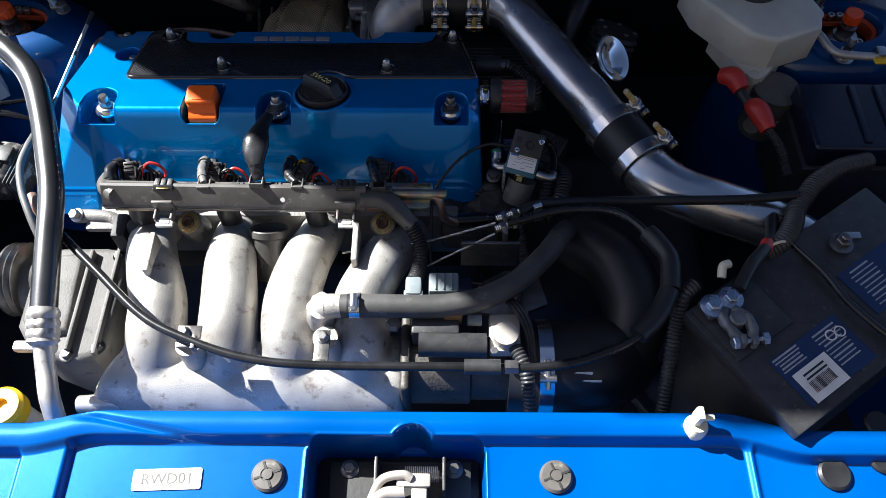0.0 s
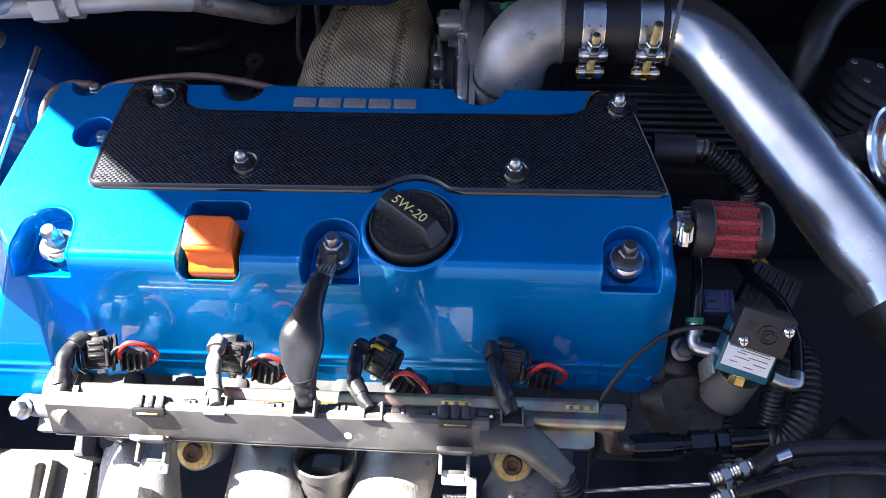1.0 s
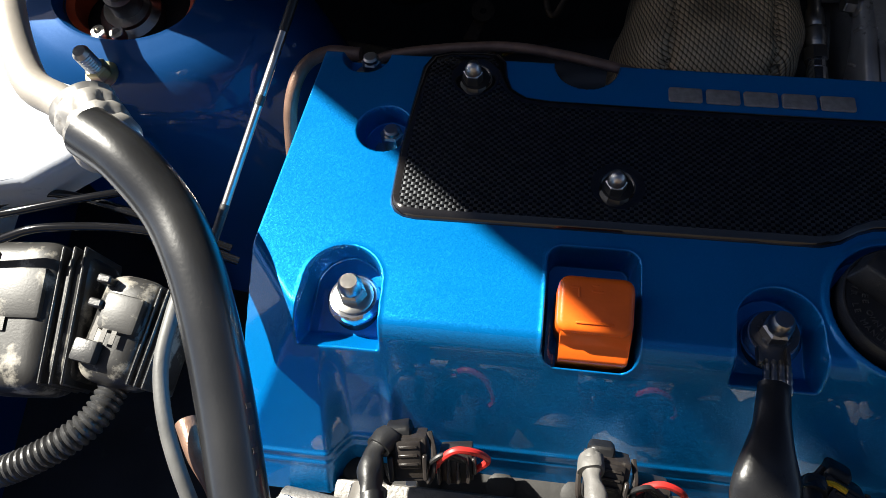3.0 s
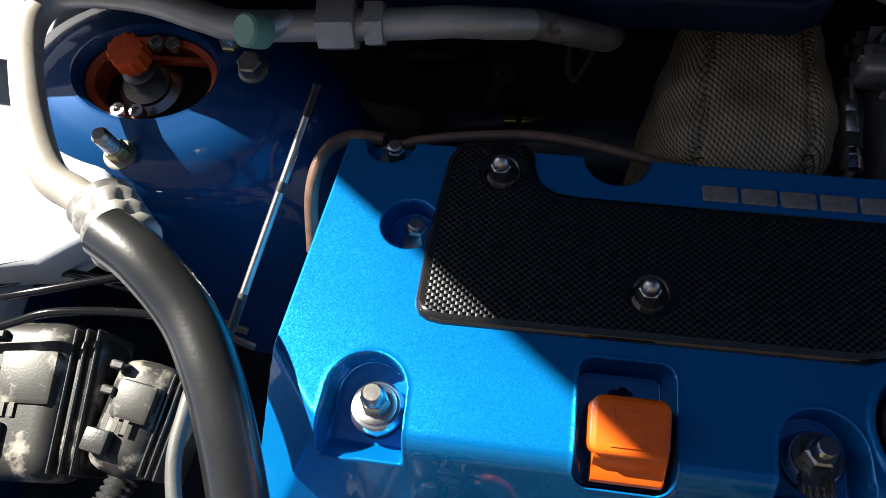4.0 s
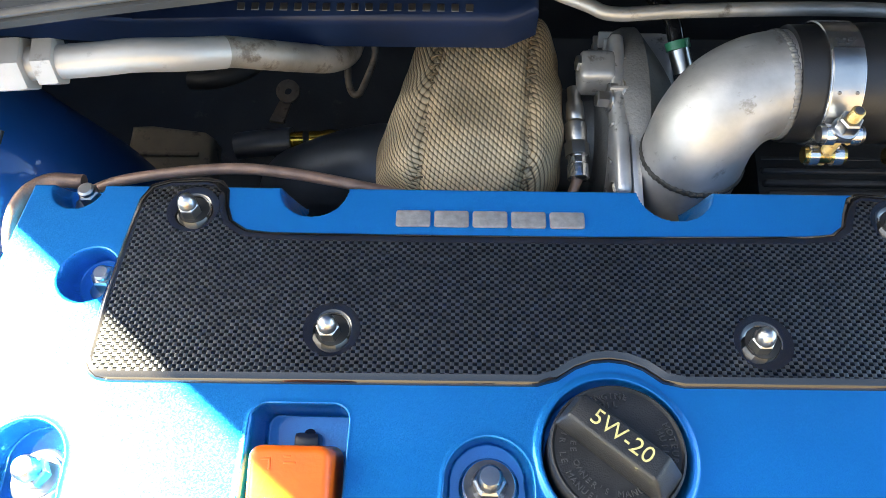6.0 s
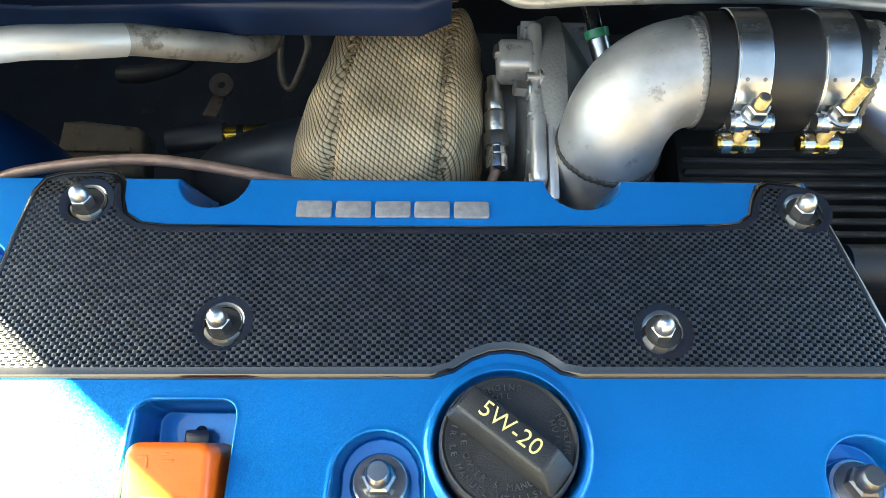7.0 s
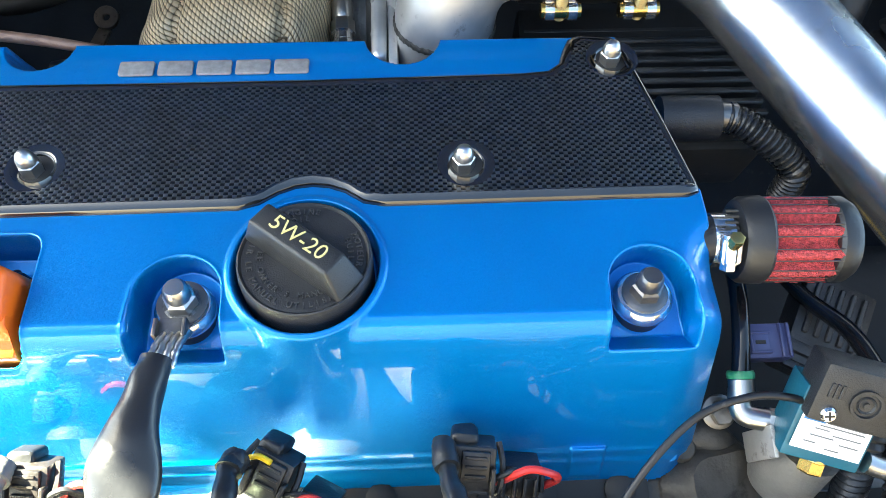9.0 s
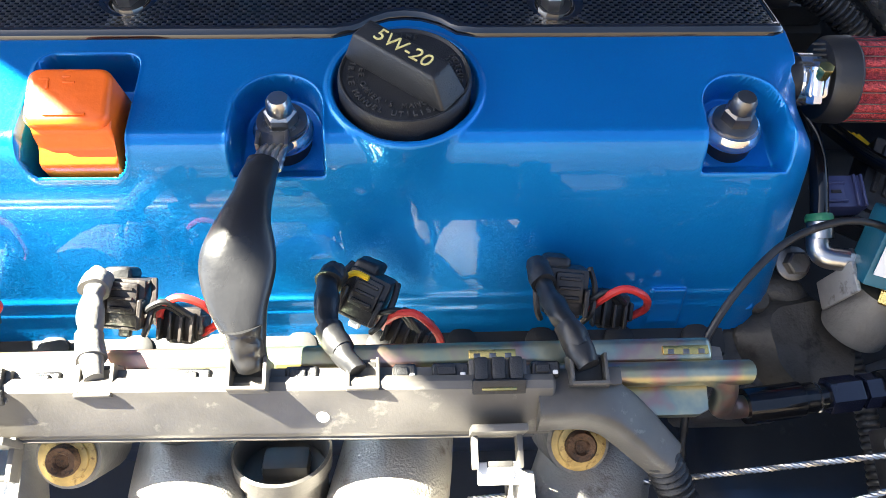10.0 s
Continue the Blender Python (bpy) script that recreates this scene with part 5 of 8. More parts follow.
# ---- pipes at the back left ----
ac = thing("air_conditioning_pipe", (-0.25, 0.195, 0.885), "bare aluminium air conditioning pipe with a union nut", "pipe")
part("tube", tube(B(), [(-0.318, 0.073, 0.914), (-0.340, 0.083, 0.911), (-0.362, 0.096, 0.907), (-0.390, 0.138, 0.899), (-0.410, 0.182, 0.890), (-0.405, 0.207, 0.887), (-0.385, 0.213, 0.886), (-0.350, 0.211, 0.886), (-0.315, 0.202, 0.885), (-0.290, 0.199, 0.884), (-0.205, 0.206, 0.884), (-0.180, 0.2095, 0.8833), (-0.158, 0.213, 0.879), (-0.140, 0.2225, 0.8665)], 0.0086, 20), PIPE, ac)
# darker, browner metal for the last length of the pipe
BROWNPIPE = material("brown_aluminium", (0.31, 0.265, 0.215), 0.48, 0.35, 0.3, 40, 0.2, 300, dirt=(0.14, 0.105, 0.075), dirt_at=0.52)
part("brown_end", tube(B(), [(-0.141, 0.2220, 0.8672), (-0.136, 0.225, 0.863), (-0.110, 0.238, 0.838), (-0.092, 0.258, 0.806), (-0.088, 0.29, 0.775), (-0.09, 0.34, 0.76)], 0.0083, 20), BROWNPIPE, ac, "darker brown length of pipe")
part("union_nut", prism(B(), hexagon(0.0145), -0.010, 0.010, frame_at((-0.240, 0.203, 0.884), (1, 0.08, 0)), 0.002), PIPE, ac)
part("union_nut", prism(B(), hexagon(0.0128), -0.005, 0.005, frame_at((-0.220, 0.205, 0.884), (1, 0.08, 0)), 0.002), PIPE, ac)

# ---- brake fluid reservoir ----
res = thing("brake_fluid_reservoir", (0.57, 0.14, 0.80), "milky plastic brake fluid reservoir on its grey master cylinder", "reservoir")
part("tank", prism(B(), [(0.485, 0.225), (0.495, 0.185), (0.545, 0.122), (0.575, 0.112), (0.632, 0.135), (0.640, 0.165), (0.615, 0.235)], 0.835, 0.885, None, 0.006, 3), WHITEPL, res)
part("foot", prism(B(), [(0.52, 0.17), (0.552, 0.098), (0.570, 0.098), (0.60, 0.13), (0.60, 0.19)], 0.81, 0.838, None, 0.003), WHITEPL, res)
part("neck", lathe(B(), [(0.026, 0.76), (0.026, 0.80), (0.028, 0.802), (0.028, 0.83), (0, 0.83)], Matrix.Translation((0.588, 0.088, 0)), 32), GREYPL, res)
fuse = thing("fuse_box", (0.66, 0.03, 0.75), "dark plastic fuse box with a ribbed lid", "fuse box")
part("lid", box(B(), (0.68, 0.028, 0.835), (0.16, 0.10, 0.035), None, 0.006, 3), NAVY, fuse)
part("base", box(B(), (0.68, 0.028, 0.77), (0.17, 0.11, 0.10), None, 0.006, 2), BLACK, fuse)


# ---- coil plugs and ground strap in front of the cover ----
def loop_wire(bm, pts, r=0.0014):
    return tube(bm, pts, r, 8, 6)


def crumple(bm, amount, size, shift=0.0):
    """Dents and folds over a soft thing."""
    for v in bm.verts:
        p = v.co * size + Vector((shift, shift * 1.7, 0))
        v.co += Vector((noise.noise(p), noise.noise(p + Vector((7, 3, 1))), noise.noise(p + Vector((2, 9, 5))))) * amount
    return bm


def coil_plug(x, y, z, lean, seed):
    p = thing("coil_plug", (x, y, z - 0.03), "black plastic connector with taped leads and a red wire", "connector", "coil connectors")
    rnd = random.Random(seed)
    M0 = Matrix.Translation((x, y, z)) @ Matrix.Rotation(radians(lean), 4, "Z") @ Matrix.Rotation(radians(24 + rnd.uniform(-5, 5)), 4, "X")
    bm = box(B(), (0, 0, 0), (0.019, 0.020, 0.016), M0, 0.002, 2)
    box(bm, (0.001, 0.002, 0.0088), (0.012, 0.013, 0.003), M0, 0.0012, 2)
    box(bm, (-0.0072, -0.004, 0.0095), (0.0025, 0.012, 0.005), M0, 0.0006, 1)
    box(bm, (0.0085, -0.004, 0.0090), (0.0022, 0.012, 0.005), M0, 0.0006, 1)
    for d in (-0.004, 0.0, 0.004):
        box(bm, (0.001, 0.002 + d, 0.0106), (0.009, 0.0014, 0.0012), M0, 0.0003, 1)
    part("housing", bm, PLUG, p)
    for sx in (-1, 1):
        arm = tube(B(), [M0 @ Vector(q) for q in ((sx * 0.0105, 0.010, 0.001), (sx * 0.0125, 0.002, 0.006), (sx * 0.0115, -0.008, 0.008), (sx * 0.0090, -0.013, 0.004))], 0.0014, 6, 4)
        part("latch_arm", arm, PLUG, p)
    part("face_frame", box(B(), (0.0, -0.0105, 0.002), (0.014, 0.0016, 0.010), M0, 0.0007, 2), PLUG, p)
    part("lock_tab", box(B(), (0.001, -0.0125, 0.0035), (0.005, 0.004, 0.003), M0, 0.0006, 1), LABEL if seed % 2 else PLUG, p)
    bm = box(B(), (-0.004, 0.010, -0.002), (0.012, 0.008, 0.014), M0, 0.003, 3)
    crumple(bm, 0.0012, 150, seed)
    part("boot", bm, RUBBER, p, "crumpled black rubber boot")
    bm = box(B(), (0.022, -0.008, -0.010), (0.016, 0.014, 0.018), M0, 0.0015, 2)
    box(bm, (0.022, -0.0155, -0.008), (0.010, 0.002, 0.012), M0, 0.0005, 1)
    box(bm, (0.0305, -0.008, -0.006), (0.002, 0.008, 0.012), M0, 0.0005, 1)
    part("side_plug", bm, PLUG, p)
    for d in (-0.006, -0.0015, 0.003, 0.0075):
        part("rib", box(B(), (0.020 + d, -0.009, 0.0005), (0.0016, 0.012, 0.005), M0, 0.0004, 1), PLUG, p)
    bm = B()
    up = rnd.uniform(-0.002, 0.004)
    loop_wire(bm, [M0 @ Vector(q) for q in ((0.012, -0.011, -0.006), (0.015, -0.002, 0.006 + up), (0.023, 0.004, 0.010 + up), (0.033, 0.001, 0.006 + up), (0.037, -0.006, -0.002), (0.030, -0.012, -0.006))], 0.0017)
    part("red_wire", bm, REDWIRE, p)
    for k in range(2):
        bm = B()
        loop_wire(bm, [M0 @ Vector(q) for q in ((0.011 - 0.003 * k, -0.009, -0.004), (0.012 - 0.002 * k, -0.003, 0.005 + 0.003 * k), (0.018, 0.000 + 0.002 * k, 0.007 + 0.003 * k), (0.024 + 0.003 * k, -0.004, 0.002))], 0.0013)
        part("black_wire", bm, RUBBER, p)
    if seed == 5:
        bm = B()
        loop_wire(bm, [M0 @ Vector(q) for q in ((-0.010, 0.004, 0.006), (-0.006, 0.008, 0.010), (0.0, 0.0085, 0.011))], 0.0013)
        part("yellow_wire", bm, YELLOW, p)
    return p


def lead(pts, r0, r1, mat, label):
    ld = thing("taped_lead", pts[-1], label, "cable", "taped coil leads")
    seed = pts[0][0] * 90
    part("sleeve", crumple(tube(B(), pts, lambda t: r0 + (r1 - r0) * t + 0.0005 * math.sin(t * 17), 20, 14), 0.0013, 130, seed), mat, ld)
    way = spline([Vector(q) for q in pts], 10)
    n = len(way)
    for f0, f1 in ((0.04, 0.20), (0.62, 0.80)):
        sec = way[int(n * f0):int(n * f1) + 2]
        bm = tube(B(), sec, lambda t, r=r0 + (r1 - r0) * f0: r + 0.0009, 18, smooth=False)
        part("tape_wrap", crumple(bm, 0.0011, 170, seed + f0), mat, ld)
    return ld


for k, (x, y, lean) in enumerate(((-0.158, -0.060, 8), (-0.066, -0.060, -6), (0.033, -0.059, -28), (0.117, -0.058, -6))):
    coil_plug(x, y, 0.855, lean, k + 3)
lead([(-0.166, -0.052, 0.862), (-0.172, -0.064, 0.869), (-0.170, -0.082, 0.874), (-0.164, -0.097, 0.879)], 0.0052, 0.0056, RUBBER, "black taped lead running into the loom channel")
lead([(-0.0745, -0.0530, 0.866), (-0.0735, -0.0640, 0.873), (-0.0690, -0.0830, 0.882), (-0.0635, -0.0990, 0.888)], 0.0050, 0.0040, PALE, "pale dusty taped lead running into the loom channel")
lead([(0.0210, -0.0530, 0.868), (0.0180, -0.0630, 0.875), (0.0205, -0.0820, 0.883), (0.0315, -0.0985, 0.889)], 0.0048, 0.0040, RUBBER, "black taped lead running into the loom channel")
lead([(0.1045, -0.0500, 0.866), (0.1065, -0.0660, 0.875), (0.1115, -0.0840, 0.886), (0.1165, -0.0985, 0.889)], 0.0042, 0.0046, RUBBER, "black taped lead running into the loom channel")

strap = thing("ground_strap", (-0.010, -0.05, 0.89), "black heat-shrink ground strap bolted to the valve cover", "ground strap")
bm = B()
WAY = spline([(-0.0048, -0.0190, 0.8990), (-0.0062, -0.0270, 0.9020), (-0.0085, -0.0420, 0.9060), (-0.0105, -0.0580, 0.9070), (-0.0105, -0.0740, 0.9030), (-0.0085, -0.0870, 0.8970), (-0.0075, -0.0960, 0.8900)], 10)
rings = []
for i, q in enumerate(WAY):
    t = i / (len(WAY) - 1)
    wide = 0.0068 + 0.0068 * math.exp(-((t - 0.55) / 0.20) ** 2) - 0.0006 * max(0, t - 0.85) / 0.15
    thick = 0.0052 + 0.0010 * math.exp(-((t - 0.4) / 0.3) ** 2)
    # a deep fold opens towards the lower end
    fold = 0.0050 * math.exp(-((t - 0.70) / 0.13) ** 2)
    d = (WAY[min(i + 1, len(WAY) - 1)] - WAY[max(i - 1, 0)]).normalized()
    side = Vector((1, 0, 0)) - d * d.x
    side.normalize()
    up = side.cross(d)
    ring = []
    for k in range(32):
        a = 2 * math.pi * k / 32
        c, s_ = math.cos(a), math.sin(a)
        lift = thick * s_ - (fold * 1.7 * math.exp(-((c + 0.42 - 0.6 * (t - 0.7)) / 0.26) ** 2) if s_ > 0 else 0)
        crease = 0.0005 * noise.noise(Vector((c * 1.5, s_ * 1.5, t * 9)))
        ring.append(bm.verts.new(q + side * (wide * c + crease) + up * (lift + crease)))
    rings.append(ring)
for a, b in zip(rings, rings[1:]):
    for k in range(32):
        bm.faces.new((a[k], a[(k + 1) % 32], b[(k + 1) % 32], b[k]))
bm.faces.new(rings[0]), bm.faces.new(rings[-1])
SHRINK = material("heat_shrink", (0.014, 0.014, 0.015), 0.28, 0, 0.3, 50, 0.10, 500)
part("sleeve", bm, SHRINK, strap)
LUG = frame_at((-0.0005, 0.0035, 0.8745), SLOPE)
bm = lathe(B(), [(0.0050, 0.0116), (0.0104, 0.0116), (0.0104, 0.0132), (0.0050, 0.0132)], LUG, 28)
box(bm, (-0.0025, -0.0120, 0.0130), (0.0105, 0.0100, 0.0024), LUG, 0.0008)
for sx in (-1, 1):
    box(bm, (-0.0025 + sx * 0.0058, -0.0125, 0.0148), (0.0018, 0.0080, 0.0050), LUG, 0.0007)
part("lug", bm, DARKST, strap, "dull steel ring lug")
for k in range(4):
    x = -0.0078 + 0.0030 * k
    bm = tube(B(), [(x + 0.0025, -0.0060, 0.8890), (x + 0.0012, -0.0110, 0.8945), (x + 0.0004, -0.0160, 0.8975), (x - 0.0002, -0.0220, 0.8995)], lambda t: 0.0015 + 0.0002 * math.sin(t * 30), 10, 6)
    part("strand", bm, STEEL, strap, "twisted tinned wire strand")
part("tape_band", crumple(tube(B(), [WAY[-14], WAY[-10], WAY[-6], WAY[-1]], lambda t: 0.0078 - 0.0022 * t, 20), 0.0009, 200), SHRINK, strap, "shrunk tail of the sleeve")

# ---- breather filter ----
bf = thing("breather_filter", (0.26, 0.029, 0.85), "small red gauze breather filter with black rubber ends", "air filter")
FX = frame_at((0.0, 0.0382, 0.873), (1, -0.03, 0.02))
part("rubber_neck", lathe(B(), [(0.0105, 0.216), (0.0105, 0.236), (0.013, 0.237)], FX, 32), RUBBER, bf)
part("base_cap", lathe(B(), [(0.0, 0.235), (0.0175, 0.2352), (0.0192, 0.2375), (0.0196, 0.246), (0.0185, 0.2475), (0.0, 0.2475)], FX, 40), RUBBER, bf)
bm = B()
n = 132
rings = []
for h in np.linspace(0.247, 0.276, 10):
    ring = []
    for k in range(n):
        a = 2 * math.pi * k / n
        r = 0.0164 + 0.0024 * math.copysign(abs(math.cos(a * 11)) ** 0.55, math.cos(a * 11)) + 0.0005 * math.sin(h * 3000 + k * 1.7) * math.sin(k * 0.9)
        ring.append(bm.verts.new(FX @ Vector((r * math.cos(a), r * math.sin(a), h))))
    rings.append(ring)
for a, b in zip(rings, rings[1:]):
    for k in range(n):
        bm.faces.new((a[k], a[(k + 1) % n], b[(k + 1) % n], b[k]))
part("pleated_gauze", bm, REDGAUZE, bf, "pleated red cotton gauze")
part("end_cap", lathe(B(), [(0.0180, 0.2745), (0.0192, 0.276), (0.0192, 0.281), (0.0170, 0.2845), (0.011, 0.2855), (0, 0.2855)], FX, 40), RUBBER, bf)
bm = B()
n = 22
for k in range(n):
    a = 2 * math.pi * (k + 0.5) / n
    p0 = FX @ Vector((0.0187 * math.cos(a), 0.0187 * math.sin(a), 0.247))
    p1 = FX @ Vector((0.0187 * math.cos(a), 0.0187 * math.sin(a), 0.276))
    tube(bm, [p0, p1], 0.0003, 5)
part("wire_mesh", bm, DARKST, bf)
WAYF = FX.to_3x3() @ Vector((0, 0, 1))
wc = part("hose_clamp", worm_clamp(bf, FX @ Vector((0, 0, 0.2285)), WAYF, 0.0110, 0.009, (0, -0.62, 0.78)), POLISH, bf, "bright worm drive clamp")
HM2 = frame_at(FX @ Vector((0, 0, 0.2290)) + Vector((0, -0.62, 0.78)).normalized() * 0.0135, (0, -0.62, 0.78), WAYF)
part("screw_housing", prism(B(), rounded(0.0092, 0.0135, 0.003, 4), -0.002, 0.0026, HM2, 0.0012, 2), POLISH, wc)
part("screw", prism(lathe(B(), [(0, 0), (0.0030, 0), (0.0030, 0.004), (0, 0.004)], frame_at(HM2 @ Vector((0, 0.0030, 0.002)), HM2.to_3x3() @ Vector((0, 0.75, 0.66))), 16), hexagon(0.0034), 0.003, 0.0060, frame_at(HM2 @ Vector((0, 0.0030, 0.002)), HM2.to_3x3() @ Vector((0, 0.75, 0.66))), 0.0005), BRASS, wc, "yellow zinc hexagon screw")
for k in range(4):
    part("band_slot", box(B(), (0, 0.0095 + 0.0022 * k, -0.0009 - 0.0010 * k), (0.0055, 0.0010, 0.0014), HM2, 0.0002, 1), DARK, wc)

# ---- boost solenoid ----
sol = thing("boost_solenoid", (0.268, -0.05, 0.80), "black and teal boost control solenoid valve with a printed label", "solenoid valve")
SX = Vector((0.955, -0.295, -0.03)).normalized()
SY = (Vector((0.35, 0.72, 0.60)) - SX * Vector((0.35, 0.72, 0.60)).dot(SX)).normalized()
SN = SX.cross(SY)
SM = Matrix((SX, SY, SN)).transposed().to_4x4()
SM = Matrix.Translation((0.2690, -0.051, 0.868)) @ SM
part("body", box(B(), (0, -0.001, -0.011), (0.034, 0.034, 0.020), SM, 0.0015), TEAL, sol, "teal enamelled valve body")
part("cover", box(B(), (0.001, 0.017, -0.004), (0.034, 0.026, 0.020), SM, 0.0015), CAPBLK, sol)
part("label", box(B(), (0, 0.0, 0.0003), (0.030, 0.0165, 0.0006), SM @ Matrix.Translation((0, -0.004, 0)), 0.0001, 1), LABEL, sol, "white printed label")
for r, (x0, w) in enumerate(((0.004, 0.016), (0.003, 0.019), (-0.005, 0.006), (0.006, 0.012), (-0.004, 0.010), (0.008, 0.008), (-0.008, 0.005), (0.002, 0.006))):
    part("plain_bar", box(B(), (x0, 0.0022 - 0.0017 * r, 0.0008), (w, 0.00045, 0.0003), SM, 0), GREYINK, sol)
for dx, dy in ((-0.009, 0.016), (0.0135, 0.022)):
    for k in range(3):
        part("embossed_bar", box(B(), (dx + 0.0022 * (k - 1), dy + 0.003, 0.0063), (0.0014, 0.0065, 0.0008), SM, 0.0002, 1), CAPBLK, sol)
part("blue_mark", box(B(), (-0.0095, 0.0035, 0.0008), (0.009, 0.0035, 0.0003), SM, 0), BLUEINK, sol)
for dx, dy in ((-0.0085, 0.0085), (0.0145, 0.0225)):
    sc = part("screw", lathe(B(), [(0, 0.006), (0.0034, 0.006), (0.0034, 0.0070), (0.0024, 0.0082), (0, 0.0085)], SM @ Matrix.Translation((dx, dy, 0)), 20), POLISH, sol)
    for turn in (20, 110):
        part("cross_slot", box(B(), (0, 0, 0.0084), (0.0040, 0.0007, 0.0006), SM @ Matrix.Translation((dx, dy, 0)) @ Matrix.Rotation(radians(turn), 4, "Z"), 0.0001, 1), DARK, sc)
part("port", lathe(B(), [(0.0066, 0.006), (0.0066, 0.0074), (0.0054, 0.0074), (0.0050, 0.0064), (0.0040, 0.0064), (0.0036, 0.0071), (0.0028, 0.0064), (0.0014, 0.0064), (0.0014, 0.0078), (0, 0.0078)], SM @ Matrix.Translation((0.004, 0.0165, 0)), 32), CAPBLK, sol)
part("brass_plug", hex_bolt(B(), SM @ Vector((0.001, -0.018, -0.008)), SM.to_3x3() @ Vector((0, -1, 0.15)), 0.0058, 0.006, 0.007), BRASS, sol, "hexagon brass plug")
part("solenoid_can", lathe(B(), [(0, -0.002), (0.0145, -0.002), (0.0155, 0.0), (0.0155, 0.026), (0.0, 0.026)], frame_at((0.264, -0.069, 0.817), (0.25, 0.50, 0.80)), 40), CASTD, sol, "bare aluminium coil can")
part("bracket", box(B(), (0.2500, -0.0535, 0.836), (0.0022, 0.014, 0.032), None, 0.0008), ALU, sol)
bm = B()
tube(bm, [(0.2420, -0.029, 0.8425), (0.2412, -0.036, 0.8415), (0.2430, -0.0408, 0.842), (0.2500, -0.0432, 0.8435), (0.2600, -0.0455, 0.846)], 0.0052, 18)
part("elbow_fitting", bm, STEEL, sol, "nickel plated elbow fitting")
part("fitting_nut", prism(B(), hexagon(0.0058), -0.003, 0.003, frame_at((0.255, -0.0445, 0.845), (0.95, -0.22, 0.22)), 0.0008), STEEL, sol)
part("push_ring", lathe(B(), [(0.004, 0), (0.0062, 0), (0.0064, 0.002), (0.0058, 0.0035), (0.004, 0.0035)], frame_at((0.2425, -0.0245, 0.8445), (0, 0.96, 0.25)), 24), GREENPL, sol, "green push-fit collar")
part("push_sleeve", lathe(B(), [(0.0058, 0), (0.0058, 0.008), (0.0045, 0.008)], frame_at((0.2425, -0.0325, 0.8425), (0, 0.96, 0.25)), 24), STEEL, sol)
bm = B()
tube(bm, [(0.284, -0.064, 0.859), (0.292, -0.067, 0.858), (0.300, -0.067, 0.856), (0.303, -0.060, 0.854)], 0.0046, 14)
part("elbow_fitting", bm, STEEL, sol)
hose("control_hose", [(0.2425, -0.024, 0.8448), (0.2445, -0.005, 0.848), (0.247, 0.012, 0.846), (0.250, 0.03, 0.838), (0.252, 0.06, 0.82)], 0.0042, GLOSS, "shiny black push-fit air hose rising from the solenoid")
hose("control_hose", [(0.303, -0.059, 0.854), (0.306, -0.035, 0.85), (0.303, -0.005, 0.838), (0.292, 0.02, 0.82), (0.285, 0.05, 0.80)], 0.0042, GLOSS, "shiny black push-fit air hose rising from the solenoid")
hose("solenoid_wire", [(0.262, -0.040, 0.866), (0.249, -0.038, 0.875), (0.232, -0.0375, 0.877), (0.211, -0.044, 0.872), (0.191, -0.061, 0.866), (0.176, -0.081, 0.858), (0.171, -0.098, 0.845), (0.170, -0.125, 0.825), (0.171, -0.150, 0.815), (0.190, -0.178, 0.83), (0.225, -0.190, 0.84)], 0.0017, RUBBER, "thin black wire arching down from the solenoid", "wire", 10)

# ---- gear bits at the right end of the head ----
fit = thing("fuel_fitting", (0.25, -0.108, 0.82), "black anodised hose fittings joined end to end", "hose fitting")
D = Vector((1, 0.095, 0.0)).normalized()
FM = frame_at((0.2005, -0.1065, 0.831), D) @ Matrix.Diagonal((0.82, 0.82, 1, 1))
part("socket", lathe(B(), [(0.004, -0.002), (0.0095, -0.002), (0.0098, 0.0), (0.0098, 0.0235), (0.0085, 0.0245), (0.0085, 0.030), (0.0070, 0.031), (0.0070, 0.036)], FM, 32), GLOSS, fit)
part("hex_nut", prism(B(), hexagon(0.0100), 0.036, 0.051, FM, 0.001), NAVY, fit, "blue black anodised hexagon")
part("hex_nut", prism(B(), hexagon(0.0095), 0.053, 0.061, FM, 0.001), NAVY, fit)
part("collar", lathe(B(), [(0.0100, 0.061), (0.0105, 0.064), (0.0105, 0.086), (0.0095, 0.088), (0.004, 0.088)], FM, 32), GLOSS, fit)
part("ring", lathe(B(), [(0.0062, 0.0305), (0.0085, 0.0315), (0.0062, 0.0325)], FM, 24), POLISH, fit)
solo("ribbed_hose", corrugated(B(), [FM @ Vector((0, 0, 0.086)), (0.298, -0.098, 0.832), (0.312, -0.080, 0.836), (0.318, -0.05, 0.832), (0.314, -0.02, 0.81)], 0.0100, 0.0042, 0.14), RUBBER, (0.312, -0.08, 0.835), "ribbed black rubber fuel hose", "hose")
solo("ribbed_conduit", corrugated(B(), [(0.300, -0.085, 0.80), (0.298, -0.062, 0.828), (0.302, -0.045, 0.838), (0.306, -0.025, 0.82)], 0.0085, 0.0038, 0.2), BLACK, (0.3, -0.06, 0.83), "black split conduit beside the solenoid", "conduit")
tc = thing("throttle_cable_mount", (0.26, -0.13, 0.84), "steel throttle cable bracket with two threaded adjusters", "bracket")
bm = box(B(), (0.232, -0.150, 0.835), (0.060, 0.004, 0.045), Matrix.Translation((0, 0, 0)), 0.001)
box(bm, (0.247, -0.135, 0.858), (0.004, 0.030, 0.030), None, 0.001)
part("plate", bm, DARKST, tc)
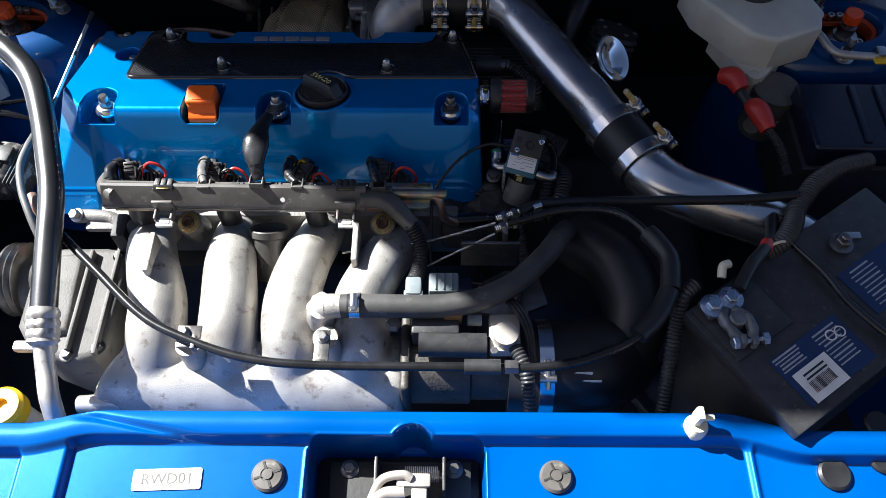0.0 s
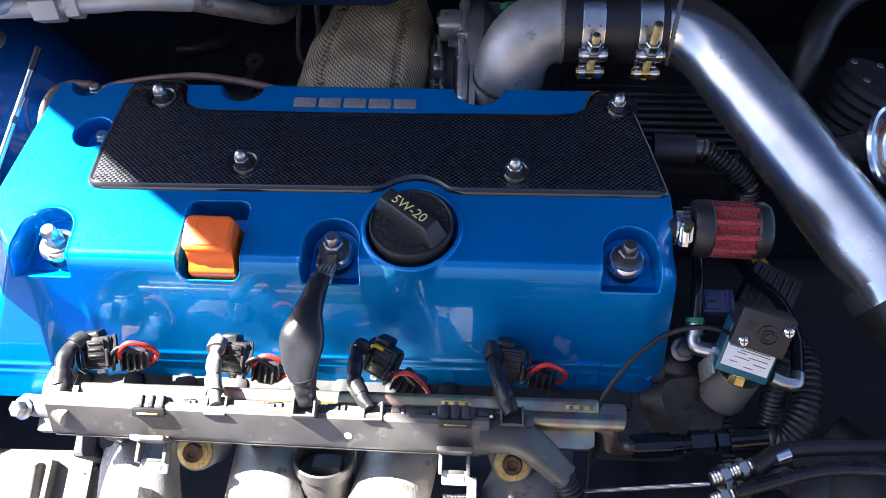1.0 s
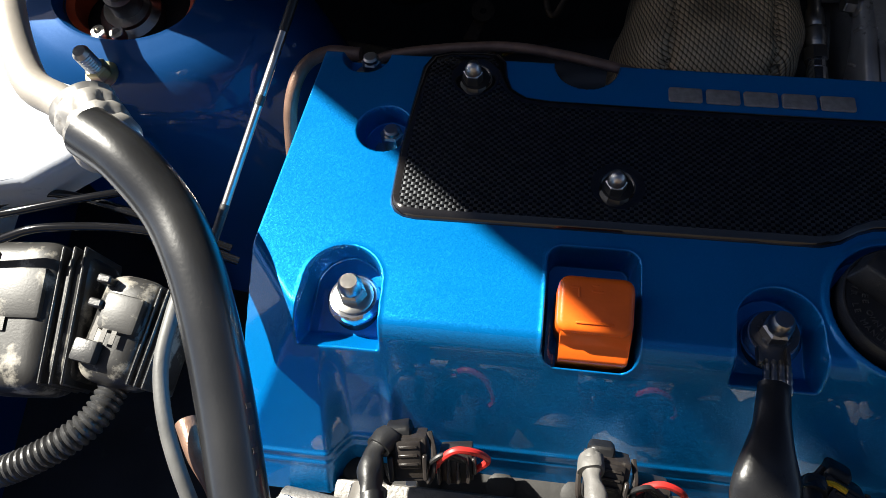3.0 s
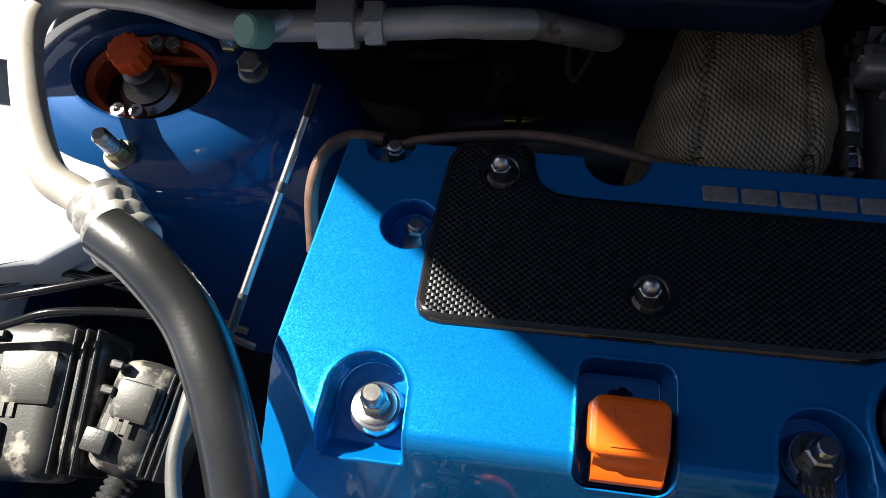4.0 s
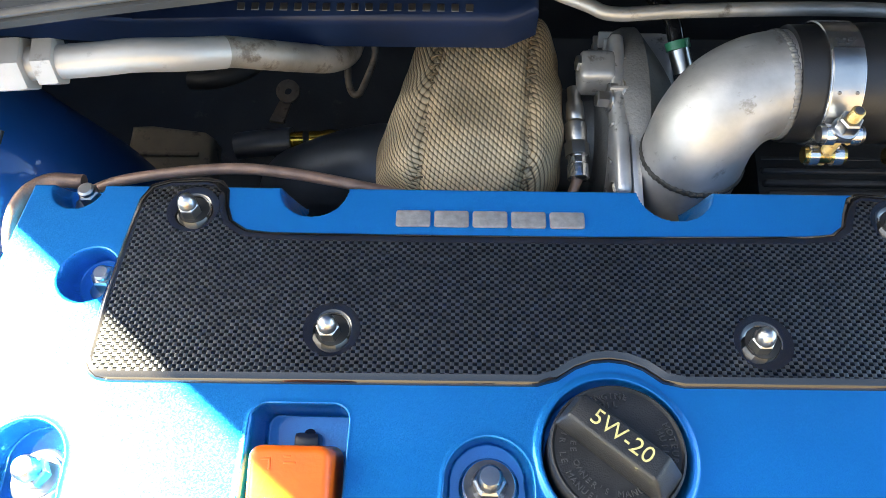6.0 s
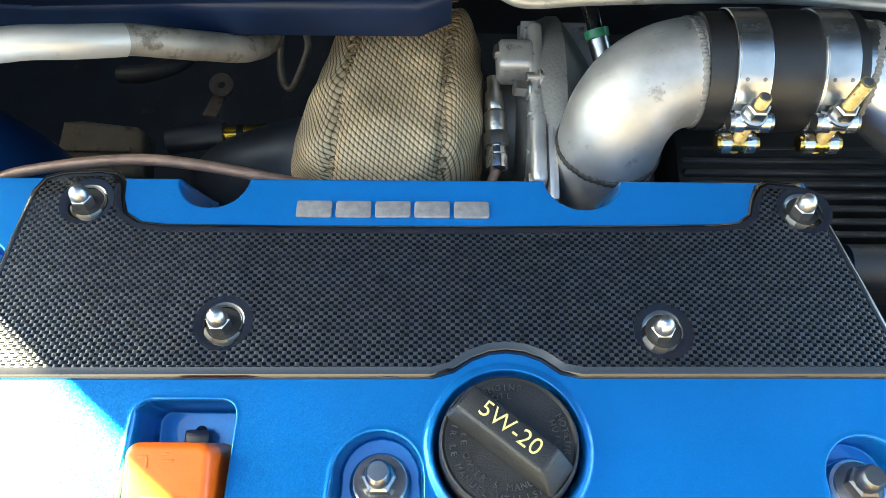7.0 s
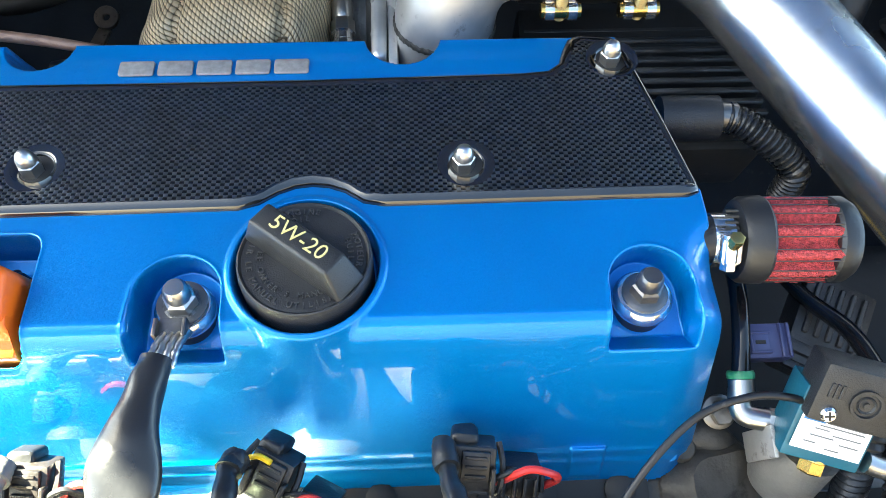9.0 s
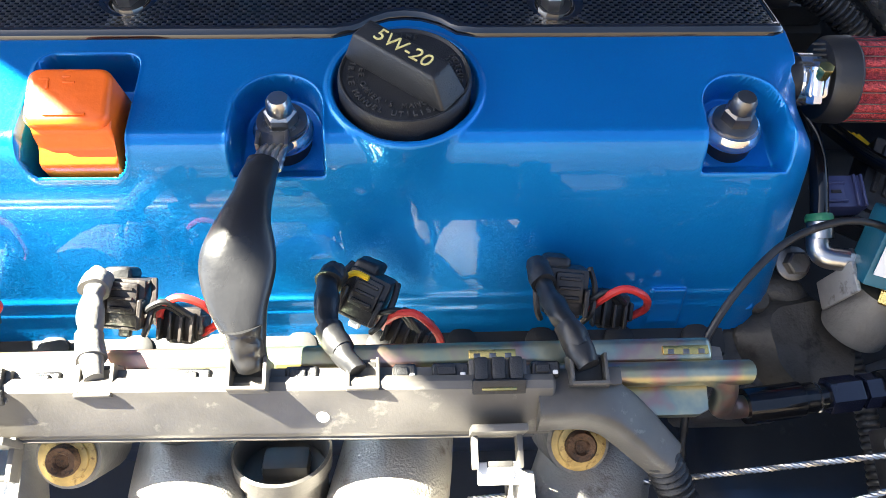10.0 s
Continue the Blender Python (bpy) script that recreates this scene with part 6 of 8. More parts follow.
for y, z, x0 in ((-0.1235, 0.872, 0.247), (-0.1360, 0.872, 0.246)):
    A = frame_at((x0 - 0.010, y - 0.006, z - 0.002), (0.93, 0.34, 0.0))
    part("adjuster", lathe(B(), [(0.0036 + 0.0006 * (k % 2), 0.002 * k / 2) for k in range(44)], A, 16), STEEL, tc)
    for h in (0.006, 0.018):
        part("locknut", prism(B(), hexagon(0.0062), h, h + 0.0045, A, 0.0008), STEEL, tc)
    part("ferrule", lathe(B(), [(0.004, 0.040), (0.0056, 0.041), (0.0056, 0.050), (0.004, 0.051)], A, 18), POLISH if y > -0.13 else BLACK, tc)
for pts in ([(0.075, -0.142, 0.822), (0.160, -0.137, 0.836), (0.237, -0.132, 0.866)], [(0.16, -0.166, 0.83), (0.236, -0.145, 0.866)]):
    line = spline(pts, 60)
    for s in range(3):
        strand = []
        for k, q in enumerate(line):
            a = 2 * math.pi * (k / 5 + s / 3)
            strand.append(q + Vector((0, math.cos(a), math.sin(a))) * 0.0007)
        part("wire_rope", tube(B(), strand, 0.0007, 6, smooth=False), STEEL, tc)
fitc = thing("coolant_neck", (0.235, -0.07, 0.75), "grimy cast aluminium coolant outlet at the end of the head", "coolant neck")
bm = lathe(B(), [(0, 0), (0.030, 0), (0.034, 0.01), (0.030, 0.05), (0.022, 0.062), (0, 0.064)], frame_at((0.232, -0.07, 0.752), (0.2, -0.1, 1)), 32)
part("dome", crumple(bm, 0.005, 55, 3.0), GRIME, fitc)
for p, r in (((0.222, -0.052, 0.812), 0.007), ((0.246, -0.088, 0.80), 0.006), ((0.214, -0.098, 0.806), 0.006)):
    part("boss", lathe(B(), [(0, -0.02), (r, -0.02), (r, 0.0), (r * 0.8, 0.0015), (0, 0.0015)], Matrix.Translation(p), 20), GRIME, fitc)
bm = B()
tube(bm, [(0.215, -0.045, 0.795), (0.235, -0.046, 0.806), (0.246, -0.055, 0.80)], 0.010, 16)
part("stub", bm, GRIME, fitc)
part("bolt", hex_bolt(B(), (0.240, -0.036, 0.818), (0, -0.3, 1), 0.006, 0.006, 0.0085), DARKST, fitc)
part("ear", box(B(), (0.205, -0.085, 0.79), (0.05, 0.05, 0.03), None, 0.008, 3), GRIME, fitc)
pc = thing("purple_connector", (0.262, -0.006, 0.825), "lilac grey plastic connector with a moulded latch", "connector")
part("shell", box(B(), (0.262, -0.006, 0.832), (0.022, 0.017, 0.012), None, 0.0015), PURPLE, pc)
part("latch", box(B(), (0.257, -0.007, 0.8385), (0.0085, 0.0095, 0.0016), None, 0.0005), PURPLE, pc)
for p, q in (((0.257, -0.0025, 0.8390), (0.0105, 0.0012, 0.0024)), ((0.257, -0.0118, 0.8390), (0.0105, 0.0012, 0.0024)), ((0.2525, -0.007, 0.8390), (0.0012, 0.0100, 0.0024)), ((0.2675, -0.006, 0.8388), (0.0014, 0.0165, 0.0020)), ((0.2710, -0.006, 0.8388), (0.0014, 0.0165, 0.0020))):
    part("guide_rib", box(B(), p, q, None, 0.0004, 1), PURPLE, pc)
part("slot", box(B(), (0.257, -0.007, 0.8396), (0.0050, 0.0018, 0.0006), None, 0.0002, 1), DARK, pc)
bc = thing("black_connector", (0.31, 0.01, 0.78), "large black multi-pin connector with ribbed grips", "connector")
KM = Matrix.Translation((0.304, 0.004, 0.806)) @ Matrix.Rotation(radians(-28), 4, "Z")
bm = box(B(), (0, 0, 0), (0.036, 0.050, 0.024), KM, 0.002)
for k in range(5):
    box(bm, (-0.012 + 0.006 * k, 0.006, 0.0125), (0.0028, 0.030, 0.003), KM, 0.0006, 1)
box(bm, (0, -0.018, 0.012), (0.040, 0.006, 0.006), KM, 0.001)
box(bm, (0, -0.027, 0.010), (0.034, 0.004, 0.005), KM, 0.001)
part("shell", bm, BLACK, bc)
bm = B()
for k in range(5):
    loop_wire(bm, [(0.304 + 0.003 * k, 0.060 - 0.001 * k, 0.778), (0.309 + 0.0030 * k, 0.050 - 0.002 * k, 0.782), (0.314 + 0.003 * k, 0.038 - 0.003 * k, 0.774)], 0.0011)
part("yellow_wire", bm, YELLOW, bc)
bt = thing("breather_pipe", (0.25, 0.11, 0.83), "black breather pipe ending in a split conduit", "pipe")
part("pipe", tube(B(), [(0.222, 0.1105, 0.843), (0.2520, 0.1095, 0.844)], 0.0118, 28), CAPBLK, bt)
part("spigot", tube(B(), [(0.250, 0.111, 0.843), (0.262, 0.111, 0.842)], 0.0080, 20), DARKST, bt)
part("conduit", corrugated(B(), [(0.256, 0.1110, 0.843), (0.266, 0.1085, 0.841), (0.280, 0.1000, 0.837), (0.292, 0.0915, 0.831), (0.298, 0.0865, 0.824), (0.300, 0.083, 0.800)], 0.0084, 0.0034, 0.2), material("grey_conduit", (0.022, 0.022, 0.022), 0.26, 0, 0.2, 60, 0.1, 300), bt)
hs = thing("intercooler_core", (0.23, 0.17, 0.75), "black ribbed intercooler core below the coupler", "intercooler")
bm = B()
for k in range(11):
    box(bm, (0.232, 0.125 + 0.0085 * k, 0.800 - 0.0022 * k), (0.135, 0.0042, 0.02), None, 0.0012, 1)
part("ribs", bm, BLACK, hs)
part("core", box(B(), (0.232, 0.168, 0.765), (0.14, 0.10, 0.05), None, 0.003), DARK, hs)

# ---- manifold bits ----
RUSTY = material("rusty_bolt_head", (0.10, 0.055, 0.030), 0.6, 0.5, 0.4, 200, 0.5, 900, dirt=(0.03, 0.025, 0.02), dirt_at=0.52)
for x in (-0.085, 0.1190):
    mb = thing("manifold_bolt", (x, -0.1225, 0.84), "rusty bolt head with yellow zinc washers on the manifold", "bolt", "manifold bolts")
    MBM = frame_at((x, -0.1222, 0.8490), (0, -0.35, 0.94))
    part("washer", lathe(B(), [(0, 0), (0.0112, 0), (0.0113, 0.0012), (0.0085, 0.0020), (0, 0.002)], MBM, 32), OLDZINC, mb)
    part("washer", lathe(B(), [(0.0060, 0.0022), (0.0090, 0.0022), (0.0088, 0.0032), (0.0060, 0.0036)], MBM, 28), OLDZINC, mb)
    part("head", crumple(lathe(B(), [(0, 0.002), (0.0064, 0.002), (0.0064, 0.0062), (0.0056, 0.0074), (0.0034, 0.0070), (0.0026, 0.0058), (0, 0.0056)], MBM, 20), 0.0005, 400, x), RUSTY, mb)
    part("boss", lathe(B(), [(0.0150, -0.03), (0.0135, -0.004), (0.0128, -0.0003), (0, -0.0003)], MBM, 28), CASTD, mb)
se = thing("map_sensor", (-0.001, -0.128, 0.80), "round black sensor between the manifold runners", "sensor")
CUPM = frame_at((-0.0030, -0.1440, 0.8105), (0, 0.66, 0.75))
part("cup", lathe(B(), [(0, -0.02), (0.0178, -0.02), (0.0182, 0.026), (0.0205, 0.028), (0.0208, 0.035), (0.0198, 0.036), (0.0186, 0.0345), (0.0176, 0.024), (0, 0.022)], CUPM, 44), DULL, se, "grey brown metal cup")
part("plug", box(B(), (0.001, 0.002, 0.026), (0.020, 0.014, 0.008), CUPM, 0.003), GREYPL, se)
hn = thing("hose_neck", (0.07, -0.23, 0.84), "cast vacuum spigot on the third manifold runner", "spigot")
part("tape_wrap", crumple(lathe(B(), [(0, -0.015), (0.009, -0.013), (0.0140, -0.006), (0.0150, 0), (0.0138, 0.007), (0.009, 0.012), (0, 0.014)], Matrix.Translation((0.066, -0.229, 0.862)), 32), 0.0035, 120, 2.0), material("grey_white_tape", (0.40, 0.38, 0.34), 0.5, 0, 0.3, 90, 0.4, 400, dirt=(0.15, 0.13, 0.11), dirt_at=0.56), hn, "crumpled grey white tape")
part("elbow", tube(B(), [(0.062, -0.228, 0.835), (0.064, -0.229, 0.855), (0.072, -0.2295, 0.867), (0.086, -0.2295, 0.869)], lambda t: 0.0145 - 0.003 * t, 24), CAST, hn)
hc = solo("hose_clamp", worm_clamp(None, (0.099, -0.2292, 0.869), (1, 0, 0), 0.0122, 0.010, (0.0, -0.2, 0.98)), POLISH, (0.099, -0.229, 0.869), "bright steel spring clamp on the rubber hose", "hose clamp")
sb = thing("cable_bracket", (0.070, -0.262, 0.84), "small steel bracket holding the throttle cable to the manifold", "bracket")
bm = box(B(), (0.0705, -0.272, 0.868), (0.014, 0.034, 0.003), None, 0.0008)
box(bm, (0.0705, -0.289, 0.866), (0.010, 0.003, 0.020), None, 0.0008)
part("plate", bm, DARKST, sb)
part("bolt", hex_bolt(B(), (0.0705, -0.263, 0.869), (0, 0, 1), 0.0045, 0.004, 0.0062), STEEL, sb)
sb = thing("cable_bracket", (-0.055, -0.262, 0.84), "small steel bracket holding the throttle cable to the manifold", "bracket")
bm = box(B(), (-0.055, -0.263, 0.870), (0.022, 0.022, 0.003), None, 0.0008)
box(bm, (-0.047, -0.272, 0.874), (0.004, 0.014, 0.012), None, 0.0008)
part("plate", bm, DARKST, sb)
part("bolt", hex_bolt(B(), (-0.060, -0.260, 0.8715), (0, 0, 1), 0.0045, 0.004, 0.0062), STEEL, sb)
ca = thing("cable_adjuster", (0.215, -0.295, 0.87), "black barrel adjuster on the throttle cable", "adjuster")
part("barrel", tube(B(), [(0.203, -0.295, 0.877), (0.236, -0.295, 0.877)], 0.0072, 16), BLACK, ca)
part("nut", prism(B(), hexagon(0.0068), -0.006, 0.006, frame_at((0.246, -0.295, 0.877), (1, 0, 0)), 0.001), DARKST, ca)
solo("cable_sleeve", tube(B(), [(0.398, -0.222, 0.889), (0.402, -0.189, 0.889), (0.394, -0.168, 0.887), (0.386, -0.155, 0.885)], 0.0098, 16), RUBBER, (0.39, -0.19, 0.885), "thicker rubber sleeve over the looping cable", "sleeve")
solo("cable_sleeve", tube(B(), [(0.363, -0.266, 0.884), (0.384, -0.245, 0.887), (0.397, -0.222, 0.889)], 0.0098, 16), RUBBER, (0.38, -0.245, 0.885), "thicker rubber sleeve over the looping cable", "sleeve")
tb = thing("throttle_valve", (0.20, -0.255, 0.76), "grimy throttle body with sensors bolted to the manifold end", "throttle valve")
part("flange", box(B(), (0.147, -0.262, 0.798), (0.010, 0.080, 0.078), None, 0.008, 3), GRIME, tb)
part("bore", lathe(B(), [(0, 0), (0.036, 0), (0.036, 0.06), (0.032, 0.062), (0.032, 0.10), (0, 0.10)], frame_at((0.150, -0.262, 0.795), (1, 0, 0)), 40), GRIME, tb)
part("sensor_block", box(B(), (0.176, -0.236, 0.846), (0.046, 0.036, 0.030), None, 0.003), BLACK, tb)
part("brown_cap", box(B(), (0.193, -0.232, 0.860), (0.018, 0.016, 0.018), None, 0.002), material("brown_plastic", (0.20, 0.11, 0.045), 0.5, 0, 0.2, 60, 0.2, 400), tb, "brown plastic sensor cap")
part("white_cap", box(B(), (0.214, -0.238, 0.856), (0.014, 0.009, 0.009), None, 0.0015), PALEBLUE, tb, "white plastic sensor cap")
part("motor", tube(B(), [(0.160, -0.262, 0.852), (0.225, -0.262, 0.850)], 0.012, 20), BLACK, tb)
bm = box(B(), (0.243, -0.250, 0.848), (0.030, 0.040, 0.014), None, 0.003)
lathe(bm, [(0.012, 0), (0.012, 0.016), (0, 0.017)], Matrix.Translation((0.243, -0.256, 0.850)), 24)
part("cam_plate", bm, PIPE, tb)
part("bolt", hex_bolt(B(), (0.135, -0.240, 0.848), (0, 0, 1), 0.0075, 0.008), CASTD, tb)
for x, y in ((0.232, -0.272), (0.262, -0.232)):
    part("bolt", hex_bolt(B(), (x, y, 0.858), (0, 0, 1), 0.004, 0.004), STEEL, tb)
wcn = thing("white_connector", (0.182, -0.195, 0.83), "white and pale blue plastic connector", "connector")
part("shell", box(B(), (0.184, -0.196, 0.848), (0.030, 0.022, 0.018), None, 0.003), PALEBLUE, wcn)
for k in range(3):
    part("rib", box(B(), (0.176 + 0.008 * k, -0.196, 0.8575), (0.002, 0.018, 0.002), None, 0.0005, 1), PALEBLUE, wcn)
part("lock", box(B(), (0.205, -0.200, 0.846), (0.014, 0.022, 0.016), None, 0.002), NAVY, wcn)
wcn = thing("white_connector", (0.150, -0.195, 0.83), "white plastic connector at the end of the split conduit", "connector")
part("shell", box(B(), (0.1535, -0.198, 0.846), (0.016, 0.020, 0.016), None, 0.003), PALEBLUE, wcn)
part("lock", box(B(), (0.1535, -0.206, 0.846), (0.019, 0.007, 0.012), None, 0.0015), PALEBLUE, wcn)
solo("split_conduit", corrugated(B(), [(0.1485, -0.1280, 0.8600), (0.1545, -0.1370, 0.8520), (0.1590, -0.1470, 0.8465), (0.1600, -0.162, 0.843), (0.157, -0.178, 0.843), (0.153, -0.190, 0.846)], 0.0080, 0.0036, 0.2), CAPBLK, (0.15, -0.165, 0.845), "grey ribbed conduit leaving the loom channel", "conduit")
ip = thing("intake_pipe", (0.33, -0.25, 0.72), "fat black silicone intake pipe with a bright band clamp", "intake pipe")
part("pipe", tube(B(), [(0.250, -0.260, 0.795), (0.290, -0.262, 0.795), (0.335, -0.255, 0.785), (0.365, -0.235, 0.755), (0.375, -0.215, 0.70)], 0.048, 36), RUBBER, ip)
part("lower_pipe", tube(B(), [(0.300, -0.31, 0.74), (0.34, -0.275, 0.765), (0.385, -0.21, 0.79), (0.372, -0.145, 0.80), (0.33, -0.10, 0.79)], 0.034, 28), RUBBER, ip)
band = part("band", lathe(B(), [(0.0485, -0.007), (0.0497, -0.007), (0.0497, 0.007), (0.0485, 0.007)], frame_at((0.284, -0.2615, 0.795), (1, 0, 0)), 48), POLISH, ip, "bright steel band clamp")
bm = B()
tube(bm, [(0.276, -0.291, 0.838), (0.292, -0.291, 0.838)], 0.004, 12)
tube(bm, [(0.284, -0.300, 0.834), (0.284, -0.275, 0.848)], 0.0025, 10)
part("screw", bm, STEEL, band)
bm = box(B(), (0.318, -0.283, 0.832), (0.020, 0.0014, 0.006), None, 0)
box(bm, (0.320, -0.289, 0.828), (0.034, 0.0012, 0.003), None, 0)
part("plain_bar", bm, LABEL, ip, "pale printed mark")

# ---- battery fittings ----
part("terminal_cover", box(B(), (-0.088, 0.052, 0.8815), (0.070, 0.062, 0.004), BM_, 0.001), BLACK, battery)
part("label", box(B(), (-0.058, -0.020, 0.8806), (0.086, 0.052, 0.0008), BM_, 0), NAVYINK, battery, "dark blue printed label")
part("label", box(B(), (0.060, 0.006, 0.8806), (0.080, 0.050, 0.0008), BM_, 0), NAVYINK, battery, "dark blue printed label")
part("barcode_label", box(B(), (-0.073, -0.0310, 0.8815), (0.042, 0.031, 0.0008), BM_, 0), LABEL, battery, "white bar code sticker")
PRINT = material("pale_print", (0.34, 0.36, 0.40), 0.5, 0, 0.2, 300, 0)
random.seed(4)
for k in range(17):
    part("plain_bar", box(B(), (-0.087 + 0.0016 * k, -0.034, 0.8823), (0.0004 + 0.0006 * random.random(), 0.011, 0.0003), BM_, 0), INK, battery)
for k in range(2):
    part("plain_bar", box(B(), (-0.073, -0.0215 - 0.0042 * k, 0.8823), (0.026, 0.0018, 0.0003), BM_, 0), INK, battery)
for x, y0, step, count, w in ((-0.083, 0.0035, 0.0034, 5, 0.024), (-0.036, 0.0, 0.0042, 9, 0.022), (0.045, 0.026, 0.0048, 9, 0.024)):
    for k in range(count):
        part("plain_bar", box(B(), (x, y0 - step * k, 0.8812), (w + 0.008 * random.random(), 0.0013 if k % 3 else 0.0018, 0.0003), BM_, 0), PRINT, battery)
for x, y in ((-0.034, -0.008), (-0.024, -0.010), (0.082, 0.010)):
    part("hazard_ring", lathe(B(), [(0.0042, 0), (0.0055, 0), (0.0055, 0.0004), (0.0042, 0.0004)], BM_ @ Matrix.Translation((x, y, 0.8816)), 24, False), LABEL, battery)
part("groove", box(B(), (0.012, 0.0145, 0.8803), (0.003, 0.14, 0.0012), BM_, 0), DARK, battery)
tm = thing("battery_terminal", (0.45, -0.235, 0.88), "bare lead battery terminal clamp with blue zinc bolts", "battery terminal")
BLUEZINC = material("blue_zinc_plate", (0.46, 0.52, 0.60), 0.28, 0.95, 0.2, 80, 0.15, 500, dirt=(0.16, 0.14, 0.12), dirt_at=0.66)
LEAD = material("dull_lead", (0.16, 0.165, 0.175), 0.5, 0.55, 0.35, 60, 0.5, 500, dirt=(0.07, 0.07, 0.07), dirt_at=0.58, bump_dist=0.001)
bm = box(B(), (0.443, -0.236, 0.888), (0.038, 0.021, 0.007), Matrix.Translation((0.443, -0.236, 0)) @ Matrix.Rotation(radians(24), 4, "Z") @ Matrix.Translation((-0.443, 0.236, 0)), 0.003, 2)
# split ring round the post, with two ears
for s_ in (-1, 1):
    tube(bm, [(0.4490 + s_ * 0.003, -0.242, 0.890), (0.4530 + s_ * 0.011, -0.252, 0.891), (0.4570 + s_ * 0.010, -0.263, 0.890), (0.4600 + s_ * 0.005, -0.272, 0.889)], 0.0052, 12, 6)
    box(bm, (0.4610 + s_ * 0.0050, -0.2740, 0.889), (0.0060, 0.0100, 0.012), None, 0.0015, 2)
part("clamp", crumple(bm, 0.0012, 130, 1.0), LEAD, tm)
part("post", lathe(B(), [(0.0085, 0.880), (0.0078, 0.896), (0.006, 0.8975), (0, 0.8975)], Matrix.Translation((0.4535, -0.2535, 0)), 24), LEAD, tm)
for x, y in ((0.4340, -0.2395), (0.4520, -0.2315)):
    part("bolt", hex_bolt(B(), (x, y, 0.8915), (0, 0, 1), 0.0072, 0.006, 0.0118), BLUEZINC, tm)
part("cross_bolt", hex_bolt(hex_bolt(tube(B(), [(0.447, -0.276, 0.890), (0.477, -0.2710, 0.890)], 0.0028, 12), (0.474, -0.2715, 0.890), (1, 0.16, 0), 0.0060, 0.006), (0.451, -0.2755, 0.890), (-1, -0.16, 0), 0.0060, 0.005), BLUEZINC, tm)
hose("battery_cable", [(0.461, -0.222, 0.893), (0.478, -0.196, 0.895), (0.500, -0.172, 0.885), (0.515, -0.150, 0.87), (0.525, -0.124, 0.86), (0.545, -0.09, 0.84)], 0.0062, RUBBER, "black battery cable with a red sleeve", "cable")
solo("cable_sleeve", tube(B(), [(0.498, -0.175, 0.886), (0.504, -0.165, 0.882)], 0.0068, 12), REDPL, (0.5, -0.17, 0.88), "short red sleeve on the battery cable", "sleeve")
solo("split_conduit", corrugated(B(), [(0.425, -0.212, 0.885), (0.412, -0.225, 0.880), (0.407, -0.245, 0.86), (0.401, -0.275, 0.845), (0.396, -0.315, 0.81)], 0.0075, 0.0038, 0.2), BLACK, (0.407, -0.25, 0.85), "black split conduit beside the battery", "conduit")
solo("split_conduit", corrugated(B(), [(0.500, -0.175, 0.875), (0.522, -0.160, 0.878), (0.540, -0.135, 0.872), (0.548, -0.118, 0.868), (0.565, -0.095, 0.866), (0.583, -0.075, 0.862), (0.620, -0.048, 0.852), (0.66, -0.03, 0.84)], 0.0105, 0.0042, 0.2), BLACK, (0.54, -0.13, 0.87), "black split conduit crossing behind the battery", "conduit")
solo("cable_tie", tube(B(), [(0.512 + 0.012 * math.cos(a), -0.168 + 0.004 * math.cos(a), 0.877 + 0.012 * math.sin(a)) for a in np.linspace(0, 6.2, 20)], 0.0014, 8, 2), CREAM, (0.512, -0.168, 0.877), "cream cable tie round the conduit", "cable tie")
solo("ring_terminal", tube(B(), [(0.447, -0.210, 0.893), (0.449, -0.200, 0.897), (0.456, -0.196, 0.895)], 0.0042, 12), CREAM, (0.449, -0.202, 0.893), "cream sleeved ring terminal", "terminal")
hd = solo("battery_strap", tube(B(), [(0.53, -0.165, 0.880), (0.548, -0.200, 0.887), (0.565, -0.235, 0.888), (0.600, -0.275, 0.886), (0.65, -0.30, 0.87)], 0.0034, 10), CABLE, (0.565, -0.235, 0.885), "black strap across the battery lid", "strap")
tm2 = thing("battery_terminal", (0.573, -0.165, 0.88), "rusty positive terminal nut on the battery", "battery terminal")
part("stud", hex_bolt(B(), (0.575, -0.166, 0.884), (0, 0, 1), 0.008, 0.008, 0.012, 0.004, 0.004), DARKST, tm2)
part("clip", box(B(), (0.585, -0.160, 0.888), (0.018, 0.008, 0.006), None, 0.002), STEEL, tm2)
rb = thing("positive_terminal_boot", (0.55, 0.04, 0.82), "red rubber terminal boots joined by a dark strap", "terminal boot")
part("boot", tube(B(), [(0.521, 0.104, 0.835), (0.532, 0.094, 0.842), (0.539, 0.078, 0.838)], lambda t: 0.0095 + 0.003 * math.sin(t * 3), 16), REDPL, rb)
part("boot", tube(B(), [(0.545, 0.055, 0.838), (0.551, 0.042, 0.842), (0.560, 0.018, 0.836)], lambda t: 0.0085 + 0.004 * math.sin(t * 3), 16), REDPL, rb)
part("strap", tube(B(), [(0.538, 0.080, 0.836), (0.546, 0.054, 0.836)], 0.006, 12), BLACK, rb)
part("cable", corrugated(B(), [(0.560, 0.018, 0.836), (0.570, -0.005, 0.832), (0.577, -0.035, 0.82)], 0.0055, 0.003, 0.2), BLACK, rb)


# ---- left end of the engine ----
def crimp_dents(bm, m):
    """Presses two rings of eight flats into a collar."""
    inv = m.inverted()
    for v in bm.verts:
        p = inv @ v.co
        a = math.atan2(p.y, p.x)
        band = math.exp(-((p.z - 0.010) / 0.0032) ** 2) + math.exp(-((p.z - 0.020) / 0.0032) ** 2)
        f = 1 - 0.13 * band * max(0, math.cos(8 * a)) ** 0.5
        v.co = m @ Vector((p.x * f, p.y * f, p.z))
    return bm


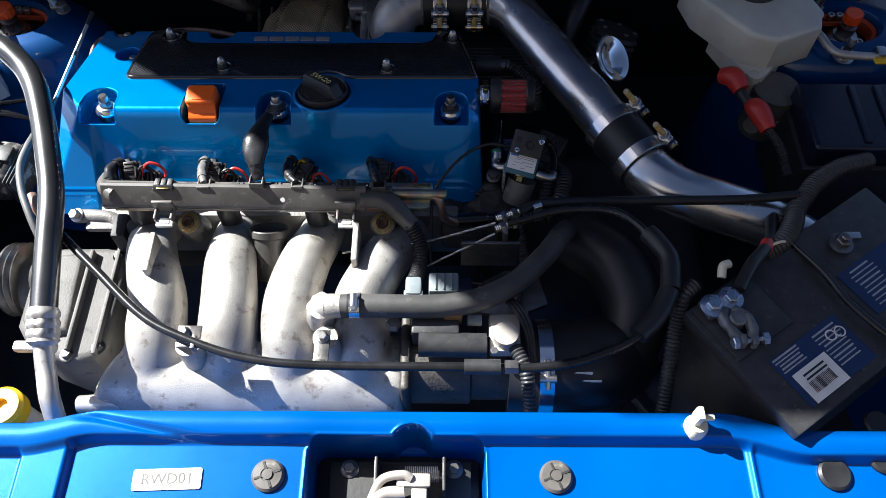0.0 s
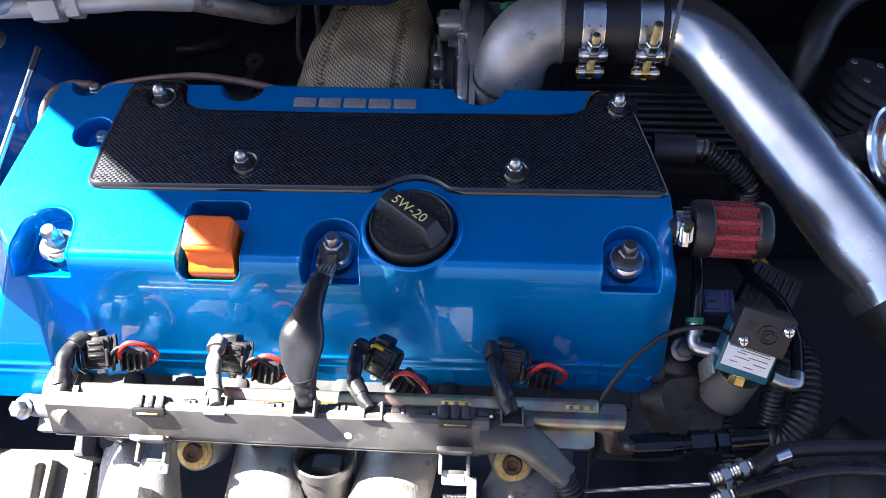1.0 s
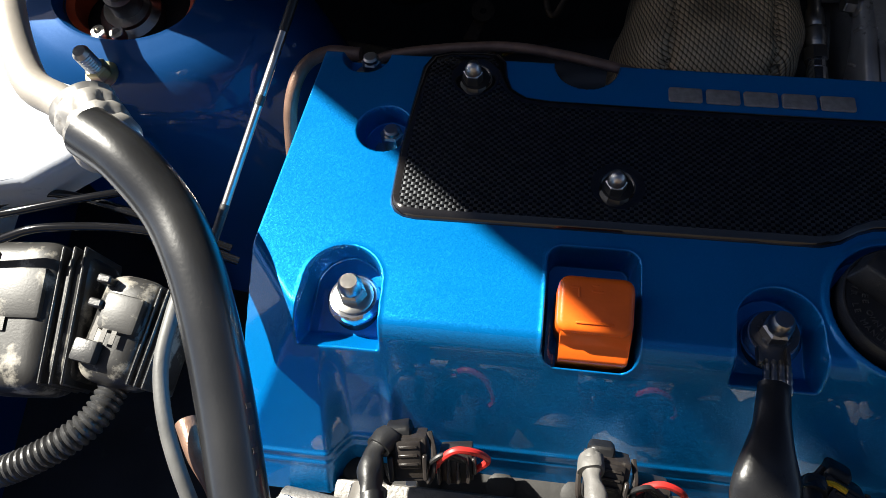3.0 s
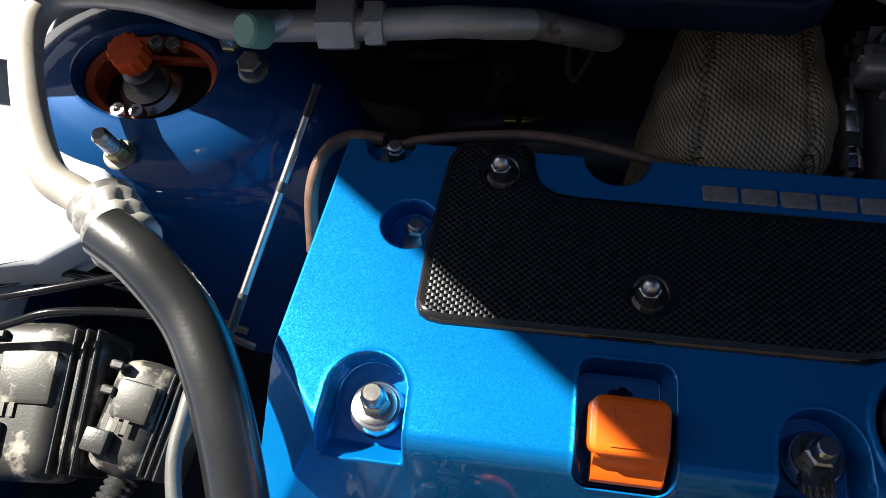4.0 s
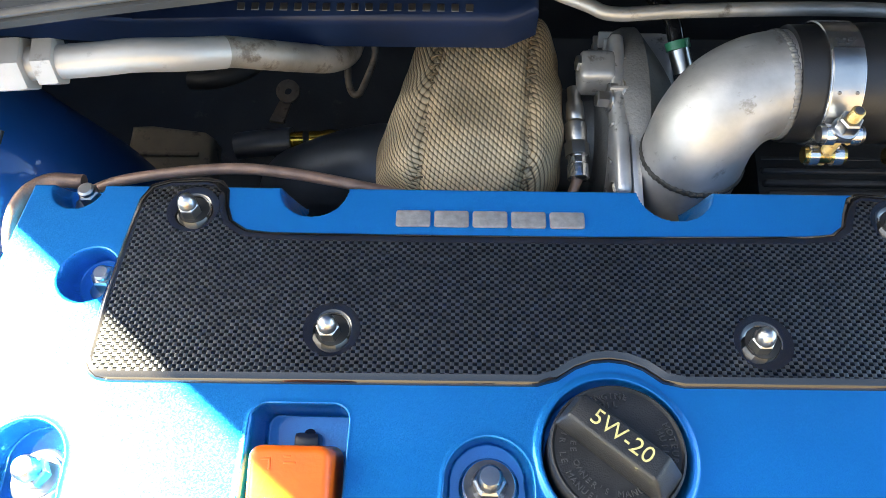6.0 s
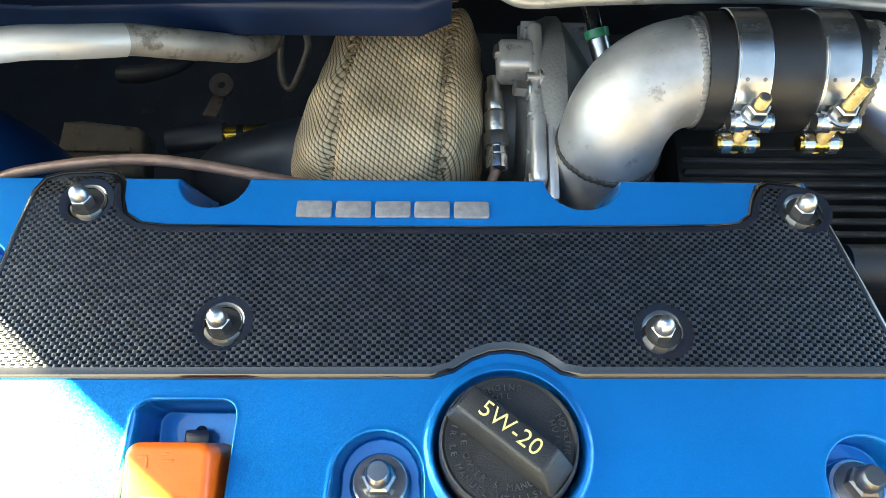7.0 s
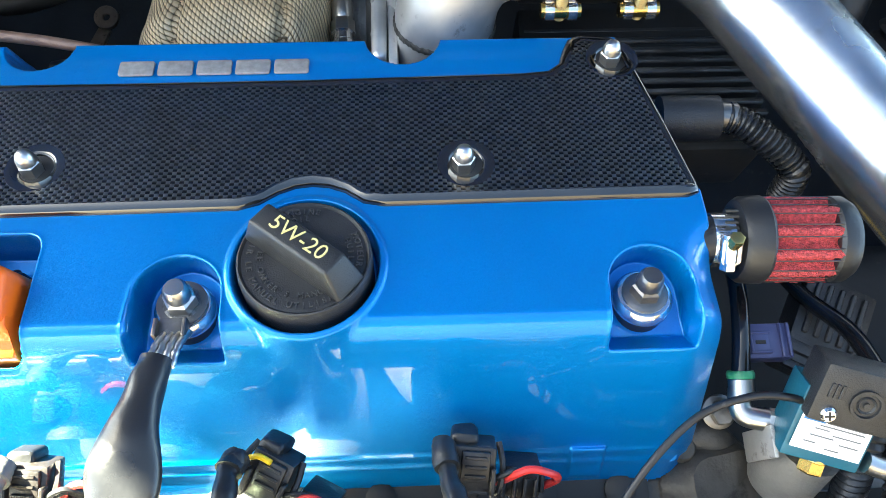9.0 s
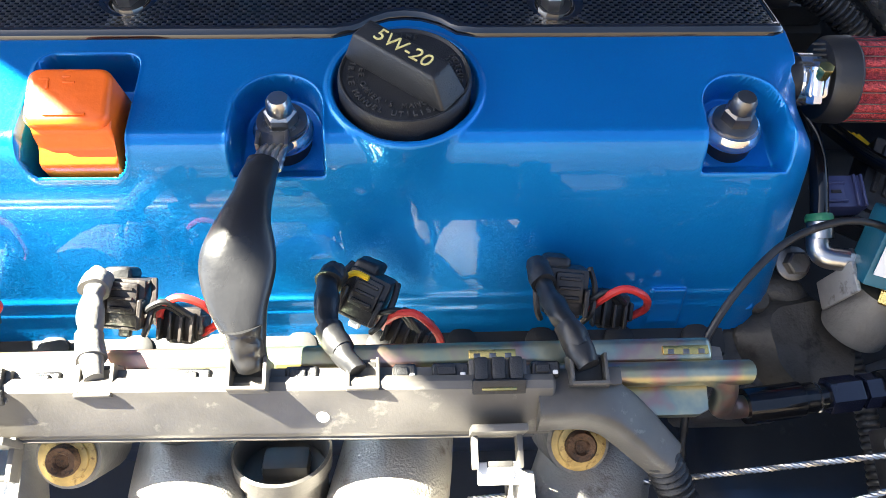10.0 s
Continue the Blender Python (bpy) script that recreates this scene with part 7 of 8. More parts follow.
crimp = thing("hose_crimp", (-0.318, 0.074, 0.90), "bare aluminium crimped collar on the rubber hose", "hose fitting", "hose crimps")
part("collar", crimp_dents(lathe(B(), [(0.012, -0.003)] + [(0.0150 + (0.0012 if k % 3 else 0.0), 0.0030 * k) for k in range(11)] + [(0.0105, 0.034), (0.009, 0.036)], frame_at((-0.304, 0.058, 0.9160), (-0.62, 0.62, -0.08)), 48), frame_at((-0.304, 0.058, 0.9160), (-0.62, 0.62, -0.08))), ALU, crimp)
crimp = thing("hose_crimp", (-0.197, -0.25, 0.85), "bare aluminium crimped collar on the rubber hose", "hose fitting", "hose crimps")
part("collar", crimp_dents(lathe(B(), [(0.012, -0.003)] + [(0.0138 + (0.0013 if k % 3 else 0.0), 0.0030 * k) for k in range(11)] + [(0.0100, 0.034), (0.009, 0.036)], frame_at((-0.1965, -0.238, 0.8745), (0.06, -0.86, -0.36)), 48), frame_at((-0.1965, -0.238, 0.8745), (0.06, -0.86, -0.36))), ALU, crimp)
part("pipe", tube(B(), [(-0.194, -0.268, 0.862), (-0.190, -0.290, 0.852), (-0.182, -0.320, 0.840), (-0.176, -0.345, 0.80), (-0.175, -0.35, 0.70)], 0.0092, 20), ALU, crimp)
part("collar", box(B(), (-0.204, -0.268, 0.856), (0.040, 0.010, 0.010), None, 0.003), ALU, crimp)

pump = thing("power_steering_pump", (-0.21, -0.19, 0.70), "dull grey cast power steering pump at the end of the engine", "pump")
PUMPGREY = material("oily_grey_casting", (0.125, 0.12, 0.112), 0.6, 0.1, 0.35, 24, 0.35, 500, dirt=(0.055, 0.05, 0.045), dirt_at=0.58, bump_dist=0.001, spec=0.3)
bm = prism(B(), [(-0.270, -0.128), (-0.262, -0.118), (-0.172, -0.117), (-0.166, -0.128), (-0.168, -0.236), (-0.178, -0.252), (-0.202, -0.258), (-0.250, -0.240), (-0.268, -0.215)], 0.70, 0.792, None, 0.010, 3)
part("housing", bm, PUMPGREY, pump)
part("front_cover", prism(B(), [(-0.262, -0.136), (-0.214, -0.128), (-0.208, -0.225), (-0.246, -0.230), (-0.260, -0.212)], 0.785, 0.800, None, 0.006, 3), PUMPGREY, pump)
part("rib", box(B(), (-0.205, -0.186, 0.795), (0.004, 0.120, 0.012), None, 0.0015), PUMPGREY, pump)
part("rib", box(B(), (-0.176, -0.186, 0.795), (0.004, 0.128, 0.010), None, 0.0015), PUMPGREY, pump)
part("pulley", lathe(B(), [(0.030, 0), (0.040, 0.0), (0.042, 0.004), (0.038, 0.008), (0.042, 0.012), (0.038, 0.016), (0.042, 0.020), (0.030, 0.024)], frame_at((-0.304, -0.145, 0.765), (1, 0, 0)), 48), DARKST, pump)
part("end_cap", lathe(B(), [(0.034, 0), (0.034, 0.020), (0.030, 0.026), (0, 0.028)], frame_at((-0.284, -0.150, 0.760), (1, 0, 0)), 40), PUMPGREY, pump)
for p in ((-0.206, -0.248, 0.790), (-0.176, -0.240, 0.790), (-0.178, -0.130, 0.790)):
    part("bolt", hex_bolt(B(), p, (0, 0, 1), 0.0055, 0.005, 0.008), DARKST, pump)
cb = thing("head_bracket", (-0.19, -0.095, 0.79), "small cast brackets and bolts at the end of the head", "bracket")
part("arm", tube(B(), [(-0.226, -0.090, 0.812), (-0.205, -0.092, 0.815), (-0.182, -0.096, 0.812), (-0.172, -0.118, 0.80)], 0.008, 14), CASTD, cb)
part("plate", box(B(), (-0.195, -0.100, 0.812), (0.034, 0.018, 0.008), None, 0.003), CASTD, cb)
part("bolt", hex_bolt(B(), (-0.222, -0.094, 0.820), (-0.3, -0.3, 1), 0.006, 0.006, 0.008), STEEL, cb)
part("plug", lathe(B(), [(0, 0), (0.009, 0), (0.009, 0.006), (0.005, 0.007), (0.005, 0.011), (0, 0.011)], frame_at((-0.152, -0.112, 0.822), (0, -0.3, 1)), 24), BLACK, cb)
part("stay", box(B(), (-0.168, -0.112, 0.805), (0.016, 0.030, 0.05), None, 0.004), DARK, cb)
st = thing("vacuum_stub", (-0.155, -0.30, 0.77), "small aluminium stub with a clip on the plenum end", "spigot")
part("stub", tube(B(), [(-0.182, -0.300, 0.788), (-0.150, -0.299, 0.789), (-0.128, -0.297, 0.786)], lambda t: 0.0085 + 0.002 * t, 16), ALU, st)
part("clip", box(B(), (-0.150, -0.293, 0.797), (0.005, 0.016, 0.006), None, 0.001), STEEL, st)
wb = thing("washer_bottle", (-0.26, -0.315, 0.70), "white washer bottle neck with a yellow cap", "washer bottle")
part("neck", lathe(B(), [(0.022, 0.68), (0.020, 0.77), (0.017, 0.782), (0, 0.782)], Matrix.Translation((-0.252, -0.312, 0)), 28), WHITEPL, wb)
part("cap", lathe(B(), [(0.020, 0.782), (0.0215, 0.785), (0.0215, 0.800), (0.018, 0.804), (0.008, 0.804), (0.008, 0.798), (0, 0.798)], Matrix.Translation((-0.252, -0.308, 0)), 32), YELLOW, wb, "yellow plastic cap")

# pale noise patches paint both dust and the sun dappled between wires
DAPPLED = material("sun_dappled_dusty_plastic", (0.024, 0.023, 0.022), 0.45, 0, 0.3, 26, 0.10, 700, dirt=(0.30, 0.28, 0.24), dirt_at=0.53)
for at, size, rot in (((-0.402, -0.004, 0.785), (0.070, 0.092, 0.05), 4), ((-0.338, -0.008, 0.785), (0.048, 0.066, 0.045), -8)):
    pl = thing("harness_plug", at, "dusty black multi-pin harness plug with a stepped shell and painted sun dapples", "connector", "harness plugs")
    PM = Matrix.Translation(at) @ Matrix.Rotation(radians(rot), 4, "Z")
    bm = box(B(), (-size[0] * 0.10, 0, 0), (size[0] * 0.80, size[1], size[2]), PM, 0.016, 5)
    box(bm, (size[0] * 0.36, 0, -0.003), (size[0] * 0.30, size[1] * 0.86, size[2] * 0.86), PM, 0.012, 4)
    box(bm, (-size[0] * 0.05, size[1] * 0.12, 0.020), (size[0] * 0.50, size[1] * 0.34, 0.014), PM, 0.003, 2)
    part("shell", bm, DAPPLED, pl)
    bm = B()
    for k in range(3):
        box(bm, (size[0] * (0.26 + 0.10 * k), 0, -0.001), (0.0022, size[1] * 0.90, size[2] * 0.90), PM, 0.0009, 1)
    part("grip_rib", bm, BLACK, pl)
    bm = box(B(), (-size[0] * 0.30, -size[1] * 0.26, 0.024), (size[0] * 0.30, size[1] * 0.20, 0.010), PM, 0.002)
    for k in range(2):
        box(bm, (-size[0] * 0.38, size[1] * (0.16 + 0.22 * k), 0.024), (size[0] * 0.18, 0.005, 0.010), PM, 0.001, 1)
    part("latch_frame", bm, BLACK, pl)
    bm = B()
    for k in range(3):
        box(bm, (-size[0] * 0.28 + 0.006 * k, -size[1] * 0.05, 0.0262), (0.003, 0.014, 0.0004), PM, 0)
    part("plain_bar", bm, GREYPL, pl)
solo("split_conduit", corrugated(B(), [(-0.345, -0.036, 0.785), (-0.350, -0.058, 0.792), (-0.366, -0.076, 0.795), (-0.395, -0.092, 0.79), (-0.43, -0.10, 0.77)], 0.0092, 0.0042, 0.22), BLACK, (-0.366, -0.076, 0.79), "black split conduit below the harness plug", "conduit")
hose("coolant_loop_hose", [(-0.303, 0.030, 0.815), (-0.303, 0.000, 0.822), (-0.302, -0.030, 0.824), (-0.292, -0.062, 0.822), (-0.276, -0.094, 0.815), (-0.262, -0.12, 0.80)], 0.0042, material("grey_rubber", (0.10, 0.10, 0.098), 0.5, 0, 0.2, 60, 0.2, 500), "thin grey hose looping beside the cover")
hose("brown_fuel_line", [(-0.292, -0.055, 0.80), (-0.280, -0.072, 0.803), (-0.266, -0.090, 0.80), (-0.262, -0.115, 0.785)], 0.0065, COPPER, "short brown tube with a pale end below the hose", "pipe")
for pts in ([(-0.46, 0.045, 0.81), (-0.422, 0.051, 0.82), (-0.373, 0.065, 0.82), (-0.330, 0.078, 0.815)], [(-0.46, 0.02, 0.815), (-0.417, 0.033, 0.825), (-0.385, 0.043, 0.828), (-0.326, 0.048, 0.82), (-0.28, 0.04, 0.80)], [(-0.45, 0.06, 0.80), (-0.40, 0.070, 0.81), (-0.34, 0.06, 0.81), (-0.29, 0.05, 0.79)]):
    hose("wiring_line", pts, 0.0026, GLOSS, "thin shiny black line crossing the inner wing", "cable", 10)
rod = thing("dipstick_rod", (-0.265, 0.10, 0.82), "thin striped steel rod leaning beside the cover", "rod")
R0, R1 = Vector((-0.2555, 0.158, 0.862)), Vector((-0.282, 0.046, 0.835))
for a, b, m_ in ((0.0, 0.32, STEEL), (0.32, 0.37, BLACK), (0.37, 0.86, STEEL), (0.86, 1.25, BLACK)):
    part("shaft", tube(B(), [R0.lerp(R1, a), R0.lerp(R1, b)], 0.0024 if m_ is STEEL else 0.0027, 12), m_, rod)
part("grip", tube(B(), [R0 + (R0 - R1) * 0.16, R0], 0.0028, 14), RUBBER, rod)
hose("rear_hard_line", [(-0.215, 0.158, 0.842), (-0.235, 0.158, 0.842), (-0.248, 0.146, 0.842), (-0.254, 0.126, 0.832), (-0.255, 0.10, 0.805)], 0.0040, COPPER, "curved brown braided line behind the cover", "pipe")

# ---- strut tower fittings ----
for x, y, z in ((-0.370, 0.137, 0.838), (-0.318, 0.214, 0.835)):
    sb = thing("strut_bolt", (x, y, z), "zinc plated strut mount stud and nut", "bolt", "strut bolts")
    part("nut", hex_bolt(B(), (x, y, z), (0, 0, 1), 0.0070, 0.008, 0.0100), ZINC, sb)
    part("stud", lathe(B(), [(0.0048 + 0.0004 * (k % 2), 0.008 + 0.0011 * k) for k in range(16)] + [(0.0036, 0.027), (0, 0.027)], Matrix.Translation((x, y, z)), 16), STEEL, sb)
sp = thing("service_port", (-0.275, 0.19, 0.87), "air conditioning service port with a sage green cap", "service port")
part("stem", tube(B(), [(-0.266, 0.202, 0.888), (-0.279, 0.189, 0.893)], 0.0058, 16), ALU, sp)
part("cap", lathe(B(), [(0, 0), (0.0085, 0), (0.0088, 0.002), (0.0088, 0.013), (0.0075, 0.0145), (0, 0.0145)], frame_at((-0.277, 0.190, 0.892), (-0.40, -0.45, 0.80)), 28), SAGE, sp, "sage green plastic cap")
part("base_nut", hex_bolt(B(), (-0.291, 0.185, 0.862), (0, 0, 1), 0.0075, 0.008, 0.009), DARKST, sp)

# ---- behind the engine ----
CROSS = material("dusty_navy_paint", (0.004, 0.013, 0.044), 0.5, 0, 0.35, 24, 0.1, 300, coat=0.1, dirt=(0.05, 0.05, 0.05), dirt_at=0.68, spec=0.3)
cm = thing("cross_member", (-0.15, 0.27, 0.84), "dark blue cross member with a stamped row of bars", "cross member")
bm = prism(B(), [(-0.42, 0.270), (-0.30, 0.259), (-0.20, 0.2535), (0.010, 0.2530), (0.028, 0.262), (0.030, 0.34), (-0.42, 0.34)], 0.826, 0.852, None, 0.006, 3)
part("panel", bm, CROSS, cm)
for k in range(17):
    part("plain_bar", box(B(), (-0.139 + 0.0080 * k, 0.2615, 0.8523), (0.0042, 0.0050, 0.0006), None, 0.0002, 1), DARKST, cm)
SEAL = [(-0.60, 0.215), (-0.42, 0.210), (-0.335, 0.194), (-0.277, 0.196), (-0.188, 0.211), (-0.101, 0.224), (-0.046, 0.2255), (0.105, 0.2255), (0.45, 0.224)]
seal = thing("hood_seal", (0, 0.3, 0.9), "dark grey rubber hood seal along the bulkhead", "seal")
part("flap", prism(B(), SEAL + [(0.45, 0.40), (-0.60, 0.40)], 0.913, 0.918, None, 0.002, 2), SEALGREY, seal)
part("lip", tube(B(), [(x, y + 0.004, 0.919) for x, y in SEAL], 0.0022, 10), GREYPL, seal, "paler rubbed edge bead")
oil = thing("oil_feed_line", (0.0, 0.16, 0.83), "brown braided oil line ending in steel fittings", "oil line")
part("line", tube(B(), [(-0.215, 0.150, 0.842), (-0.19, 0.158, 0.846), (-0.137, 0.163, 0.850), (-0.099, 0.161, 0.848), (-0.055, 0.155, 0.842), (-0.026, 0.152, 0.835), (0.02, 0.15, 0.81), (0.045, 0.165, 0.79), (0.0555, 0.186, 0.792)], 0.0030, 14), COPPER, oil)
OM = frame_at((0.0555, 0.184, 0.793), (-0.03, 0.97, 0.06))
part("collar", lathe(B(), [(0.0052, 0), (0.0066, 0.001), (0.0066, 0.009), (0.0058, 0.010), (0.0058, 0.014), (0.0072, 0.015)], OM, 20), POLISH, oil)
part("hex", prism(B(), hexagon(0.0074), 0.015, 0.024, OM, 0.001), STEEL, oil)
part("body", lathe(B(), [(0.0058, 0.024), (0.0066, 0.027), (0.0066, 0.036), (0.0050, 0.038), (0.0058, 0.040), (0.0052, 0.050), (0.0040, 0.052), (0.0040, 0.060), (0, 0.060)], OM, 20), STEEL, oil)
hose("heater_line", [(0.03, 0.280, 0.846), (0.054, 0.266, 0.850), (0.070, 0.259, 0.851), (0.11, 0.2615, 0.851), (0.20, 0.264, 0.850), (0.28, 0.262, 0.845)], 0.0040, ALU, "thin bare metal pipe across the bulkhead", "pipe")
gf = thing("boost_fitting", (0.113, 0.265, 0.80), "small steel push-fit with a green collar", "hose fitting")
part("stem", tube(B(), [(0.119, 0.250, 0.806), (0.115, 0.262, 0.812)], 0.0062, 16), STEEL, gf)
part("collar", tube(B(), [(0.115, 0.262, 0.812), (0.1138, 0.2665, 0.814)], 0.0074, 18), GREENPL, gf, "green push-fit collar")
part("hose", tube(B(), [(0.1138, 0.266, 0.814), (0.110, 0.280, 0.818), (0.10, 0.30, 0.815)], 0.0050, 14), GLOSS, gf)
RUSTPIPE = material("stained_brown_steel", (0.17, 0.13, 0.095), 0.5, 0.5, 0.35, 60, 0.3, 400, dirt=(0.07, 0.05, 0.035), dirt_at=0.55)
BLUED = material("heat_blued_steel", (0.075, 0.085, 0.105), 0.42, 0.6, 0.3, 20, 0.1, 300, dirt=(0.05, 0.045, 0.04), dirt_at=0.6)
wbk = thing("wire_hanger", (-0.105, 0.36, 0.60), "bent bare metal hanger wire behind the turbo", "bracket")
part("wire", tube(B(), [(-0.112, 0.400, 0.675), (-0.111, 0.370, 0.660), (-0.113, 0.346, 0.640), (-0.110, 0.3345, 0.632), (-0.104, 0.3325, 0.632), (-0.099, 0.340, 0.636), (-0.0895, 0.358, 0.650), (-0.0905, 0.372, 0.660), (-0.092, 0.400, 0.675)], 0.0030, 12, 4), RUSTPIPE, wbk)
part("stay", box(B(), (-0.126, 0.382, 0.672), (0.010, 0.020, 0.004), None, 0.001), RUSTPIPE, wbk)
gt = thing("gold_wrapped_pipe", (-0.15, 0.318, 0.57), "gold foil wrapped pipe in the shade behind the engine", "pipe")
part("foil", crumple(tube(B(), [(-0.150, 0.3045, 0.6), (-0.125, 0.3060, 0.6), (-0.10, 0.308, 0.6)], 0.0080, 20, 10), 0.0014, 160, 1.0), GOLD, gt)
part("foil", crumple(tube(B(), [(-0.166, 0.3035, 0.6), (-0.1535, 0.3042, 0.6)], 0.0080, 20, 10), 0.0014, 160, 4.0), GOLD, gt)
part("band", tube(B(), [(-0.1545, 0.3042, 0.6), (-0.1495, 0.3045, 0.6)], 0.0088, 20), DARK, gt)
part("pipe", tube(B(), [(-0.215, 0.300, 0.595), (-0.19, 0.302, 0.598), (-0.165, 0.3035, 0.6)], 0.0120, 20), BLUED, gt)
dp = thing("down_pipe", (-0.10, 0.25, 0.62), "blue grey heat-stained exhaust down pipe", "exhaust pipe")
part("pipe", tube(B(), [(-0.04, 0.235, 0.69), (-0.08, 0.245, 0.672), (-0.13, 0.250, 0.635), (-0.16, 0.26, 0.58), (-0.17, 0.27, 0.45)], 0.034, 28), BLUED, dp)
hsd = thing("heat_shield", (-0.27, 0.30, 0.56), "dull beige pressed heat shield low beside the bulkhead", "heat shield")
BEIGE = material("dull_beige_metal", (0.15, 0.125, 0.09), 0.6, 0.1, 0.3, 30, 0.2, 300, dirt=(0.04, 0.035, 0.03), dirt_at=0.55)
part("plate", prism(B(), [(-0.318, 0.325), (-0.300, 0.326), (-0.250, 0.320), (-0.241, 0.314), (-0.239, 0.270), (-0.320, 0.268)], 0.560, 0.585, None, 0.006, 3), BEIGE, hsd)
part("swage", box(B(), (-0.282, 0.296, 0.586), (0.060, 0.005, 0.005), None, 0.002), BEIGE, hsd)
bkt = thing("hose_bracket", (-0.175, 0.34, 0.60), "pale bent bracket tab on the bulkhead", "bracket")
part("eye", lathe(B(), [(0.0035, -0.002), (0.0105, -0.002), (0.0105, 0.002), (0.0035, 0.002)], frame_at((-0.170, 0.346, 0.612), (0, -0.2, 1)), 24, False), RUSTPIPE, bkt)
part("tab", prism(B(), [(-0.178, 0.341), (-0.168, 0.338), (-0.173, 0.318), (-0.186, 0.320)], 0.603, 0.607, None, 0.001), RUSTPIPE, bkt)
hose("bulkhead_hose", [(-0.25, 0.345, 0.63), (-0.225, 0.340, 0.640), (-0.200, 0.350, 0.640), (-0.185, 0.375, 0.63)], 0.0075, DARK, "grimy black hose curving along the bulkhead")
bh = hose("brake_vacuum_hose", [(0.335, 0.16, 0.80), (0.350, 0.200, 0.838), (0.366, 0.232, 0.848), (0.395, 0.258, 0.848), (0.440, 0.276, 0.846), (0.50, 0.282, 0.845)], 0.0115, RUBBER, "thick black brake servo hose at the bulkhead")
hcl = solo("hose_clip", tube(B(), [(0.452 + 0.013 * math.cos(a) * 0.2, 0.279 + 0.013 * math.cos(a), 0.846 + 0.013 * math.sin(a)) for a in np.linspace(0, 6.2, 18)], 0.0032, 8, 2), CREAM, (0.452, 0.279, 0.846), "cream plastic hose clip", "hose clip")
bov = thing("blow_off_valve", (0.395, 0.13, 0.80), "blow-off valve with a polished trumpet and black ribbed body", "blow-off valve")
VM = frame_at((0.370, 0.113, 0.844), (0.62, -0.28, 0.70))
part("trumpet", lathe(B(), [(0.012, -0.010), (0.014, 0.004), (0.019, 0.014), (0.0265, 0.020), (0.0285, 0.0215), (0.0285, 0.0245), (0.0265, 0.0255), (0.018, 0.0235), (0.012, 0.018), (0, 0.017)], VM, 48), POLISH, bov)
VB = frame_at((0.388, 0.158, 0.806), (0.30, 0.42, 0.86))
part("body", lathe(B(), [(0, 0)] + [(0.031 - 0.0040 * (k % 2), 0.0042 * k) for k in range(10)] + [(0.029, 0.043), (0, 0.044)], VB, 40), CAPBLK, bov)
for k in range(5):
    a = 2 * math.pi * k / 5
    part("screw", hex_bolt(B(), VB @ Vector((0.024 * math.cos(a), 0.024 * math.sin(a), 0.0415)), (0.1, 0.25, 1), 0.003, 0.003), STEEL, bov)

# ---- right side ----
bp = thing("brake_pipe", (0.66, 0.12, 0.85), "bare metal brake pipe with a square union", "pipe")
part("tube", tube(B(), [(0.628, 0.165, 0.862), (0.640, 0.145, 0.862), (0.650, 0.122, 0.860), (0.668, 0.114, 0.860), (0.72, 0.112, 0.858), (0.78, 0.112, 0.85)], 0.0050, 14), ALU, bp)
part("union", box(B(), (0.704, 0.114, 0.861), (0.012, 0.016, 0.014), None, 0.002), STEEL, bp)
part("tag", box(B(), (0.704, 0.103, 0.861), (0.018, 0.008, 0.003), None, 0.001), YELLOW, bp, "yellow paint tag")
for x, y in ((0.672, 0.128), (0.655, 0.205)):
    sb = thing("strut_bolt", (x, y, 0.842), "zinc plated strut mount stud and nut", "bolt", "strut bolts")
    part("nut", hex_bolt(B(), (x, y, 0.842), (0, 0, 1), 0.0088, 0.010, 0.0125, 0.02, 0.0052), STEEL, sb)
part("cap", lathe(B(), [(0.030, 0.883), (0.031, 0.886), (0.031, 0.902), (0.028, 0.905), (0, 0.905)], Matrix.Translation((0.565, 0.205, 0)), 36), BLACK, res, "black reservoir cap")
part("lug", lathe(B(), [(0, 0.808), (0.010, 0.808), (0.010, 0.840), (0.005, 0.840), (0.005, 0.83), (0, 0.83)], Matrix.Translation((0.560, 0.104, 0)), 24), WHITEPL, res)
part("valve", tube(B(), [(0.585, 0.085, 0.77), (0.572, 0.070, 0.79), (0.560, 0.055, 0.80)], 0.010, 16), GREYPL, res)
part("tab", box(B(), (0.605, 0.070, 0.80), (0.026, 0.018, 0.006), None, 0.002), WHITEPL, res)
for k in range(3):
    part("rib", box(B(), (0.66 + 0.03 * k, 0.028, 0.8535), (0.008, 0.085, 0.004), None, 0.0015), NAVY, fuse)
part("rim", box(B(), (0.68, -0.026, 0.818), (0.172, 0.006, 0.010), None, 0.002), BLACK, fuse)
solo("split_conduit", corrugated(B(), [(0.268, -0.060, 0.80), (0.272, -0.105, 0.80), (0.270, -0.150, 0.80), (0.262, -0.190, 0.80), (0.262, -0.225, 0.81)], 0.0055, 0.0034, 0.2), BLACK, (0.27, -0.12, 0.8), "black split conduit dropping beside the head", "conduit")
solo("split_conduit", corrugated(B(), [(0.252, -0.265, 0.855), (0.262, -0.290, 0.852), (0.266, -0.320, 0.83), (0.266, -0.345, 0.80)], 0.0070, 0.0038, 0.2), BLACK, (0.264, -0.3, 0.84), "black split conduit below the throttle", "conduit")
for k in range(3):
    hose("loom_wire", [(0.236 + 0.003 * k, -0.205, 0.850), (0.250 + 0.004 * k, -0.228, 0.866), (0.262 + 0.003 * k, -0.250, 0.862), (0.268 + 0.002 * k, -0.278, 0.84)], 0.0022, RUBBER, "thin black loom wire above the throttle", "wire", 8)
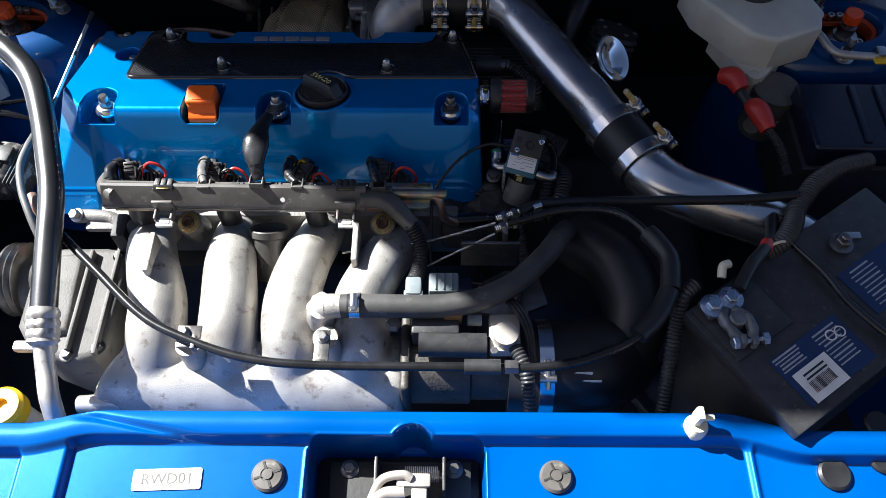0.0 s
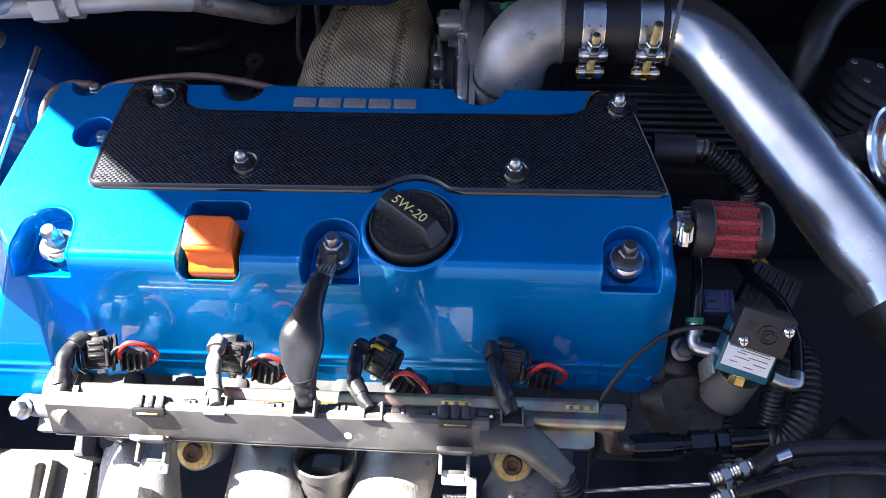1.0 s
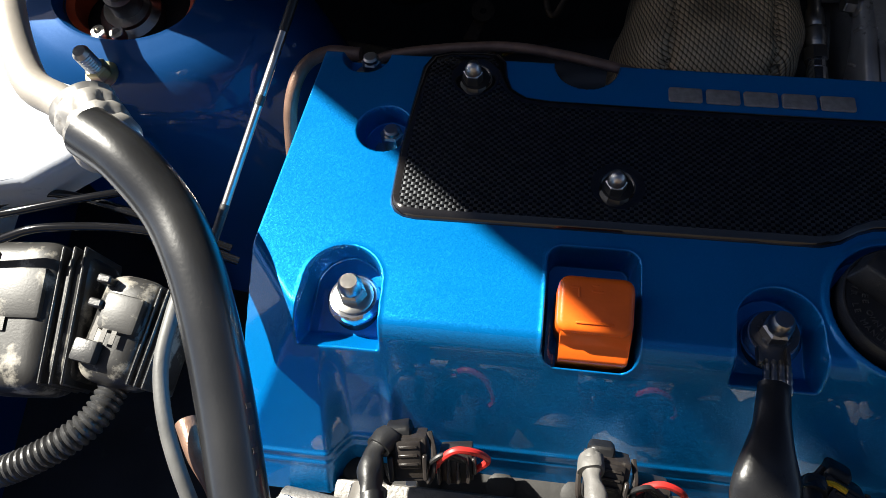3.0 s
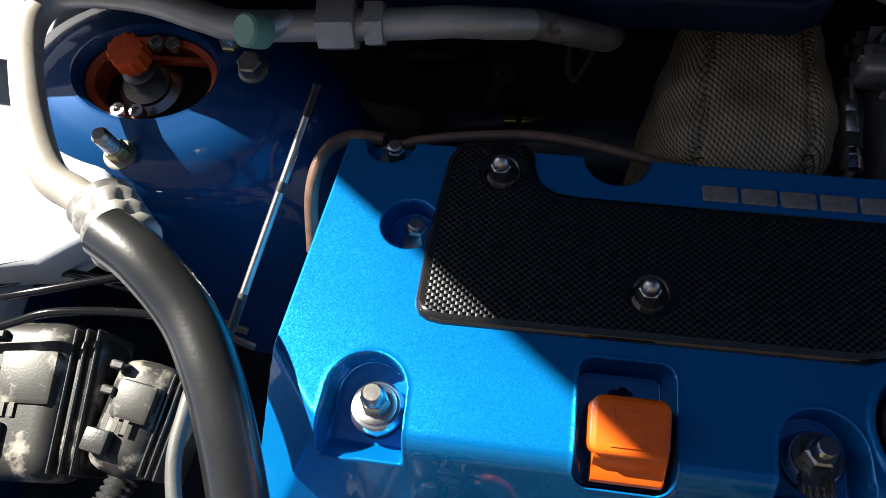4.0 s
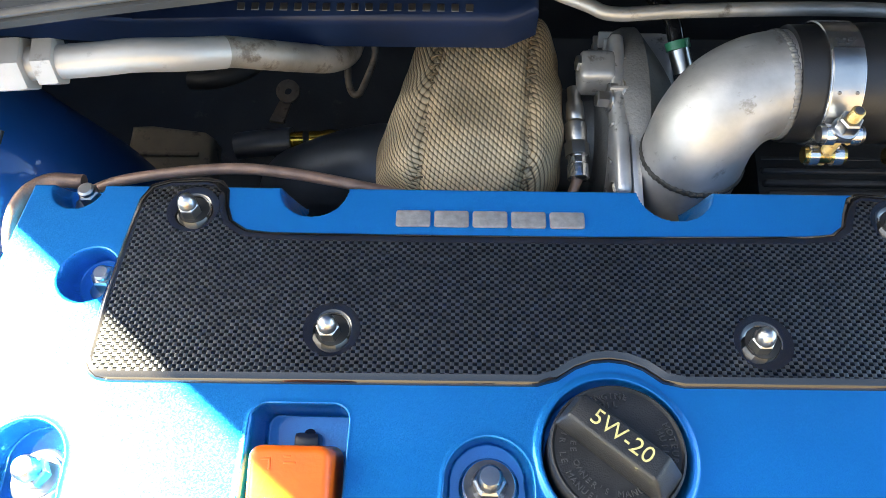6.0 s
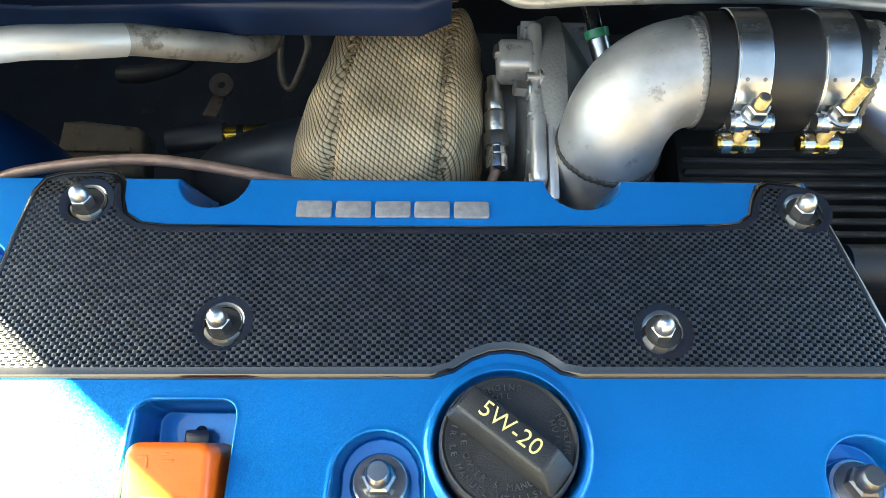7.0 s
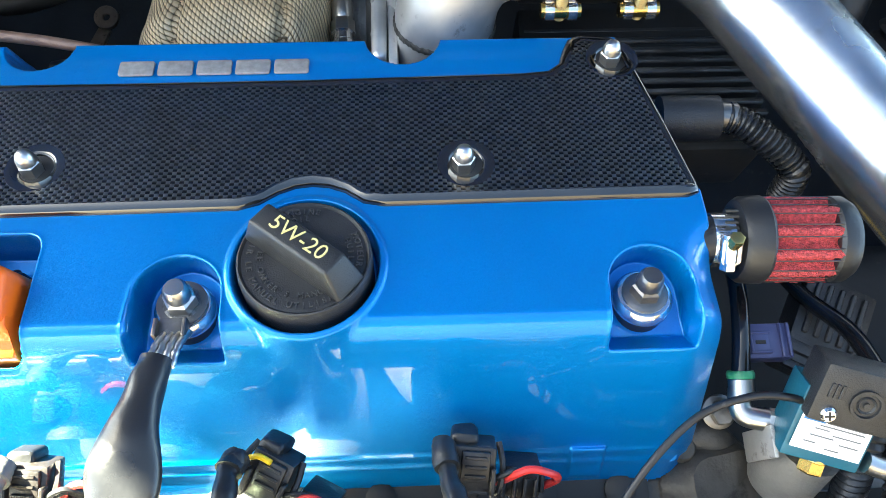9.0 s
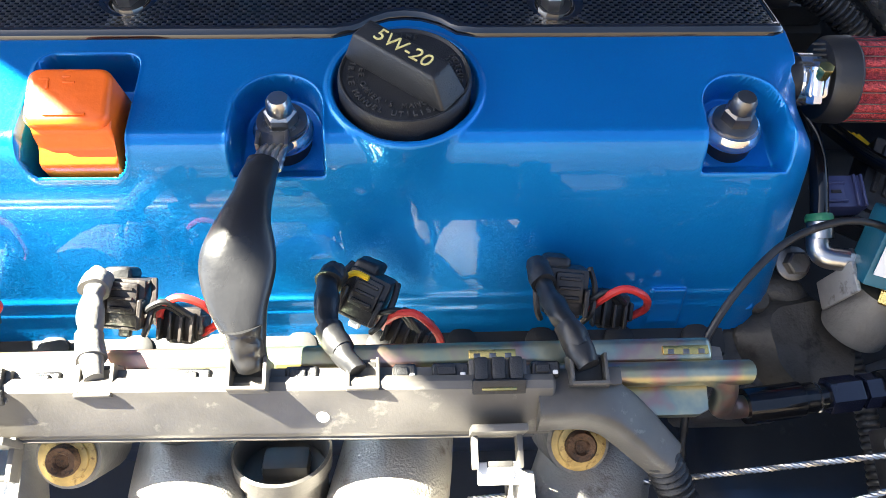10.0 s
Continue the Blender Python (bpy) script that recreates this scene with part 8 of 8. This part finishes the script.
mb = thing("mounting_plate", (0.25, -0.17, 0.78), "grimy dark steel mounting plate below the cables", "bracket")
part("plate", prism(B(), [(0.215, -0.20), (0.222, -0.165), (0.25, -0.150), (0.285, -0.15), (0.295, -0.19), (0.26, -0.205)], 0.792, 0.798, None, 0.001), DARKST, mb)
gb = thing("gearbox_housing", (0.36, -0.05, 0.6), "dark grimy gearbox casing low in the bay", "gearbox")
part("casing", box(B(), (0.37, -0.03, 0.60), (0.28, 0.24, 0.22), None, 0.03, 3), DARK, gb)
part("stay", box(B(), (0.345, -0.07, 0.72), (0.03, 0.006, 0.05), None, 0.002), CASTD, gb)
tr = thing("battery_tray", (0.57, -0.24, 0.66), "black battery tray under the battery", "tray")
part("tray", box(B(), (0, 0.0145, 0.668), (0.275, 0.16, 0.02), BM_, 0.004), BLACK, tr)

# ---- latch and front panel fittings ----
la = thing("hood_latch", (0.145, -0.39, 0.81), "black hood latch with a coil spring and bare metal lever", "latch")
part("plate", prism(B(), [(0.080, -0.365), (0.210, -0.365), (0.208, -0.44), (0.082, -0.44)], 0.812, 0.818, None, 0.001), DARK, la)
for x in (0.098, 0.194):
    part("bolt", hex_bolt(B(), (x, -0.372, 0.818), (0, 0, 1), 0.0055, 0.005, 0.0085), DARKST, la)
bm = tube(B(), [(0.150 + 0.0018 * k / 8 , -0.3805 + 0.0068 * math.cos(2 * math.pi * k / 8), 0.832 + 0.0068 * math.sin(2 * math.pi * k / 8)) for k in range(8 * 17)], 0.0006, 6, smooth=False)
part("spring", bm, STEEL, la)
part("lever", tube(B(), [(0.120, -0.405, 0.835), (0.130, -0.388, 0.842), (0.148, -0.384, 0.844), (0.156, -0.387, 0.842)], 0.0042, 12), PIPE, la)
bm = box(B(), (0.158, -0.388, 0.840), (0.030, 0.012, 0.006), None, 0.002)
box(bm, (0.163, -0.402, 0.834), (0.014, 0.020, 0.012), None, 0.002)
tube(bm, [(0.120, -0.43, 0.835), (0.128, -0.402, 0.838), (0.150, -0.398, 0.838)], 0.006, 12)
part("claw", bm, PIPE, la)
for x in (0.124, 0.185):
    part("cheek", box(B(), (x, -0.382, 0.830), (0.0025, 0.030, 0.024), None, 0.0006), DARKST, la)
wc_ = thing("prop_rod_clip", (0.409, -0.345, 0.862), "cream plastic prop rod clip on the blue panel", "clip")
part("foot", lathe(B(), [(0, 0.860), (0.0110, 0.860), (0.0105, 0.868), (0.008, 0.874), (0, 0.875)], Matrix.Translation((0.408, -0.346, 0)), 28), CREAM, wc_)
bm = box(B(), (0.406, -0.343, 0.884), (0.006, 0.012, 0.020), None, 0.002)
box(bm, (0.414, -0.343, 0.880), (0.014, 0.005, 0.006), None, 0.002)
part("jaw", bm, CREAM, wc_)
stk = thing("panel_sticker", (-0.057, -0.391, 0.852), "white sticker lettered in black on the blue panel", "sticker")
KM2 = Matrix.Translation((-0.057, -0.391, 0.8518)) @ Matrix.Rotation(radians(2), 4, "Z")
part("sheet", prism(B(), rounded(0.060, 0.0185, 0.002), 0, 0.0005, KM2), LABEL, stk)
part("lettering", text_mesh("RWD01", 0.0135, KM2 @ Matrix.Translation((0, 0, 0.0006)), 0.0003), GREYPL, stk)
for x, y, r in ((0.527, -0.384, 0.0145), (0.574, -0.370, 0.014), (0.577, -0.338, 0.012)):
    rs = thing("rubber_stop", (x, y, 0.85), "round black rubber plug in the blue panel", "rubber plug", "rubber plugs")
    part("disc", lathe(B(), [(0, 0), (r, 0), (r, 0.003), (r * 0.85, 0.005), (r * 0.4, 0.0045), (0, 0.0045)], Matrix.Translation((x, y, 0.851)), 28), RUBBER, rs)
